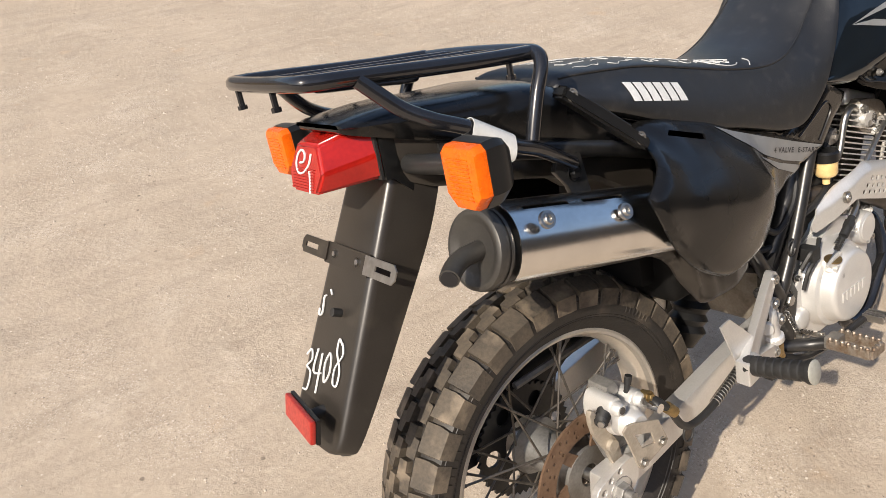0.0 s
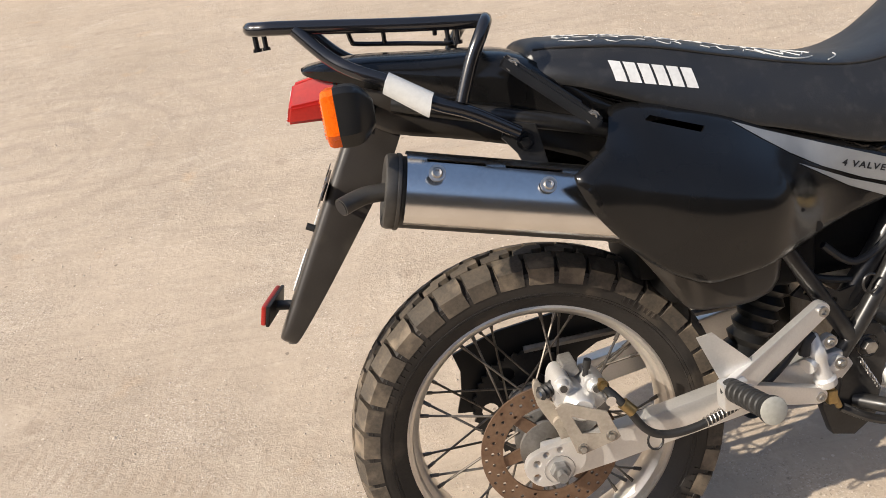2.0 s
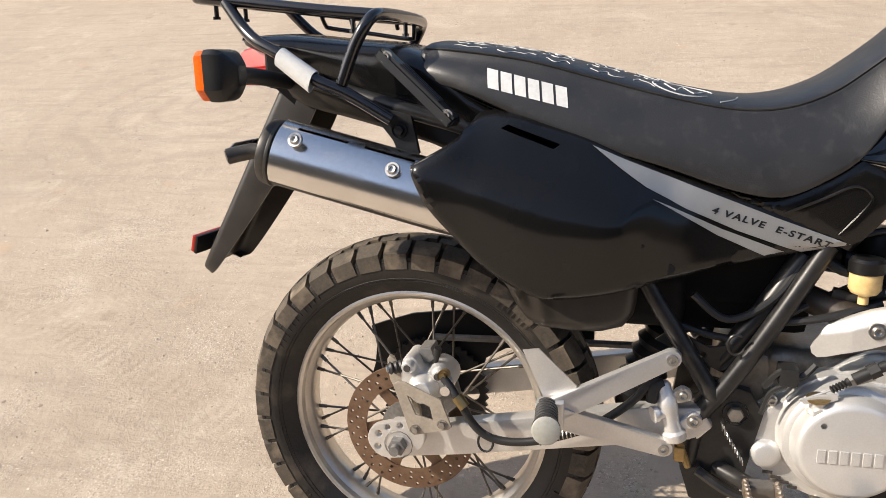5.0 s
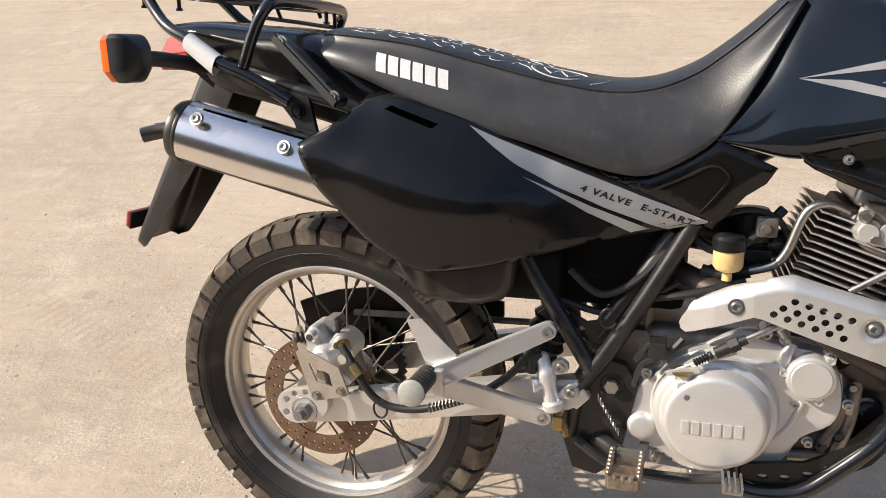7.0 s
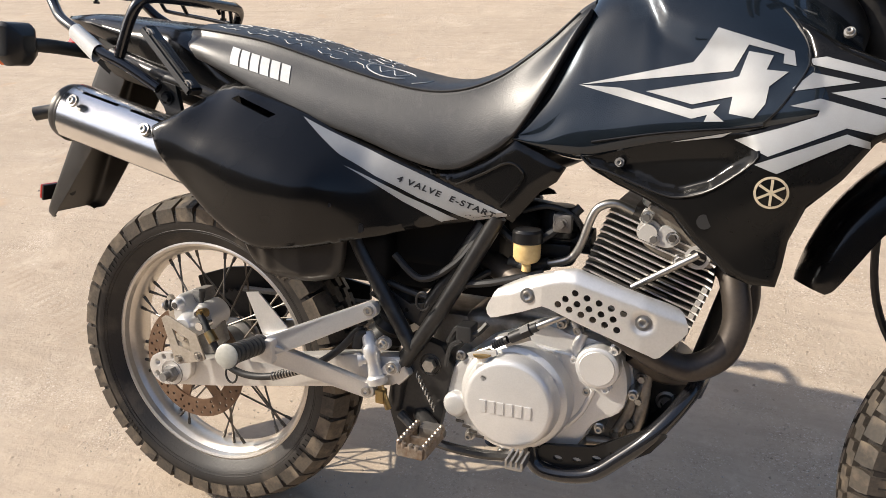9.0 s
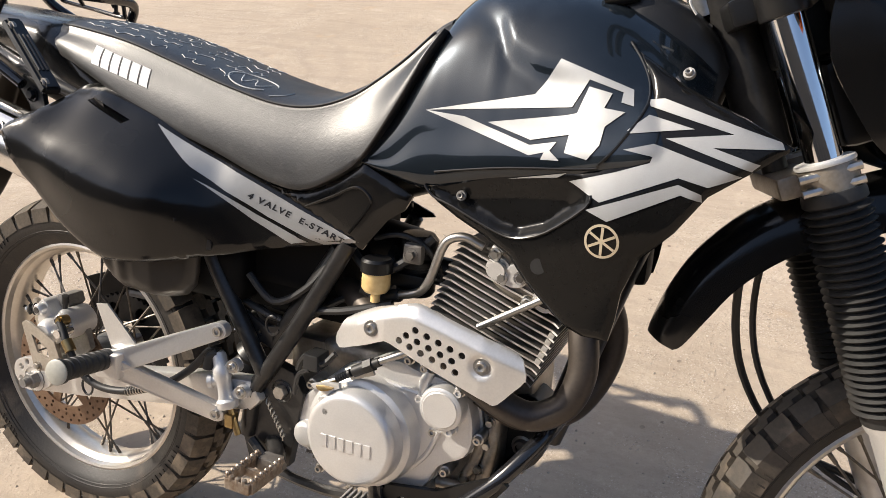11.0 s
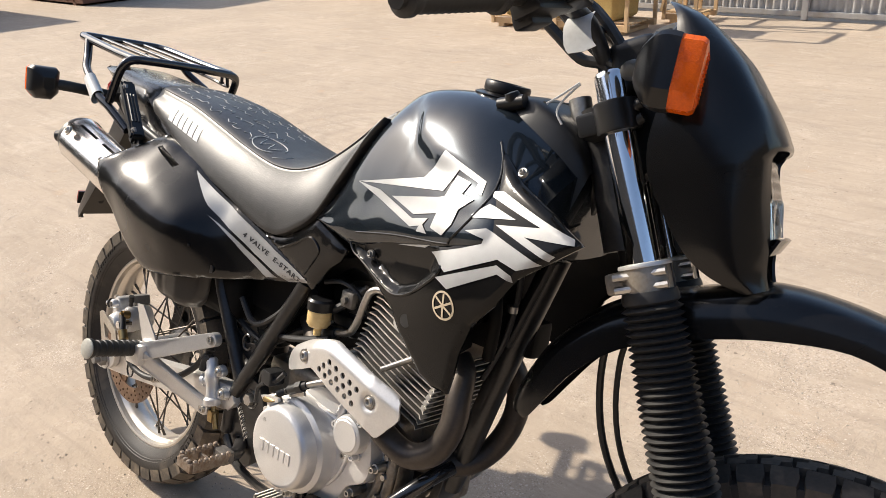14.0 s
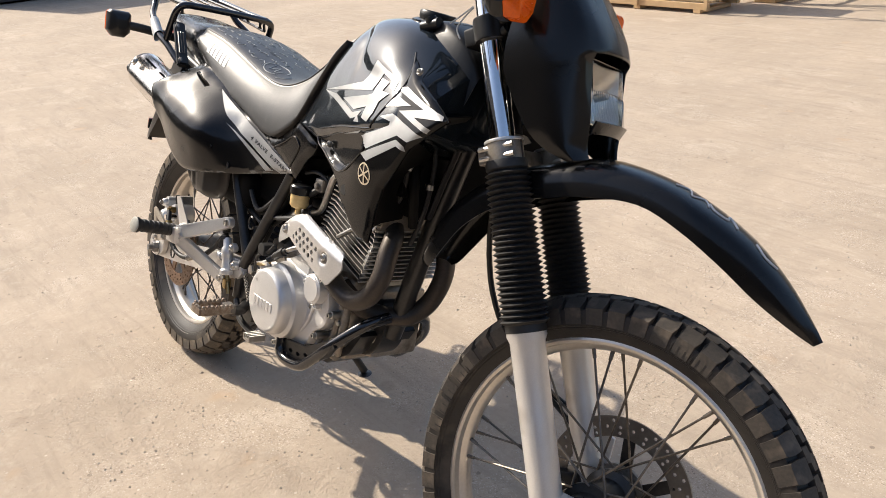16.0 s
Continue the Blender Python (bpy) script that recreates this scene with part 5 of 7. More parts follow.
part("steering_head", tube([HEAD + Vector((0.012, 0, -0.03)), HEAD + Vector((0.09, 0, -0.212))], 0.030, 20, 1), FRAME_PAINT, bike)
part("pivot_plate", prism([(0.485, 0.47), (0.540, 0.455), (0.560, 0.42), (0.548, 0.36), (0.535, 0.29), (0.500, 0.262), (0.462, 0.270), (0.446, 0.32), (0.45, 0.41)], -0.120, -0.100, 0.003), FRAME_PAINT, bike)
part("pivot_plate", prism([(0.485, 0.47), (0.540, 0.455), (0.560, 0.42), (0.545, 0.36), (0.52, 0.30), (0.46, 0.30), (0.44, 0.34), (0.45, 0.41)], 0.100, 0.120, 0.003), FRAME_PAINT, bike)
part("pivot_bolt", bolt((0.520, -0.121, 0.420), (0, -1, 0), 0.012, 0.010), STEEL, bike)
part("air_box", join(box(0.17, 0.60, -0.085, 0.085, 0.575, 0.80, 0.02), box(0.40, 0.62, -0.075, 0.075, 0.53, 0.72, 0.02)), DEEP_BLACK, bike, "black plastic air box")
SKIRT = smooth2([(0.03, 0.725), (0.022, 0.708), (0.124, 0.672), (0.165, 0.63), (0.212, 0.562), (0.25, 0.548), (0.352, 0.553), (0.372, 0.62), (0.36, 0.70), (0.20, 0.75)], 3)
part("inner_guard", shell(SKIRT, lambda x, z: -0.160 - 0.0035 * math.sin(2 * math.pi * (x + 0.25 * z) / 0.034) * min(1.0, max(0.0, (0.27 - x) / 0.08)) - 0.05 * min(x, 0.2) + 0.25 * max(0, x - 0.30), 0.005, 0.008, 0.012, 0.016), WORN_PLASTIC, bike, "ribbed dark inner mudguard")
part("guard_body", box(0.20, 0.44, -0.125, 0.09, 0.545, 0.64, 0.025, 3), DEEP_BLACK, bike)
part("shock_absorber", moved(lathe([(0.02, 0.0)] + [(0.030 + 0.008 * (k % 2), 0.02 + 0.012 * k) for k in range(16)] + [(0.02, 0.225)], 20), along((0.36, 0.0, 0.36), (0.47, 0.0, 0.62))), BLACK_PLASTIC, bike)
part("chain_guard", prism([(-0.128, 0.436), (-0.10, 0.447), (-0.042, 0.467), (0.06, 0.482), (0.20, 0.486), (0.30, 0.47), (0.30, 0.44), (0.138, 0.41), (0.10, 0.388), (0.09, 0.345), (0.04, 0.36), (-0.04, 0.36), (-0.10, 0.315), (-0.135, 0.318), (-0.122, 0.36), (-0.118, 0.40)], 0.088, 0.096, 0.002), BLACK_PLASTIC, bike, "black plastic chain guard")
part("rear_sprocket", prism([(r * math.cos(2 * math.pi * k / 90), 0.32 + r * math.sin(2 * math.pi * k / 90)) for k, r in ((k, 0.108 if k % 2 else 0.101) for k in range(90))], 0.072, 0.078, 0, [ring_points(0, 0.32, 0.045, 24)] + [ring_points(0.075 * math.cos(a), 0.32 + 0.075 * math.sin(a), 0.016, 12) for a in np.arange(6) * math.pi / 3]), FRAME_PAINT, bike, smooth=False)
part("drive_chain", join(tube([(0.0, 0.075, 0.428), (0.25, 0.075, 0.437), (0.50, 0.075, 0.445)], 0.007, 6, 1), tube([(0.0, 0.075, 0.212), (0.25, 0.075, 0.27), (0.50, 0.075, 0.36)], 0.007, 6, 1)), GREY_CAST, bike)
# rear brake master cylinder and the clutter round it
mc = group("brake_master_cylinder", bike)
part("cylinder", moved(lathe([(0, 0), (0.016, 0), (0.0175, 0.003), (0.0175, 0.012), (0.0135, 0.016), (0.012, 0.030), (0.0125, 0.045), (0.0145, 0.050), (0.0145, 0.066), (0.0115, 0.070), (0.0110, 0.088), (0.008, 0.093), (0, 0.093)], 20), along((0.436, -0.146, 0.380), (0.412, -0.142, 0.472))), CAST_ALU, mc, "small cast brake cylinder")
part("port", join(tube([(0.424, -0.143, 0.424), (0.405, -0.150, 0.421)], 0.010, 14, 1), tube([(0.407, -0.149, 0.421), (0.401, -0.152, 0.420)], 0.0125, 14, 1)), CAST_ALU, mc)
for x, z in ((0.443, 0.452), (0.460, 0.412)):
    part("ear", join(prism(smooth2([(x - 0.022, z - 0.008), (x - 0.004, z + 0.011), (x + 0.011, z + 0.005), (x + 0.010, z - 0.008), (x - 0.012, z - 0.014)], 3), -0.146, -0.132, 0.003)), CAST_ALU, mc)
    part("screw", button_screw((x, -0.146, z), (0, -1, 0), 0.007), STEEL, mc)
part("clevis", join(box(0.434, 0.450, -0.155, -0.138, 0.348, 0.372, 0.003), tube([(0.438, -0.147, 0.385), (0.456, -0.147, 0.338)], 0.0055, 8, 1)), BRASS, mc, "tarnished brass clevis")
part("boot", moved(lathe([(0.006, 0.0), (0.010, 0.002), (0.0085, 0.006), (0.0105, 0.010), (0.0085, 0.014), (0.0100, 0.018), (0.006, 0.022)], 16), along((0.406, -0.143, 0.478), (0.396, -0.142, 0.50))), BLACK_RUBBER, mc)
part("inlet_elbow", tube([(0.414, -0.144, 0.468), (0.402, -0.148, 0.462), (0.398, -0.150, 0.440)], 0.0085, 12, 5), BLACK_RUBBER, mc)
part("return_spring", tube([(0.500 + 0.0007 * k, -0.132 + 0.005 * math.cos(k * 1.1), 0.405 - 0.0012 * k + 0.005 * math.sin(k * 1.1)) for k in range(50)], 0.0011, 4, 1), STEEL, bike)
part("hook_ring", tube([(0.512 + 0.012 * math.cos(a), -0.138, 0.534 + 0.015 * math.sin(a)) for a in np.linspace(1.0, 5.9, 16)], 0.0022, 6, 1), FRAME_PAINT, bike)
part("gusset", prism([(0.400, 0.524), (0.420, 0.540), (0.442, 0.536), (0.478, 0.517), (0.512, 0.525), (0.533, 0.560), (0.560, 0.570), (0.552, 0.545), (0.520, 0.495), (0.496, 0.480), (0.450, 0.500)], -0.112, -0.106, 0.001, [ring_points(0.470, 0.505, 0.0045, 10), ring_points(0.500, 0.505, 0.0045, 10), ring_points(0.424, 0.526, 0.004, 8)]), FRAME_PAINT, bike, smooth=False)
for pts in ([(0.45, -0.115, 0.60), (0.50, -0.118, 0.565), (0.56, -0.115, 0.60), (0.60, -0.10, 0.66)], [(0.42, -0.10, 0.55), (0.52, -0.10, 0.53), (0.60, -0.09, 0.58), (0.68, -0.08, 0.62)], [(0.55, -0.11, 0.56), (0.62, -0.12, 0.575), (0.70, -0.11, 0.60)]):
    part("cable", tube(pts, 0.006, 8, 6), BLACK_RUBBER, bike)

# rider's footrest and brake pedal
peg = group("rider_footrest", bike)
part("bracket", tube([(0.50, -0.115, 0.325), (0.535, -0.15, 0.325), (0.553, -0.185, 0.333)], 0.013, 10), FRAME_PAINT, peg)
part("hinge", join(box(0.536, 0.570, -0.205, -0.180, 0.326, 0.350, 0.004), tube([(0.530, -0.192, 0.338), (0.577, -0.192, 0.340)], 0.006, 10, 1)), GREY_CAST, peg)
out = []
for x in (0.531, 0.573):
    out.append(box(x - 0.0035, x + 0.0035, -0.268, -0.190, 0.333, 0.350, 0.0012))
    out += [moved(lathe([(0.0, 0.0), (0.0048, 0.0), (0.0044, 0.007), (0.0026, 0.009), (0, 0.009)], 8), pose(x, -0.196 - 0.0112 * k, 0.347)) for k in range(7)]
out += [box(0.531, 0.573, -0.273, -0.266, 0.333, 0.350, 0.0012), box(0.531, 0.573, -0.232, -0.226, 0.333, 0.346, 0.001)]
out += [moved(lathe([(0.0, 0.0), (0.0046, 0.0), (0.0042, 0.007), (0, 0.008)], 8), pose(0.541 + 0.011 * k, -0.2695, 0.347)) for k in range(3)]
part("serrated_plate", join(*out), PEG_STEEL, peg, "serrated steel footrest with rusty teeth", smooth=False)
pedal = group("brake_pedal", bike)
part("arm", tube([(0.47, -0.130, 0.325), (0.53, -0.145, 0.298), (0.62, -0.160, 0.300), (0.69, -0.182, 0.322)], 0.008, 8), FRAME_PAINT, pedal)
part("pad", join(box(0.684, 0.712, -0.218, -0.178, 0.318, 0.324, 0.002), *[box(x, x + 0.0035, -0.218, -0.178, 0.322, 0.333, 0.0008) for x in (0.684, 0.692, 0.700, 0.7085)]), STEEL, pedal, smooth=False)

# ---- engine details ----
CASE = smooth2([(0.538, 0.366), (0.543, 0.400), (0.562, 0.426), (0.590, 0.448), (0.621, 0.476), (0.655, 0.491), (0.700, 0.515), (0.727, 0.516), (0.751, 0.509), (0.784, 0.507), (0.820, 0.495), (0.836, 0.468), (0.843, 0.426), (0.832, 0.391), (0.794, 0.365), (0.770, 0.323), (0.717, 0.299), (0.650, 0.290), (0.600, 0.307), (0.554, 0.336)], 3)
part("side_cover", prism(CASE, -0.115, -0.070, 0.010), CAST_ALU, bike, "silver engine side cover")
part("cover_flange", prism([(0.70 + (x - 0.70) * 1.03, 0.41 + (z - 0.41) * 1.03) for x, z in CASE], -0.088, -0.078, 0.002), CAST_ALU, bike)
for x, z in ((0.570, 0.442), (0.734, 0.522), (0.760, 0.516), (0.840, 0.497), (0.850, 0.426), (0.803, 0.361), (0.773, 0.318), (0.727, 0.295), (0.647, 0.284), (0.590, 0.302), (0.780, 0.420)):
    part("cover_bolt", moved(lathe([(0, 0.004), (0.0028, 0.004), (0.003, 0.008), (0.0058, 0.008), (0.006, 0), (0.0085, -0.001), (0.009, -0.035)], 12), Matrix.Translation((x, -0.112, z)) @ ACROSS), STEEL, bike)
part("cover_boss", moved(lathe([(0, 0.010), (0.014, 0.010), (0.019, 0.008), (0.022, 0.003), (0.024, -0.02)], 28), Matrix.Translation((0.567, -0.118, 0.358)) @ ACROSS), CAST_ALU, bike)
part("cover_rib", tube([(0.690, -0.114, 0.482), (0.728, -0.116, 0.478), (0.768, -0.116, 0.474)], 0.004, 8, 4), CAST_ALU, bike)
part("cover_rib", tube([(0.748, -0.112, 0.350), (0.775, -0.115, 0.385), (0.790, -0.116, 0.425)], 0.0045, 8, 4), CAST_ALU, bike)
part("filter_neck", join(tube([(0.768, -0.112, 0.512), (0.762, -0.116, 0.490), (0.764, -0.112, 0.468)], 0.009, 10, 4), tube([(0.752, -0.112, 0.530), (0.764, -0.114, 0.512)], 0.006, 10, 1)), CAST_ALU, bike)
# slots put on as dark bars, their shade in the colour
for k in range(4):
    part("case_slot", box(0.566 + 0.012 * k, 0.580 + 0.012 * k, -0.1165, -0.114, 0.3245 - 0.007 * k, 0.3285 - 0.007 * k), DARK_CAST, bike)
arm = group("clutch_arm", bike, Matrix.Translation((0.001, 0.010, -0.009)))
part("boss", moved(lathe([(0, 0.020), (0.011, 0.020), (0.0125, 0.016), (0.0125, 0.004), (0.016, 0.0), (0.016, -0.02)], 20), along((0.624, -0.158, 0.460), (0.621, -0.166, 0.500))), CAST_ALU, arm, "cast release arm boss")
part("washer", moved(lathe([(0.004, 0.0), (0.016, 0.0), (0.016, 0.002), (0.004, 0.003)], 20), along((0.6215, -0.1645, 0.478), (0.619, -0.168, 0.500))), BRASS, arm)
part("lever", prism([(0.596, 0.476), (0.602, 0.470), (0.632, 0.474), (0.646, 0.481), (0.644, 0.488), (0.618, 0.484)], -0.170, -0.164, 0.001), CAST_ALU, arm)
part("tongue", prism(smooth2([(0.614, 0.462), (0.634, 0.464), (0.639, 0.446), (0.632, 0.436), (0.622, 0.440)], 3), -0.176, -0.158, 0.002), CAST_ALU, arm)
part("tongue_bolt", bolt((0.629, -0.176, 0.445), (0, -1, 0), 0.0055, 0.005), STEEL, arm)
cable = group("clutch_cable", bike, Matrix.Translation((0.001, 0.014, -0.009)))
part("wire", tube([(0.604, -0.168, 0.476), (0.648, -0.167, 0.498)], 0.0018, 6, 1), STEEL, cable)
part("bellows", moved(lathe([(0.003, 0.0)] + [(0.0062 - 0.0022 * (k % 2), 0.002 + 0.0022 * k) for k in range(11)] + [(0.006, 0.028)], 14), along((0.636, -0.1675, 0.492), (0.670, -0.166, 0.514))), BLACK_RUBBER, cable, "small ribbed rubber sleeve")
part("adjuster", join(tube([(0.664, -0.166, 0.510), (0.684, -0.165, 0.522)], 0.0085, 12, 1), tube([(0.682, -0.165, 0.521), (0.694, -0.164, 0.528)], 0.0105, 6, 1), tube([(0.692, -0.164, 0.527), (0.704, -0.163, 0.534)], 0.007, 12, 1)), BLACK_RUBBER, cable)
part("outer", tube([(0.702, -0.163, 0.533), (0.730, -0.158, 0.548), (0.760, -0.140, 0.562), (0.80, -0.11, 0.58)], 0.0052, 10, 5), STEEL, cable)
part("bracket", prism([(0.652, 0.498), (0.690, 0.516), (0.694, 0.508), (0.655, 0.491)], -0.158, -0.154, 0.0005), STEEL, cable, smooth=False)
part("wiring_clutter", join(tube([(0.555, -0.13, 0.47), (0.575, -0.14, 0.50), (0.60, -0.135, 0.49), (0.62, -0.13, 0.51)], 0.005, 6), tube([(0.553, -0.135, 0.43), (0.562, -0.14, 0.465), (0.582, -0.142, 0.48)], 0.004, 6), box(0.572, 0.598, -0.145, -0.11, 0.478, 0.505, 0.004)), BLACK_RUBBER, bike)
FIN_UP, FIN_ALONG, FIN_BASE = Vector((0.334, 0, 0.943)), Vector((0.943, 0, -0.334)), Vector((0.842, 0, 0.560))
fin_m = Matrix((FIN_ALONG.to_4d(), (0, 1, 0, 0), FIN_UP.to_4d(), (0, 0, 0, 1))).transposed()
for col in range(3):
    fin_m[3][col] = 0
cyl = group("cylinder", bike, Matrix.Translation(FIN_BASE) @ fin_m)
core = box(-0.068, 0.060, -0.066, 0.066, -0.03, 0.135, 0.01)
# the barrel's dark colour stands in for shade between the fins
part("barrel", core, DARK_CAST, cyl, "finned cylinder barrel, darkened for the shade in its gaps")
fin_me = None
for k in range(13):
    right = 0.082 - 0.003 * max(0, k - 8)
    if k > 8 or fin_me is None:
        bm = prism(smooth2([(-0.096, -0.088), (-0.086, -0.098), (0, -0.100), (right - 0.010, -0.098), (right, -0.088), (right, 0.088), (right - 0.010, 0.098), (0, 0.1), (-0.086, 0.098), (-0.096, 0.088)], 2), -0.0014, 0.0014)
        moved(bm, pose(0, 0, 0, 90))
        ob = part("cooling_fin", bm, GREY_CAST, cyl, "grimy cooling fin, faces darkened for gap shade, rim lightened", smooth=False)
        fin_me = ob.data
        # pale rims for the lit edges, duller faces for the shaded gaps
        fin_me.materials.append(FIN_ALU)
        for face in fin_me.polygons:
            face.material_index = 1 if abs(face.normal.z) < 0.5 else 0
    else:
        ob = new("cooling_fin", fin_me)
        ob.parent = cyl
    ob.location = (0, 0, -0.012 + 0.0108 * k)
# head: casting over the upper fins, bosses, studs, plug well
part("head", prism(smooth2([(-0.036, 0.094), (-0.040, 0.128), (-0.046, 0.150), (0.030, 0.158), (0.066, 0.140), (0.072, 0.104), (0.050, 0.090), (0.020, 0.084), (-0.010, 0.086)], 3), -0.096, 0.096, 0.006), CASE_ALU, cyl, "cast cylinder head")
part("head_cover", box(-0.062, 0.068, -0.074, 0.074, 0.138, 0.172, 0.012, 3), CAST_ALU, cyl)
# solid black plug in place of the well's shaded inside
part("plug_well", tube([(0.045, -0.085, 0.108), (0.045, -0.0985, 0.108)], 0.014, 18, 1), INK_AND_HOLLOW, cyl)
part("plug_rim", moved(lathe([(0.012, 0.0), (0.017, 0.0), (0.0175, 0.004), (0.0125, 0.004)], 20, True), Matrix.Translation((0.045, -0.096, 0.108)) @ ACROSS), CAST_ALU, cyl)
part("head_lug", join(box(0.016, 0.034, -0.104, -0.09, 0.086, 0.100, 0.003), box(-0.030, -0.012, -0.104, -0.09, 0.098, 0.116, 0.003), box(-0.052, -0.034, -0.102, -0.085, 0.122, 0.142, 0.004)), CAST_ALU, cyl)
for x, z in ((0.025, 0.093), (-0.021, 0.107), (-0.043, 0.132), (0.060, 0.128)):
    part("head_nut", bolt((x, -0.103, z), (0, -1, 0), 0.006, 0.006), STEEL, cyl)
for k in range(5):
    part("fin_bridge", box(0.070, 0.078, -0.101, -0.096, 0.021 + 0.0108 * k, 0.029 + 0.0108 * k, 0.001), FIN_ALU, cyl)
part("rocker_cap", join(tube([(0.850, -0.065, 0.680), (0.850, -0.098, 0.677)], 0.018, 20, 1), tube([(0.850, -0.098, 0.677), (0.850, -0.107, 0.6765)], 0.0125, 20, 1)), CAST_ALU, bike, "bright round rocker cap")
part("cap_ear", prism(smooth2([(0.858, 0.664), (0.868, 0.688), (0.886, 0.684), (0.895, 0.672), (0.888, 0.660), (0.872, 0.656)], 3), -0.103, -0.07, 0.003), CAST_ALU, bike)
part("ear_screw", bolt((0.884, -0.103, 0.672), (0, -1, 0), 0.006, 0.004), DARK_CAST, bike)
part("oil_pipe", tube([(0.700, -0.098, 0.610), (0.735, -0.100, 0.622), (0.752, -0.102, 0.645), (0.766, -0.102, 0.690), (0.778, -0.102, 0.708), (0.800, -0.100, 0.714), (0.826, -0.096, 0.704)], 0.0065, 10), STEEL, bike, "bent bright oil pipe")
part("head_rod", tube([(0.834, -0.112, 0.594), (0.922, -0.106, 0.652)], 0.0052, 10, 1), STEEL, bike)
part("hose", tube([(0.640, -0.09, 0.605), (0.67, -0.095, 0.602), (0.705, -0.098, 0.611)], 0.010, 10), BLACK_RUBBER, bike)
rez = group("fluid_reservoir", bike)
part("cup", lathe([(0, 0), (0.007, 0), (0.007, 0.012), (0.017, 0.016), (0.021, 0.022), (0.021, 0.045)], 20), FLUID, rez, "yellowed translucent fluid cup")
part("cap", moved(lathe([(0.021, 0.045), (0.0235, 0.046), (0.0235, 0.062), (0.020, 0.066), (0, 0.066)], 20), Matrix.Identity(4)), BLACK_PLASTIC, rez)
rez.matrix_basis = Matrix.Translation((0.674, -0.116, 0.600))
part("carburettor", join(moved(lathe([(0, 0.0), (0.026, 0.0), (0.030, 0.006), (0.030, 0.045), (0.036, 0.048), (0.036, 0.056), (0.031, 0.060), (0.031, 0.085), (0.024, 0.094), (0, 0.096)], 24), Matrix.Translation((0.705, -0.045, 0.600))), tube([(0.60, 0, 0.66), (0.68, 0, 0.65)], 0.04, 16, 1), tube([(0.66, -0.04, 0.645), (0.76, -0.04, 0.640)], 0.022, 16, 1), box(0.675, 0.735, -0.085, -0.03, 0.618, 0.640, 0.005)), BLACK_PLASTIC, bike)
part("choke_cable", tube([(0.66, -0.10, 0.69), (0.70, -0.095, 0.70), (0.74, -0.09, 0.685), (0.76, -0.07, 0.64)], 0.0045, 8, 6), BLACK_RUBBER, bike)
part("breather_hose", tube([(0.62, -0.09, 0.66), (0.655, -0.10, 0.64), (0.70, -0.10, 0.655), (0.745, -0.08, 0.70)], 0.0075, 8, 6), BLACK_RUBBER, bike)
part("heat_bolt", join(bolt((0.722, -0.105, 0.676), (0, -1, 0), 0.007, 0.007), box(0.708, 0.738, -0.106, -0.09, 0.662, 0.692, 0.006)), GREY_CAST, bike)
# dark filler for the shaded space between shroud and down tube
part("front_clutter", join(box(0.93, 1.00, -0.06, 0.06, 0.67, 0.80, 0.02), box(1.0, 1.035, 0.0, 0.05, 0.66, 0.72, 0.012), tube([(0.98, -0.06, 0.80), (1.01, -0.08, 0.74), (0.99, -0.05, 0.66)], 0.010, 10)), DEEP_BLACK, bike)
for pts, r in (([(0.955, -0.075, 0.845), (0.985, -0.082, 0.79), (0.978, -0.078, 0.73), (0.950, -0.07, 0.69)], 0.0055), ([(1.000, -0.06, 0.86), (1.022, -0.05, 0.80), (1.012, -0.045, 0.70), (0.980, -0.04, 0.62)], 0.0048), ([(1.045, -0.02, 0.90), (1.060, -0.03, 0.84), (1.035, -0.03, 0.76), (1.005, -0.025, 0.68)], 0.0062)):
    part("cable", tube(pts, r, 8, 6), BLACK_RUBBER, bike)
for at in ((0.990, -0.081, 0.775), (1.016, -0.048, 0.745)):
    part("cable_clip", moved(lathe([(0.006, -0.005), (0.009, -0.005), (0.009, 0.005), (0.006, 0.005)], 14, True), Matrix.Translation(at)), STEEL, bike)
part("coil_case", box(0.935, 0.985, -0.088, -0.058, 0.715, 0.745, 0.005), SATIN_BLACK, bike, "small glossy black coil case")
# bash plate and crash bar
plate = prism([(0.70, 0.300), (0.80, 0.312), (0.87, 0.360), (0.905, 0.405), (0.915, 0.398), (0.885, 0.348), (0.81, 0.295), (0.70, 0.285)], -0.075, 0.075, 0.002)
part("bash_plate", plate, BLACK_PLASTIC, bike, "black bash plate with drilled holes")
part("crash_bar", tube([(0.700, -0.128, 0.325), (0.706, -0.132, 0.292), (0.735, -0.134, 0.280), (0.794, -0.134, 0.290), (0.838, -0.130, 0.325), (0.890, -0.120, 0.378), (0.930, -0.08, 0.43), (0.945, -0.03, 0.45)], 0.0125, 12), RACK_PAINT, bike, "black tubular engine guard")
part("crash_bar", tube(both([(0.700, -0.128, 0.325), (0.706, -0.132, 0.292), (0.735, -0.134, 0.280), (0.794, -0.134, 0.290), (0.838, -0.130, 0.325), (0.890, -0.120, 0.378), (0.930, -0.08, 0.43), (0.945, -0.03, 0.45)]), 0.0125, 12), RACK_PAINT, bike)
part("engine_mount", prism(smooth2([(0.868, 0.462), (0.905, 0.472), (0.932, 0.440), (0.925, 0.380), (0.895, 0.345), (0.862, 0.340), (0.856, 0.390)], 3), -0.030, 0.030, 0.003), FRAME_PAINT, bike)
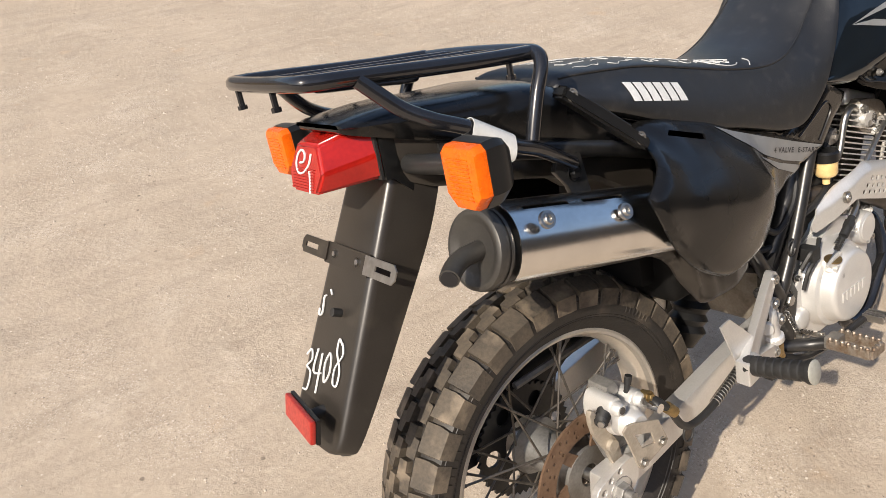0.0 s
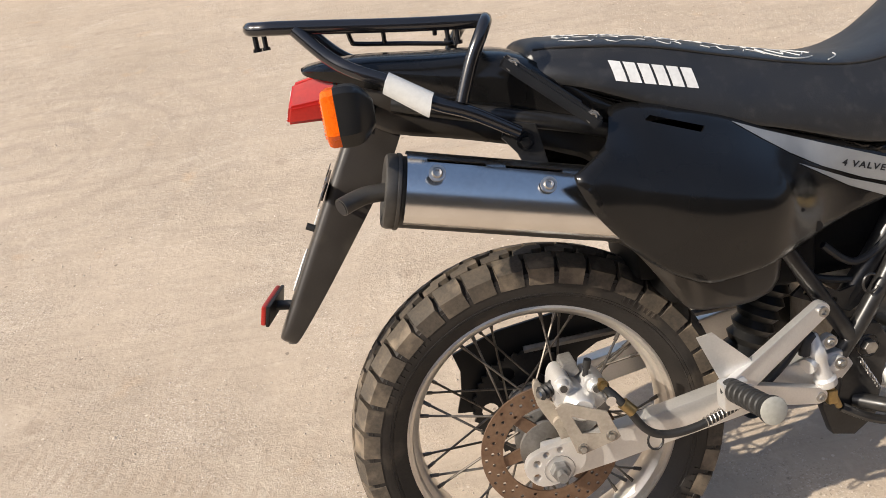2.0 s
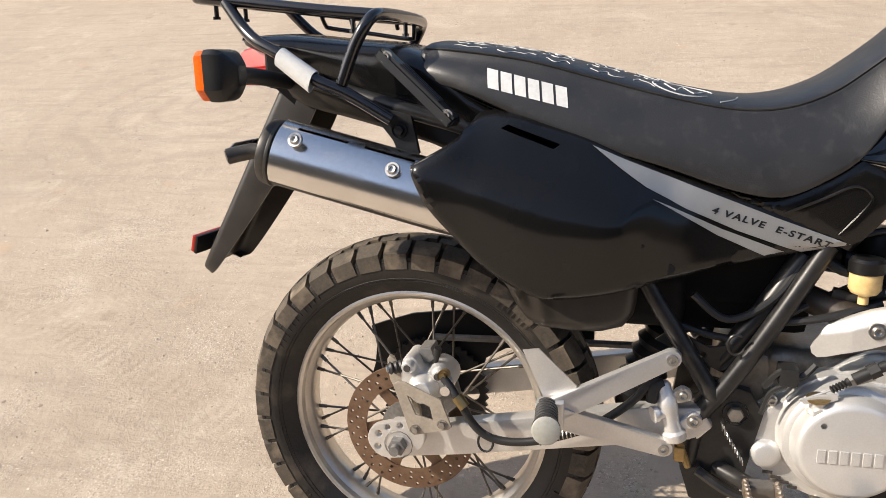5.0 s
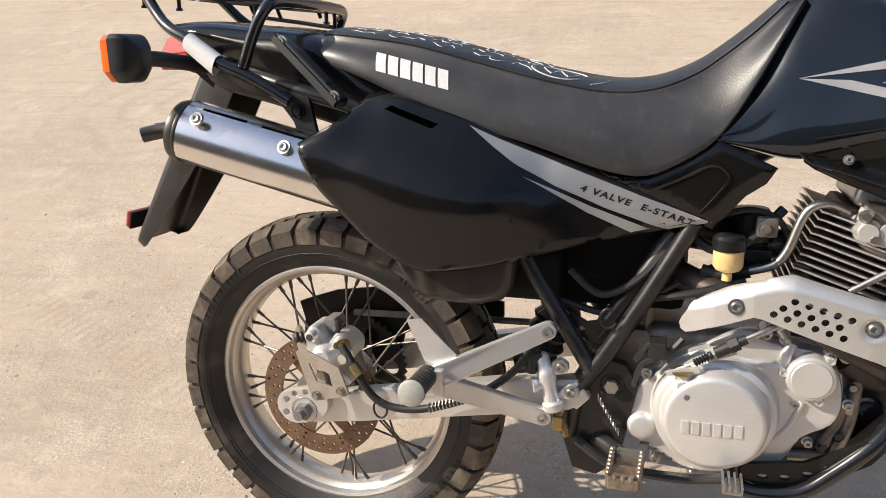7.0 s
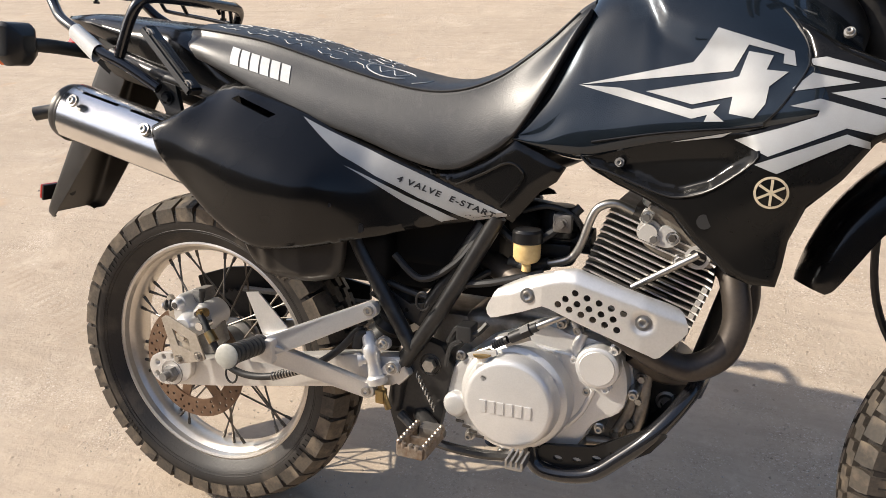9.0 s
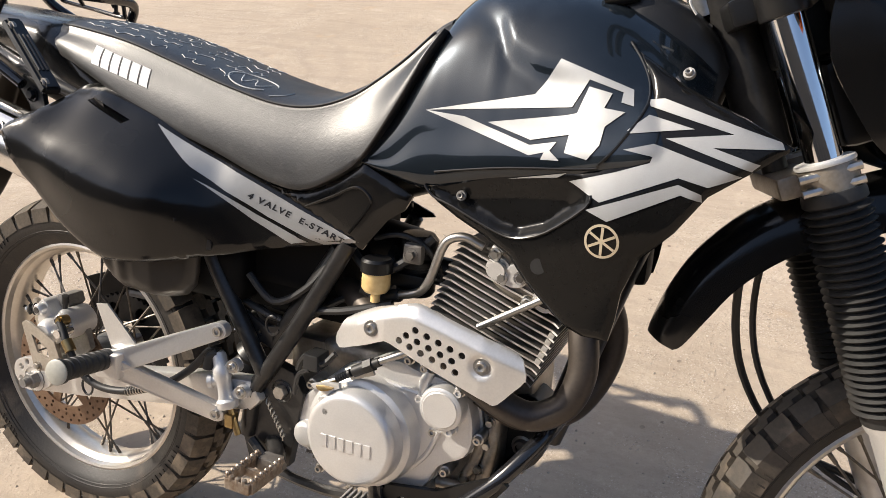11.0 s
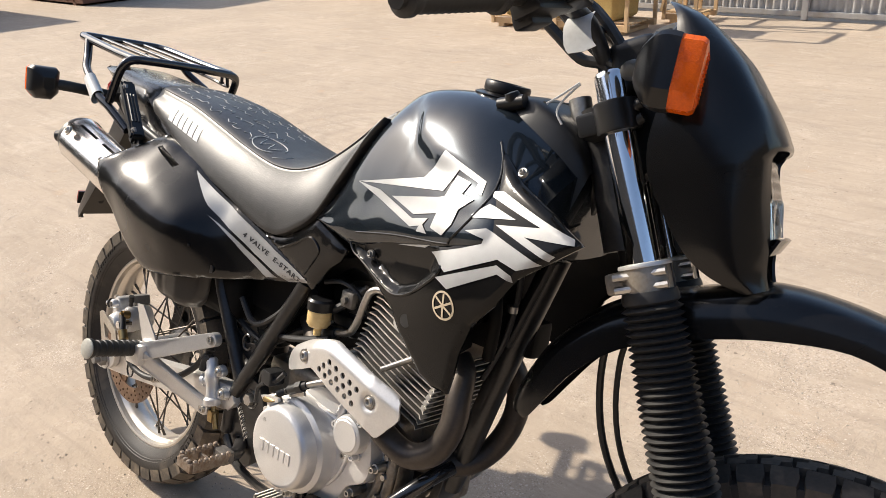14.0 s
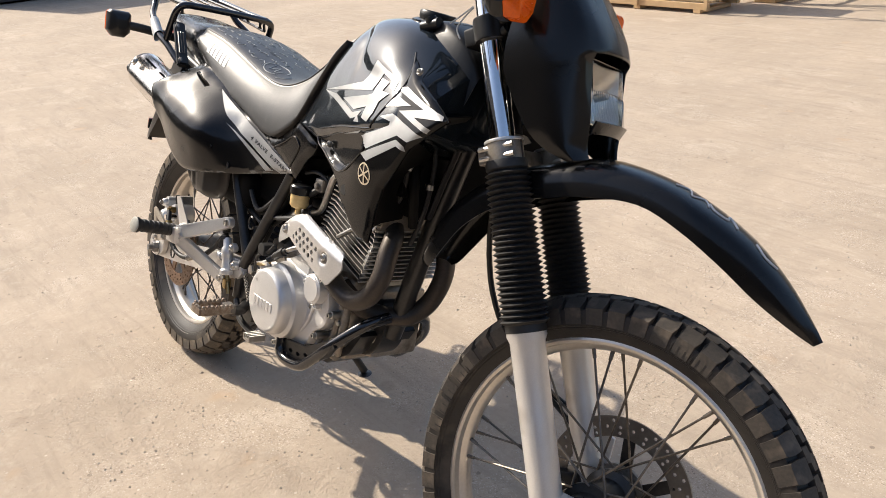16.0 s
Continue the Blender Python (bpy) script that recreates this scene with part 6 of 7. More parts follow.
part("guard_bolt", join(moved(lathe([(0.008, 0.010), (0.0115, 0.010), (0.0125, 0.007), (0.0125, 0.0), (0.017, -0.001), (0.017, -0.004)], 20), Matrix.Translation((0.893, -0.031, 0.389)) @ ACROSS), bolt((0.893, -0.031, 0.389), (0, -1, 0), 0.008, 0.005)), STEEL, bike)
part("guard_plate_side", prism([(0.70, 0.300), (0.76, 0.286), (0.83, 0.308), (0.885, 0.346), (0.906, 0.376), (0.890, 0.386), (0.862, 0.372), (0.80, 0.336), (0.72, 0.322)], -0.130, -0.122, 0, [ring_points(x, z, 0.008, 10, 0.6) for x, z in ((0.745, 0.305), (0.775, 0.308), (0.805, 0.318), (0.832, 0.332), (0.858, 0.350))]), BLACK_PLASTIC, bike, smooth=False)
part("side_stand", join(tube([(0.47, 0.12, 0.30), (0.49, 0.20, 0.19), (0.51, 0.275, 0.095)], 0.011, 10, 1), moved(lathe([(0, 0), (0.024, 0), (0.026, 0.006), (0.01, 0.012), (0, 0.012)], 16), pose(0.513, 0.278, 0.080, LEAN))), FRAME_PAINT, bike, "black side stand with a round foot")


# ---- steered front end ----
from mathutils.bvhtree import BVHTree


def fpart(name, bm, mat, label="", smooth=True, parent=None):
    """A part of the steered front end, built in its own upright frame."""
    ob = part(name, bm, mat, parent or bike, label, smooth)
    if parent is None:
        ob.matrix_basis = front_m
    return ob


LEG_X, LEG_Y = 0.037, 0.085
for s in (-1, 1):
    leg = group("fork_leg", bike, front_m @ Matrix.Translation((LEG_X, s * LEG_Y, 0)))
    part("stanchion", lathe([(0, -0.006), (0.017, -0.006), (0.0195, -0.009), (0.0205, -0.014), (0.0205, -0.30)], 28), CHROME, leg, "chromed fork tube")
    prof = [(0.022, -0.284), (0.034, -0.286), (0.0355, -0.292), (0.0355, -0.300)]
    n_fold = 27
    for k in range(n_fold):
        z = -0.304 - 0.0093 * k
        g = 0.0005 * k * 0.25
        prof += [(0.031 + g, z), (0.0385 + g, z - 0.0046)]
    prof += [(0.034, -0.556), (0.0345, -0.568), (0.030, -0.570)]
    part("bellows", lathe(prof, 28), BLACK_RUBBER, leg, "black ribbed rubber fork gaiter")
    part("slider", lathe([(0.0, -0.560), (0.0335, -0.560), (0.0335, -0.575), (0.0295, -0.585), (0.0285, -0.70), (0.0275, -0.84), (0.024, -0.885), (0.012, -0.90), (0, -0.90)], 28), CAST_ALU, leg, "silver painted fork slider")
    part("axle_lug", join(strut((0.0, -0.85), (AXLE_F.x - LEG_X, AXLE_F.z), 0.026, 0.024, -0.02, 0.02, 0.004)), CAST_ALU, leg)
fpart("front_axle", tube([(AXLE_F.x, -0.125, AXLE_F.z), (AXLE_F.x, 0.125, AXLE_F.z)], 0.009, 12, 1), STEEL)
def clamp(name, z0, z1, mat, grow, label):
    out = []
    for s in (-1, 1):
        out.append(moved(lathe([(0.0205, z1), (0.0205 + grow, z1), (0.0215 + grow, z1 - 0.003), (0.0215 + grow, z0 + 0.003), (0.0205 + grow, z0), (0.0205, z0)], 24), Matrix.Translation((LEG_X, s * LEG_Y, 0))))
    out.append(moved(box(-0.018, 0.03, -0.085, 0.085, z0 + 0.004, z1 - 0.003, 0.006), Matrix.Identity(4)))
    return fpart(name, join(*out), mat, label)
clamp("top_yoke", -0.084, -0.045, BLACK_PLASTIC, 0.007, "black top fork yoke")
clamp("lower_yoke", -0.290, -0.255, CASE_ALU, 0.010, "cast aluminium lower fork yoke")
for s in (-1, 1):
    fpart("yoke_lip", moved(lathe([(0.0205, -0.256), (0.033, -0.256), (0.0335, -0.254), (0.0325, -0.251), (0.0205, -0.250)], 28), Matrix.Translation((LEG_X, s * LEG_Y, 0))), CAST_ALU)
    fpart("yoke_split", box(LEG_X + 0.022, LEG_X + 0.0335, s * LEG_Y - 0.001, s * LEG_Y + 0.001, -0.288, -0.256), DARK_CAST)
    for z in (-0.264, -0.280):
        fpart("yoke_bolt", tube([(LEG_X - 0.036, s * LEG_Y - 0.022, z), (LEG_X + 0.030, s * LEG_Y - 0.024, z)], 0.0052, 8, 1), STEEL)
    for z in (-0.056, -0.074):
        fpart("yoke_bolt", moved(lathe([(0, 0.004), (0.007, 0.003), (0.008, -0.02)], 14), Matrix.Translation((LEG_X + 0.030, s * (LEG_Y + 0.006), z)) @ pose(0, 0, 0, 0, 70, 0)), BLACK_RUBBER)
fpart("steering_stem", tube([(0, 0, -0.03), (0, 0, -0.285)], 0.016, 14, 1), FRAME_PAINT)

# headlamp cowl
def cowl_ring(z, xf, xs, xb, wf, wb):
    """Half ring from the front centre round the side to the back."""
    half = [(xf, 0, z), (xf - 0.004, -wf * 0.55, z), (xs + 0.6 * (xf - xs), -wf * 0.92, z), (xs, -(wf + wb) / 2 * 1.02, z), (xs - 0.4 * (xs - xb), -wb * 1.03, z), (xb, -wb, z)]
    line = spline(half, 4)
    return [Vector((p.x, -p.y, p.z)) for p in line[::-1]] + line[1:]
COWL = [(0.078, 0.108, 0.104, 0.100, 0.030, 0.036), (0.060, 0.128, 0.120, 0.108, 0.048, 0.064), (0.035, 0.150, 0.138, 0.110, 0.060, 0.082), (-0.02, 0.180, 0.160, 0.098, 0.070, 0.100), (-0.06, 0.192, 0.170, 0.075, 0.074, 0.106),
        (-0.10, 0.202, 0.176, 0.055, 0.075, 0.107), (-0.130, 0.206, 0.174, 0.048, 0.0735, 0.1065), (-0.142, 0.205, 0.172, 0.047, 0.0725, 0.106), (-0.150, 0.194, 0.170, 0.048, 0.0715, 0.1055), (-0.165, 0.190, 0.166, 0.050, 0.070, 0.104),
        (-0.20, 0.184, 0.156, 0.058, 0.068, 0.101), (-0.238, 0.178, 0.147, 0.069, 0.0665, 0.096), (-0.262, 0.170, 0.143, 0.082, 0.0655, 0.091), (-0.282, 0.163, 0.140, 0.100, 0.064, 0.086), (-0.302, 0.158, 0.144, 0.126, 0.062, 0.078)]
upper = loft([cowl_ring(*row) for row in COWL], False, False, 3)
upper.faces.index_update()
upper.faces.ensure_lookup_table()
opening = [f for f in upper.faces if 12 <= f.index % 40 < 28 and f.calc_center_median().z < -0.143]
bmesh.ops.delete(upper, geom=opening, context="FACES")
COWL_M = front_m @ Matrix.Translation((0.018, 0, -0.006))
cowl = fpart("headlamp_cowl", thick_skin(upper, 0.004), BLACK_PAINT, "gloss black headlamp cowl")
cowl.matrix_basis = COWL_M
part("cowl_chin", thick_skin(loft([spline([(0.176, -0.060, -0.246), (0.182, -0.03, -0.248), (0.183, 0, -0.248), (0.182, 0.03, -0.248), (0.176, 0.060, -0.246)], 3), spline([(0.160, -0.058, -0.262), (0.166, -0.03, -0.262), (0.168, 0, -0.262), (0.166, 0.03, -0.262), (0.160, 0.058, -0.262)], 3)], False, False, 2), 0.004), BLACK_PAINT, cowl)
GLASS = bpy.data.materials.new("lamp_glass")
GLASS.use_nodes = True
gb = GLASS.node_tree.nodes["Principled BSDF"]
gb.inputs["Transmission Weight"].default_value, gb.inputs["Roughness"].default_value, gb.inputs["IOR"].default_value = 1.0, 0.08, 1.4
LAMP_BOWL = material("lamp_bowl", (0.93, 0.89, 0.80), 0.30, 0.95, second=(0.85, 0.80, 0.70), scale=30, bump=0.3, bump_scale=120)
lamp_f = group("headlamp", bike, COWL_M)
tagged(lamp_f, "rectangular headlamp with ribbed clear glass")
def lens_grid(x0, bulge, mat, name, w=0.060, z0=-0.243, z1=-0.146, ribs=0.0):
    rows = []
    for i in range(15):
        t = i / 14
        z = z1 + (z0 - z1) * t
        rows.append([Vector((x0 - 0.012 * t + bulge * (1 - (2 * k / 40 - 1) ** 2) * (1 - (2 * t - 1) ** 2) + ribs * (k % 2) * (1 if t > 0.5 else 0.35 * (i % 2)), w * (2 * k / 40 - 1), z)) for k in range(41)])
    return rows
pane = part("glass", thick_skin(loft(lens_grid(0.181, 0.006, None, "", ribs=0.0022), False, False), 0.0025), GLASS, lamp_f, "clear ribbed glass")
pane.visible_shadow = False
part("reflector", thick_skin(loft([[Vector((p.x - 0.05 * (1 - (p.y / 0.062) ** 2) * (1 - ((p.z + 0.195) / 0.052) ** 2) - 0.004, p.y, p.z)) for p in row] for row in lens_grid(0.177, 0.0, None, "", 0.061)], False, False), 0.002), LAMP_BOWL, lamp_f, "bright lamp reflector")
part("bulb", tube([(0.150, 0, -0.195), (0.172, 0, -0.195)], 0.007, 12, 1), STEEL, lamp_f)
part("lamp_back", box(0.05, 0.125, -0.06, 0.06, -0.245, -0.14, 0.015), BLACK_PLASTIC, lamp_f)
# instruments behind the cowl
fpart("instrument_housing", join(box(0.035, 0.10, -0.07, 0.07, -0.035, 0.035, 0.015, 3), box(0.02, 0.09, -0.05, 0.05, -0.14, -0.03, 0.01)), BLACK_PLASTIC, "black instrument housing")
for s in (-1, 1):
    indicator(bike, front_m @ Matrix.Translation((0.128, s * 0.158, -0.048)) @ pose(0, 0, 0, 0, 0, 180) @ pose(0, 0, 0, 0, -24, s * -8), [(0.03, s * 0.012, 0), (0.05, s * 0.03, 0.004), (0.060, s * 0.055, 0.006)], 0.030, 0.042, 0.022)

# front mudguard
def fender_ring(x, z, w, drop, lean, crown=0.010):
    d = Vector((math.sin(radians(lean)), 0, -math.cos(radians(lean))))
    n = Vector((-d.z, 0, d.x))
    half = [(w, -drop), (w * 0.995, -drop * 0.62), (w * 0.965, -drop * 0.34), (w * 0.90, -drop * 0.15), (w * 0.78, -drop * 0.02), (w * 0.58, crown * 0.40), (w * 0.30, crown * 0.82)]
    pts = [(-y, h) for y, h in half] + [(0, crown)] + half[::-1]
    up = Vector((math.cos(radians(90 - lean)), 0, math.sin(radians(90 - lean))))
    return [Vector((x, 0, z)) + Vector((0, y, 0)) + up * h for y, h in pts]
FENDER = [(-0.198, -0.424, 0.040, 0.022, -46), (-0.190, -0.412, 0.047, 0.031, -44), (-0.160, -0.378, 0.053, 0.041, -40), (-0.11, -0.338, 0.057, 0.047, -32), (-0.04, -0.308, 0.060, 0.052, -18), (0.03, -0.301, 0.064, 0.053, -5), (0.095, -0.303, 0.070, 0.053, 5), (0.18, -0.314, 0.072, 0.055, 16),
          (0.265, -0.358, 0.070, 0.040, 32), (0.325, -0.408, 0.066, 0.040, 42), (0.380, -0.470, 0.056, 0.042, 52), (0.418, -0.535, 0.040, 0.036, 60), (0.440, -0.590, 0.022, 0.018, 66), (0.450, -0.622, 0.006, 0.003, 70)]
fender = fpart("front_mudguard", thick_skin(loft([fender_ring(*row) for row in FENDER], False, False, 4), 0.003), BLACK_PAINT, "black plastic high front mudguard")
skin = BVHTree.FromPolygons([v.co.copy() for v in fender.data.vertices], [list(p.vertices) for p in fender.data.polygons])
for pts in ([(0.285, 0.010, -0.372), (0.300, 0.024, -0.385), (0.311, 0.004, -0.392), (0.322, 0.022, -0.402), (0.333, 0.006, -0.412)], [(0.335, 0.020, -0.403), (0.345, 0.008, -0.412), (0.360, 0.012, -0.430), (0.358, 0.028, -0.428), (0.372, 0.010, -0.446)], [(0.390, 0.018, -0.474), (0.402, 0.012, -0.494), (0.412, 0.020, -0.514)]):
    line = []
    for p in spline(pts, 4):
        p = Vector((p.x, p.y - 0.032, p.z))
        found = skin.ray_cast(Vector(p) + Vector((0.10, 0, 0.10)), Vector((-1, 0, -1)))[0]
        if found:
            line.append(found + Vector((0.0006, 0, 0.0006)))
    part("chalk_mark", tube(line, 0.0017, 5, 1), WHITE_INK, fender)

# handlebars
bar = group("handlebar", bike, front_m @ Matrix.Translation((0.030, 0, 0.0)))
BAR = [(-0.005, 0, 0.012), (-0.004, -0.045, 0.014), (0.0, -0.085, 0.034), (0.0, -0.125, 0.056), (-0.012, -0.20, 0.066), (-0.036, -0.28, 0.056), (-0.085, -0.445, 0.026)]
DROP = Matrix.Translation((0, 0, -0.023))
part("tube", tube(both(BAR[:0:-1]) + BAR, 0.011, 12, 5), FRAME_PAINT, bar, "black tubular handlebar")
part("crossbar", tube([(0.0, -0.12, 0.054), (0.0, 0.12, 0.054)], 0.007, 10, 1), FRAME_PAINT, bar)
for s in (-1, 1):
    g0, g1 = Vector((-0.041, s * 0.298, 0.053)), Vector((-0.086, s * 0.446, 0.026))
    prof = [(0.011, 0), (0.020, 0.0), (0.020, 0.008), (0.0165, 0.010)] + [(0.0165 - 0.0012 * (k % 2), 0.012 + 0.005 * k) for k in range(25)] + [(0.019, 0.138), (0.019, 0.146), (0.012, 0.150), (0, 0.150)]
    part("grip", moved(lathe(prof, 20), along(g0, g1)), BLACK_RUBBER, bar, "black rubber hand grip")
    part("switch_block", moved(join(box(-0.022, 0.022, -0.022, 0.020, -0.035, 0.03, 0.008), box(-0.03, 0.0, -0.03, -0.01, -0.02, 0.02, 0.006)), along(Vector((-0.020, s * 0.235, 0.061)), g0)), BLACK_PLASTIC, bar)
    part("lever", moved(join(tube([(0.012, s * 0.225, 0.082), (0.030, s * 0.28, 0.070), (0.022, s * 0.35, 0.052), (-0.004, s * 0.41, 0.040)], (0.008, 0.0055), 10), tube([(-0.004, s * 0.41, 0.040), (-0.010, s * 0.422, 0.038)], 0.009, 10, 1)), DROP), FRAME_PAINT, bar, "dark brake lever")
    part("perch", moved(join(box(-0.012, 0.03, s * 0.205 - 0.018, s * 0.205 + 0.018, 0.070, 0.100, 0.006), box(0.005, 0.040, s * 0.19 - 0.03, s * 0.19 + 0.03, 0.085, 0.112, 0.006)), DROP), FRAME_PAINT, bar)
    part("bar_clamp", box(-0.016, 0.010, s * 0.042 - 0.009, s * 0.042 + 0.009, -0.045, 0.024, 0.004), FRAME_PAINT, bar)
strip = loft([[Vector(p) + Vector((0.018, 0.006, 0.004)), Vector(p) + Vector((0.004, 0.0, 0.0)), Vector(p) - Vector((0.014, 0.004, -0.002))] for p in ((0.0, -0.150, 0.052), (-0.004, -0.160, 0.040), (-0.006, -0.166, 0.018), (-0.002, -0.168, 0.006))], False, False, 2)
part("foil_tag", thick_skin(strip, 0.001), TAPE, bar, "crumpled silver tape on the bar")
for pts in ([(-0.115, -0.16, 0.125), (-0.089, -0.07, 0.119), (-0.062, -0.06, 0.076), (-0.033, -0.06, 0.029), (0.002, -0.055, -0.001), (0.01, -0.04, -0.12)], [(-0.085, -0.15, 0.135), (-0.056, -0.06, 0.114), (-0.028, -0.06, 0.062), (0.001, -0.06, 0.016), (0.023, -0.05, -0.009), (0.02, -0.03, -0.1)], [(-0.04, -0.10, 0.12), (-0.009, -0.06, 0.095), (0.009, -0.06, 0.065), (0.023, -0.06, 0.027), (0.027, -0.05, 0.001), (0.01, -0.03, -0.08)],
            [(0.03, 0.19, 0.10), (0.07, 0.12, 0.08), (0.06, 0.04, 0.03), (0.03, 0.0, -0.08)], [(0.02, 0.20, 0.09), (0.04, 0.10, 0.07), (0.02, 0.02, 0.0), (-0.01, 0.0, -0.16)]):
    part("cable", tube(pts, 0.0075, 8, 6), BLACK_RUBBER, bar)
hose = fpart("front_brake_hose", tube([(0.02, -0.03, -0.29), (-0.06, 0.01, -0.36), (-0.10, 0.045, -0.50), (-0.075, 0.075, -0.64), (0.0, 0.09, -0.72), (0.06, 0.088, -0.78)], 0.0055, 8, 6), BLACK_RUBBER, "black front brake hose")
fpart("speedometer_cable", tube([(0.03, -0.02, -0.29), (-0.045, 0.02, -0.38), (-0.078, 0.05, -0.52), (-0.04, 0.08, -0.68), (0.06, 0.075, -0.80)], 0.0045, 8, 6), BLACK_RUBBER)
fc = group("front_brake_caliper", bike, front_m)
part("body", box(-0.035, 0.030, 0.05, 0.105, -0.90, -0.83, 0.012), BLACK_PLASTIC, fc)
part("carrier", prism([(0.02, -0.86), (0.06, -0.85), (0.09, -0.78), (0.03, -0.73), (0.0, -0.76)], 0.085, 0.095, 0.003), CAST_ALU, fc)
for pts in ([(-0.012, -0.05, 0.0), (-0.042, -0.052, -0.010), (-0.061, -0.055, -0.016)], [(-0.012, -0.05, -0.002), (-0.038, -0.05, -0.016), (-0.050, -0.052, -0.030), (-0.047, -0.05, -0.048)]):
    fpart("string", tube(pts, 0.0016, 5, 5), WHITE_INK, "loose white string")
fpart("ignition_lock", tube([(-0.03, 0, -0.05), (-0.03, 0, -0.01)], 0.016, 14, 1), STEEL)

# ---- fittings on the tank ----
cap = group("filler_cap", bike, Matrix.Translation((0.908, -0.010, 1.050)) @ pose(0, 0, 0, 0, 6, 0))
part("collar", lathe([(0.048, -0.012), (0.048, -0.002), (0.040, 0.002), (0.036, 0.002)], 28), BLACK_PAINT, cap)
part("lid", lathe([(0.034, 0.002), (0.036, 0.006), (0.036, 0.016), (0.034, 0.019), (0.030, 0.019), (0.028, 0.016), (0.0, 0.0165)], 32), BLACK_PLASTIC, cap, "black screw filler cap")
tank_top = group("tank_cover", bike)
ctl = [(0.965, 1.052, 0.060), (1.00, 1.050, 0.066), (1.05, 1.028, 0.066), (1.085, 0.995, 0.060), (1.10, 0.965, 0.055)]
rows = []
for x, z, w in ctl:
    rows.append(spline([(x - 0.01, -w - 0.012, z - 0.055), (x, -w, z - 0.012), (x, -w * 0.75, z), (x, 0, z + 0.004), (x, w * 0.75, z), (x, w, z - 0.012), (x - 0.01, w + 0.012, z - 0.055)], 3))
part("cover", thick_skin(loft(rows, False, False, 4), 0.004), BLACK_PLASTIC, tank_top, "black vented cover ahead of the filler")
for k in range(6):
    x = 1.005 + 0.013 * k
    part("louvre", tube([(x, -0.048, 1.052 - 0.55 * max(0, x - 1.0) - 0.002), (x, 0.02, 1.054 - 0.55 * max(0, x - 1.0))], 0.0035, 6, 1), BLACK_RUBBER, tank_top)
part("tap_knob", join(moved(lathe([(0, 0.018), (0.010, 0.017), (0.012, 0.010), (0.011, 0)], 14), along((0.968, -0.066, 1.040), (0.955, -0.080, 1.075))), tube([(0.945, -0.07, 1.035), (0.985, -0.066, 1.046)], 0.011, 10, 1)), BLACK_PLASTIC, tank_top)
for at, way in (((0.808, -0.150, 0.781), (0, -1, 0.1)), ((1.067, -0.160, 0.956), (-0.2, -1, 0.6))):
    part("panel_screw", button_screw(at, way, 0.0045), GREY_CAST, bike)
# recessed cheek under the tank
rim = [Vector((x, SHROUD_H(x, z) - 0.0008, z)) for x, z in POCKET_LOW]
part("shroud_rib", tube(rim, 0.0018, 8, 3), BLACK_PAINT, shroud)
seam = [(0.993, 0.986), (1.012, 0.964), (1.026, 0.939), (1.027, 0.913), (1.006, 0.873), (0.987, 0.848), (0.973, 0.840), (0.868, 0.826), (0.767, 0.806)]
SEAM_LINE = seam
part("hole_plug", tube([(0.928, SHROUD_H(0.928, 0.715) + 0.004, 0.715), (0.928, SHROUD_H(0.928, 0.715) - 0.001, 0.715)], 0.010, 14, 1), BLACK_RUBBER, shroud)

# ---- stickers, laid onto the painted surfaces ----


def skin_of(*obs):
    """A search tree over the meshes of parts that share the motorcycle's frame."""
    vs, fs = [], []
    for o in obs:
        base = len(vs)
        vs += [v.co.copy() for v in o.data.vertices]
        fs += [[base + i for i in p.vertices] for p in o.data.polygons]
    return BVHTree.FromPolygons(vs, fs)


def lay(bm, tree, lift):
    """Drops a flat mesh in x and z onto the skin from the right."""
    lost = []
    for v in bm.verts:
        hit, n, _, _ = tree.ray_cast(Vector((v.co.x, -0.6, v.co.z)), Vector((0, 1, 0)))
        if hit is None:
            lost.append(v)
        else:
            v.co = hit - Vector((0, lift, 0))
    bmesh.ops.delete(bm, geom=lost, context="VERTS")
    return bm


def sticker(name, outline, tree, mat, parent, lift=0.0012, size=0.010, label=""):
    return part(name, lay(fine_face(outline, size), tree, lift), mat, parent, label)


BODY = skin_of(tank_group, shroud)
SIDE = skin_of(side_panel)
SEATSKIN = skin_of(seat)
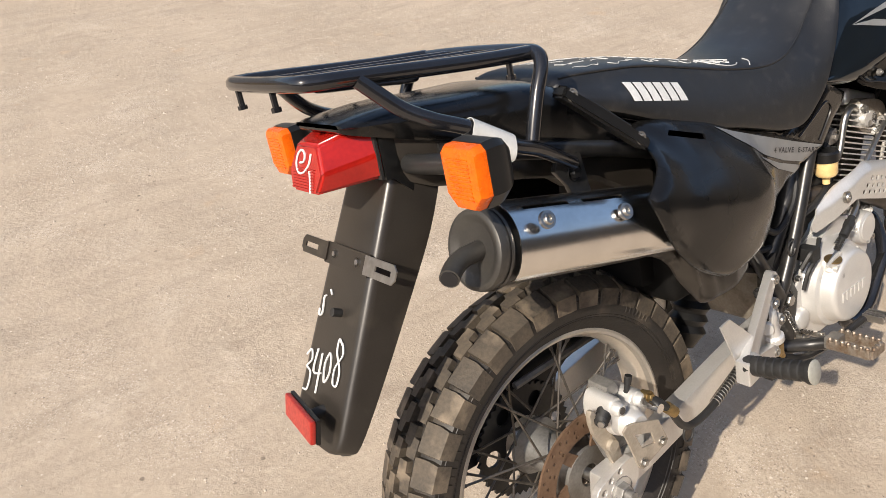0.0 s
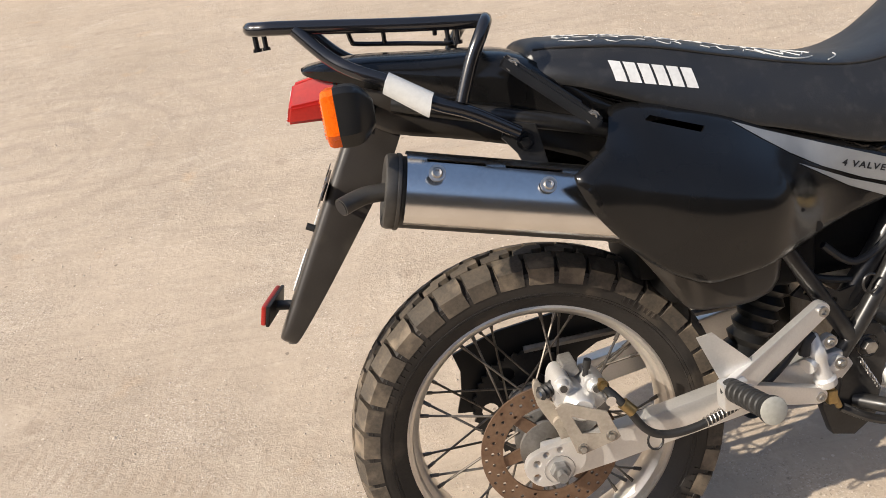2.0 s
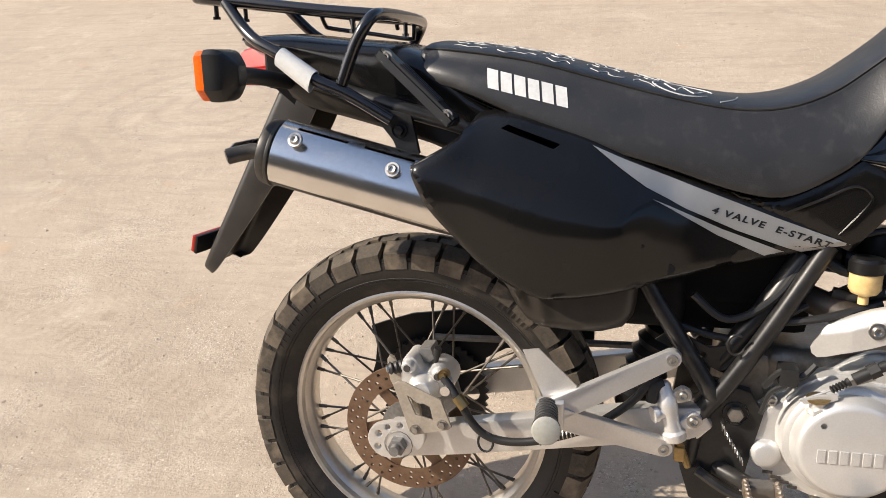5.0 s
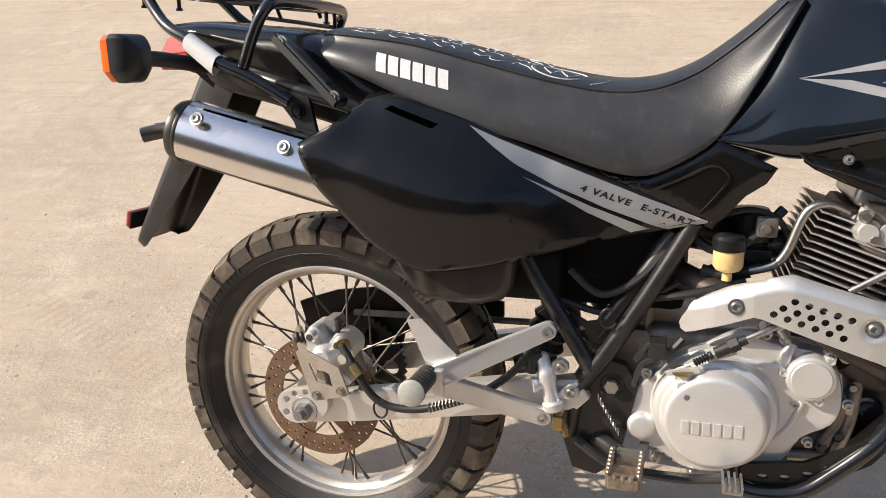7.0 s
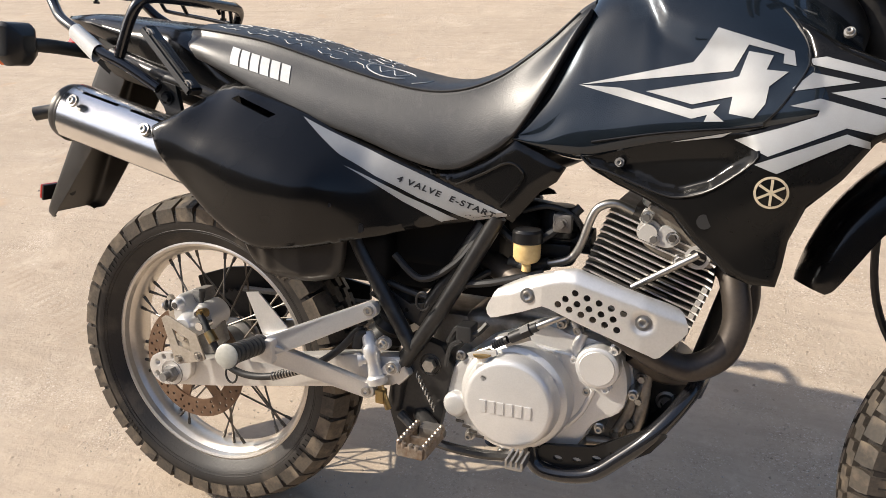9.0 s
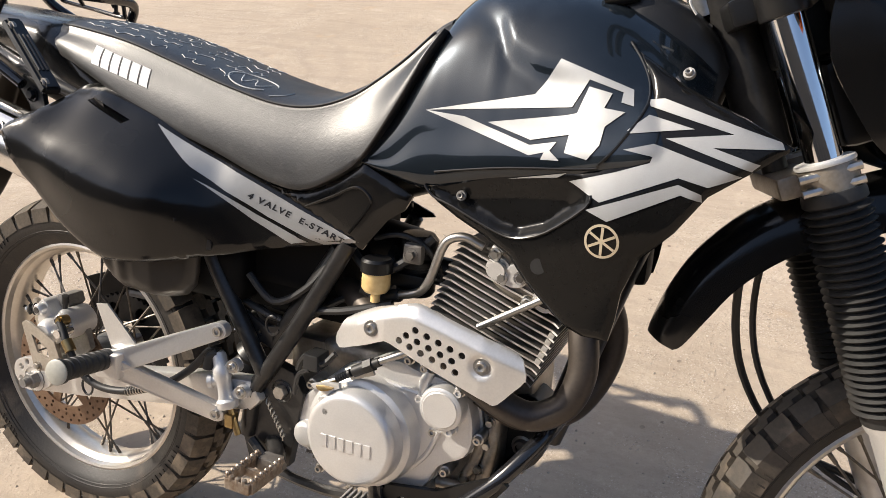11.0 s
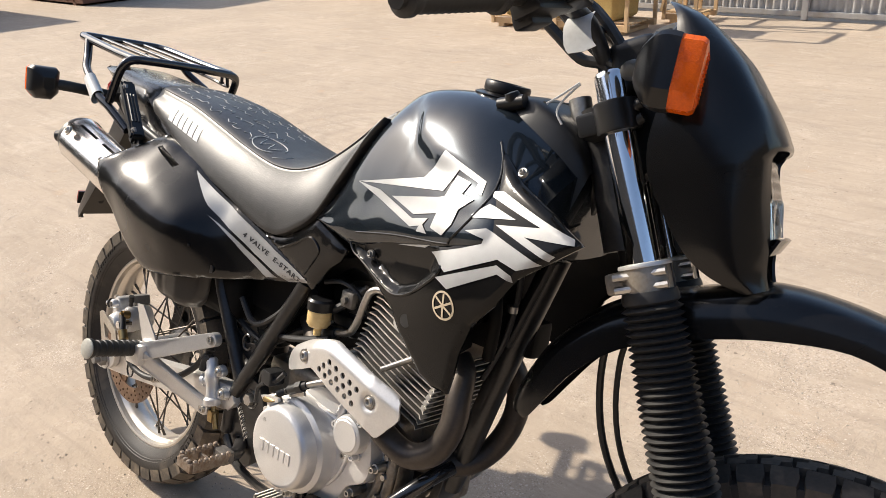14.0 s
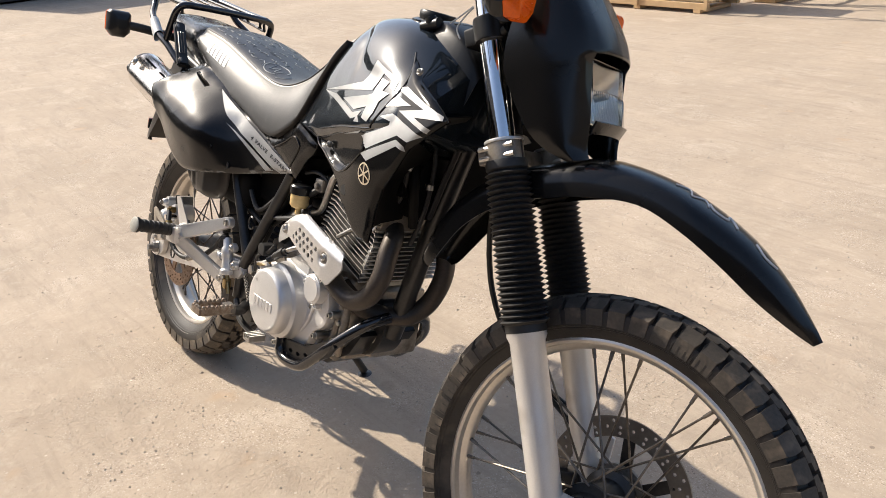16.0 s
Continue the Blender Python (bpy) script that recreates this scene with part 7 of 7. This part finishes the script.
GRAPHIC = {
    "upper": [(0.741, 0.883), (0.909, 0.903), (0.942, 0.907), (0.957, 0.940), (0.999, 0.929), (0.999, 0.918), (1.014, 0.915), (1.010, 0.933), (0.918, 0.961), (0.903, 0.933), (0.892, 0.917)],
    "lower": [(0.741, 0.883), (0.801, 0.881), (0.897, 0.858), (0.931, 0.866), (0.924, 0.855), (0.938, 0.845), (0.914, 0.843), (0.917, 0.852), (0.898, 0.846)],
    "inner": [(0.835, 0.878), (0.936, 0.897), (0.950, 0.901), (0.958, 0.932), (0.987, 0.927), (0.981, 0.910), (1.006, 0.908), (0.986, 0.890), (0.984, 0.869), (0.972, 0.851), (0.943, 0.855), (0.945, 0.876), (0.897, 0.864)],
    "front": [(1.029, 0.924), (1.046, 0.927), (1.180, 0.892), (1.176, 0.887), (1.106, 0.881), (1.163, 0.867), (1.155, 0.859), (1.055, 0.885), (1.125, 0.897), (1.032, 0.917)],
    "wedge": [(1.012, 0.889), (1.033, 0.908), (1.084, 0.898), (1.016, 0.886)],
    "main": [(1.012, 0.868), (1.044, 0.878), (1.140, 0.854), (1.108, 0.839), (1.076, 0.845), (0.994, 0.806), (0.953, 0.823), (1.007, 0.842), (1.043, 0.857), (1.045, 0.864)],
    "foot": [(0.979, 0.795), (1.077, 0.838), (1.111, 0.828), (1.104, 0.822), (1.081, 0.827), (1.006, 0.786)],
    "sliver": [(0.872, 0.813), (0.949, 0.832), (0.938, 0.825)],
}
for key, outline in GRAPHIC.items():
    sticker("graphic_sticker", outline, BODY, SILVER_FILM, shroud if key not in ("upper", "lower", "inner") else tank_group, 0.0013 if key != "inner" else 0.0018)
laid = []
for p in spline([(x, 0, z) for x, z in SEAM_LINE], 5):
    found = BODY.ray_cast(Vector((p.x, -0.6, p.z)), Vector((0, 1, 0)))[0]
    if found:
        laid.append(found + Vector((0, -0.0005, 0)))
part("shroud_edge", tube(laid, 0.0017, 8, 1), BLACK_PAINT, shroud)
# round emblem as a plain ring with crossed bars
EC = (1.003, 0.762)
def annulus(c, r0, r1, n=36):
    bm = bmesh.new()
    a = [bm.verts.new((c[0] + r0 * math.cos(2 * math.pi * k / n), 0, c[1] + r0 * math.sin(2 * math.pi * k / n))) for k in range(n)]
    b = [bm.verts.new((c[0] + r1 * math.cos(2 * math.pi * k / n), 0, c[1] + r1 * math.sin(2 * math.pi * k / n))) for k in range(n)]
    for k in range(n):
        bm.faces.new((a[k], a[(k + 1) % n], b[(k + 1) % n], b[k]))
    return bm
EMBLEM = material("champagne_film", (0.72, 0.62, 0.46), 0.35, 0.4)
part("emblem", lay(join(annulus(EC, 0.0175, 0.0205), *[fine_face([(EC[0] + 0.017 * math.cos(a) + 0.0016 * math.sin(a), EC[1] + 0.017 * math.sin(a) - 0.0016 * math.cos(a)), (EC[0] + 0.017 * math.cos(a) - 0.0016 * math.sin(a), EC[1] + 0.017 * math.sin(a) + 0.0016 * math.cos(a)),
     (EC[0] - 0.017 * math.cos(a) - 0.0016 * math.sin(a), EC[1] - 0.017 * math.sin(a) + 0.0016 * math.cos(a)), (EC[0] - 0.017 * math.cos(a) + 0.0016 * math.sin(a), EC[1] - 0.017 * math.sin(a) - 0.0016 * math.cos(a))], 0.02) for a in (0.5, 1.57, 2.6)]), BODY, 0.0012), EMBLEM, shroud, "pale round emblem")
# stripe and lettering on the side panel
sticker("stripe", [(0.300, 0.819), (0.346, 0.799), (0.395, 0.780), (0.444, 0.761), (0.55, 0.7205), (0.648, 0.6855), (0.588, 0.6715), (0.500, 0.702), (0.43, 0.733), (0.375, 0.764), (0.338, 0.790)], SIDE, SILVER_FILM, side_panel, 0.0012, 0.012, "silver stripe")
sticker("stripe", [(0.385, 0.748), (0.480, 0.704), (0.577, 0.668), (0.548, 0.6625), (0.475, 0.695)], SIDE, SILVER_FILM, side_panel, 0.0012, 0.012)


def lettering(text, size, bold=0.0):
    """The flat outline of a word, as a bmesh in x and z."""
    curve = bpy.data.curves.new("word", "FONT")
    curve.body, curve.size, curve.offset, curve.space_character = text, size, bold, 1.25
    ob = bpy.data.objects.new("word", curve)
    scene.collection.objects.link(ob)
    me = bpy.data.meshes.new_from_object(ob.evaluated_get(bpy.context.evaluated_depsgraph_get()))
    bm = bmesh.new()
    bm.from_mesh(me)
    bpy.data.objects.remove(ob), bpy.data.meshes.remove(me), bpy.data.curves.remove(curve)
    return bm


def text_on(text, start, end, size, tree, mat, parent, lift=0.0016, shear=0.2):
    bm = lettering(text, size, 0.0004)
    w = max(v.co.x for v in bm.verts)
    a, b = Vector(start), Vector(end)
    d = (b - a)
    k = d.length / w
    d.normalize()
    for v in bm.verts:
        x, y = v.co.x * k + shear * v.co.y, v.co.y
        q = a + d * x + Vector((-d.y, d.x)) * y
        v.co = Vector((q.x, 0, q.y))
    bmesh.ops.triangulate(bm, faces=bm.faces[:])
    return part("lettering", lay(bm, tree, lift), mat, parent)


text_on("4 VALVE  E-START", (0.464, 0.727), (0.622, 0.6795), 0.0125, SIDE, INK_AND_HOLLOW, side_panel)
# holes put on as black discs, their inner shade in the colour
for x, z, r in ((0.412, 0.650, 0.008), (0.374, 0.688, 0.003)):
    y = PANEL_H(x, z)
    part("panel_hole", tube([(x, y + 0.002, z), (x, y - 0.0008, z)], r, 14, 1), INK_AND_HOLLOW, side_panel)
pocket = [(0.560, 0.726), (0.606, 0.748), (0.642, 0.766), (0.662, 0.758), (0.664, 0.742), (0.632, 0.698)]
part("trim_ridge", tube([(x, COVER_H(x, z) - 0.0005, z) for x, z in pocket], 0.0022, 6, 5), BLACK_PAINT, bike)
# the maker's word on the seat side: six plain blocks
a, b, c = Vector((0.142, 0.926)), Vector((0.262, 0.896)), Vector((0.004, -0.028))
for k in range(6):
    p, q = a + (b - a) * (k / 6 + 0.012), a + (b - a) * ((k + 1) / 6 - 0.018)
    sticker("word_block", [(p.x, p.y), (q.x, q.y), (q.x + c.x, q.y + c.y), (p.x + c.x, p.y + c.y)], SEATSKIN, WHITE_INK, seat, 0.0012, 0.01)
for k in range(6):
    x = 0.625 + 0.0146 * k
    bm = prism([(x, 0.3800 + 0.0003 * k), (x + 0.0110, 0.3803 + 0.0003 * k), (x + 0.0106, 0.4003 + 0.0003 * k), (x - 0.0004, 0.4000 + 0.0003 * k)], -0.1728, -0.168, 0.001)
    part("raised_block", bm, CAST_ALU, bike)


def scribble(points, r=0.0012):
    """A pen line on top of the seat."""
    out = []
    for x, y in points:
        hit, n, _, _ = SEATSKIN.ray_cast(Vector((x, y, 1.3)), Vector((0, 0, -1)))
        if hit:
            out.append(hit + Vector((0, 0, 0.0004)))
    part("scribble", tube(out, r, 5, 3), PEN, seat)


pen = random.Random(11)
for row in range(6):
    y = -0.082 + 0.030 * row
    for word in range(5):
        x = 0.085 + 0.068 * word + pen.uniform(-0.008, 0.008)
        scribble([(x + 0.0065 * k + pen.uniform(-0.003, 0.003), y + pen.uniform(-0.008, 0.008)) for k in range(pen.randint(5, 9))], 0.0008)
scribble([(0.42 + 0.042 * math.cos(a), -0.07 + 0.028 * math.sin(a)) for a in np.linspace(0.2, 5.6, 18)], 0.0012)
scribble([(0.395, -0.06), (0.41, -0.085), (0.42, -0.06), (0.435, -0.085), (0.45, -0.065)], 0.0012)
scribble([(0.47, -0.10), (0.49, -0.085), (0.495, -0.07)], 0.0012)


# ---- the yard behind ----
LUMBER = material("raw_lumber", (0.62, 0.44, 0.25), 0.7, second=(0.50, 0.34, 0.18), scale=9, fine=120, bump=0.2)
FENCE = material("galvanised_sheet", (0.50, 0.50, 0.49), 0.42, 0.35, second=(0.42, 0.42, 0.42), scale=3, fine=60, dirt=(0.36, 0.33, 0.29), dirt_amount=0.3)
SACKING = material("ochre_sheeting", (0.50, 0.36, 0.13), 0.7, second=(0.36, 0.25, 0.09), scale=6, fine=90, bump=0.3)
BROWN = material("brown_painted_steel", (0.17, 0.075, 0.05), 0.5, second=(0.12, 0.055, 0.04), scale=5)
DARK_STEEL = material("dark_painted_steel", (0.05, 0.048, 0.05), 0.5, second=(0.035, 0.034, 0.036), scale=5)


def corrugated(x0, x1, y, h, pitch=0.076, depth=0.018):
    bm = bmesh.new()
    n = int((x1 - x0) / pitch * 8)
    lo, hi = [], []
    for k in range(n + 1):
        x = x0 + (x1 - x0) * k / n
        q = y + depth * max(-0.6, min(0.6, math.sin(2 * math.pi * (x - x0) / pitch)))
        lo.append(bm.verts.new((x, q, 0.02))), hi.append(bm.verts.new((x, q, h)))
    for k in range(n):
        bm.faces.new((lo[k], lo[k + 1], hi[k + 1], hi[k]))
    return thick_skin(bm, 0.001)


fence = new("sheet_metal_fence")
tagged(fence, "pale corrugated sheet metal fence at the yard's edge", "fence", kind="structure")
part("sheet", corrugated(-9.0, 6.0, 7.70, 2.2), FENCE, fence)
for x in (-8.0, -6.1, -4.2, -2.3, -1.02, 0.9, 2.8, 4.7):
    part("post", box(x - 0.03, x + 0.03, 7.63, 7.675, 0, 2.2, 0.004), FENCE, fence)
for z in (0.06, 1.7):
    part("rail", box(-9.0, 6.0, 7.64, 7.68, z - 0.025, z + 0.025, 0.003), FENCE, fence)


def crate(x0, x1, y0, y1, h, label, load):
    """An open crate of raw lumber: skids, base boards, uprights, braces, top rails and its load."""
    c = new("wooden_crate")
    c.location = ((x0 + x1) / 2, (y0 + y1) / 2, 0)
    tagged(c, label, "crate", "crates by the fence")
    w, d = (x1 - x0) / 2, (y1 - y0) / 2
    def stick(name, ax, bx, ay, by, az, bz):
        part(name, box(ax, bx, ay, by, az, bz, 0.003, 1), LUMBER, c, smooth=False)
    for x in (-w + 0.12, 0, w - 0.12):
        stick("skid", x - 0.04, x + 0.04, -d, d, 0, 0.035)
    for y in (-d, d - 0.03):
        stick("base_beam", -w, w, y, y + 0.03, 0.035, 0.095)
    y = -d + 0.05
    while y < d - 0.1:
        stick("base_board", -w, w, y, y + 0.08, 0.096, 0.112)
        y += 0.11
    for x in (-w, -0.02, w - 0.04):
        for y in (-d - 0.022, d):
            stick("upright", x, x + 0.04, y, y + 0.022, 0.035, h)
    for z in (0.34, h - 0.05):
        for y in (-d - 0.044, d + 0.022):
            stick("side_rail", -w, w, y, y + 0.022, z, z + 0.05)
        for x in (-w - 0.022, w):
            stick("end_rail", x, x + 0.022, -d, d, z, z + 0.05)
    bm = tube([(-w, -d - 0.03, 0.12), (0, -d - 0.03, h - 0.1)], 0.018, 4, 1)
    part("brace", bm, LUMBER, c, smooth=False)
    if load:
        bm = box(-w * 0.82, w * 0.8, -d * 0.8, d * 0.8, 0.113, 0.113 + load, 0.06, 3)
        for v in bm.verts:
            v.co += Vector((noise.noise(v.co * 5), noise.noise(v.co * 5 + Vector((3, 0, 0))), 0)) * 0.04
        part("wrapped_load", bm, SACKING, c, "ochre wrapped load")
    return c


crate(-3.75, -2.10, 6.08, 6.62, 1.35, "raw lumber crate with an ochre wrapped load", 0.9)
crate(-2.20, -1.82, 6.95, 7.40, 1.25, "narrow raw lumber crate standing by the fence", 0)


def bin_box(x0, x1, y0, y1, h, mat, name, label, category):
    t = new(name)
    t.location = ((x0 + x1) / 2, (y0 + y1) / 2, 0)
    tagged(t, label, category)
    w, d = (x1 - x0) / 2, (y1 - y0) / 2
    part("body", box(-w, w, -d, d, 0.03, h, 0.015), mat, t)
    for s in (-1, 1):
        part("runner", box(s * w * 0.7 - 0.05, s * w * 0.7 + 0.05, -d, d, 0, 0.03, 0.004), mat, t)
    for k in range(int(w * 2 / 0.25)):
        x = -w + 0.12 + 0.25 * k
        part("rib", box(x - 0.02, x + 0.02, -d - 0.015, -d, 0.06, h - 0.03, 0.004), mat, t)
    return t


bin_box(-13.4, -11.2, 4.95, 6.1, 2.2, BROWN, "steel_container", "brown painted steel container on the yard", "container")
# stands out of view; added to throw the shadow on the far left ground
bin_box(-15.4, -12.2, 1.7, 3.35, 2.35, DARK_STEEL, "steel_container", "tall dark steel container out of view, added for its cast shadow", "container")


# plain walls added out of view, so that glossy paint reflects something dark
UNSEEN_WALL = material("unseen_dark_wall", (0.10, 0.088, 0.075), 0.85, second=(0.06, 0.054, 0.048), scale=1.5, fine=30, bump=0.2)
tagged(part("wall_south", box(-22, 16, -11.3, -11.0, 0, 7.0), UNSEEN_WALL, smooth=False), "unseen dark wall, added to darken reflections in the paint", "wall", kind="structure")
tagged(part("wall_west", box(-22.3, -22.0, -11.3, 9.0, 0, 4.5), UNSEEN_WALL, smooth=False), "unseen dark wall, added to darken reflections in the paint", "wall", kind="structure")
tagged(part("wall_east", box(16.0, 16.3, -11.3, 7.0, 0, 6.0), UNSEEN_WALL, smooth=False), "unseen dark wall, added to darken reflections in the paint", "wall", kind="structure")

# loose grit on the ground
GRIT = material("grit", (0.56, 0.49, 0.41), 0.85, second=(0.40, 0.33, 0.26), scale=8, fine=40)


def grit(count, seed):
    rng = random.Random(seed)
    vs, fs = [], []
    made = 0
    while made < count:
        x, y = rng.uniform(-3.0, 2.6), rng.uniform(-1.0, 3.4)
        if noise.noise(Vector((x * 2.3, y * 2.3, 5.0))) + 0.5 * noise.noise(Vector((x * 7, y * 7, 2.0))) < rng.uniform(-0.2, 0.5):
            continue
        made += 1
        r = rng.choice((0.0012, 0.0015, 0.0018, 0.0022, 0.003)) * rng.uniform(0.7, 1.4) * (2.0 if rng.random() < 0.006 else 1.0)
        turn, base = rng.uniform(0, 6.28), len(vs)
        low = 0.006 * noise.noise(Vector((x, y, 0)) * 0.6) - 0.004
        for k in range(5):
            a = turn + 2 * math.pi * k / 5
            vs.append((x + r * math.cos(a) * rng.uniform(0.7, 1.3), y + r * math.sin(a) * rng.uniform(0.7, 1.3), low - 0.0005))
        vs.append((x, y, low + r * rng.uniform(0.6, 1.2)))
        for k in range(5):
            fs.append((base + k, base + (k + 1) % 5, base + 5))
    me = bpy.data.meshes.new("grit")
    me.from_pydata(vs, [], fs)
    me.materials.append(GRIT)
    return tagged(new("grit", me), "scattered small pale stones and grit on the sand", "grit", kind="stuff")


grit(18000, 4)
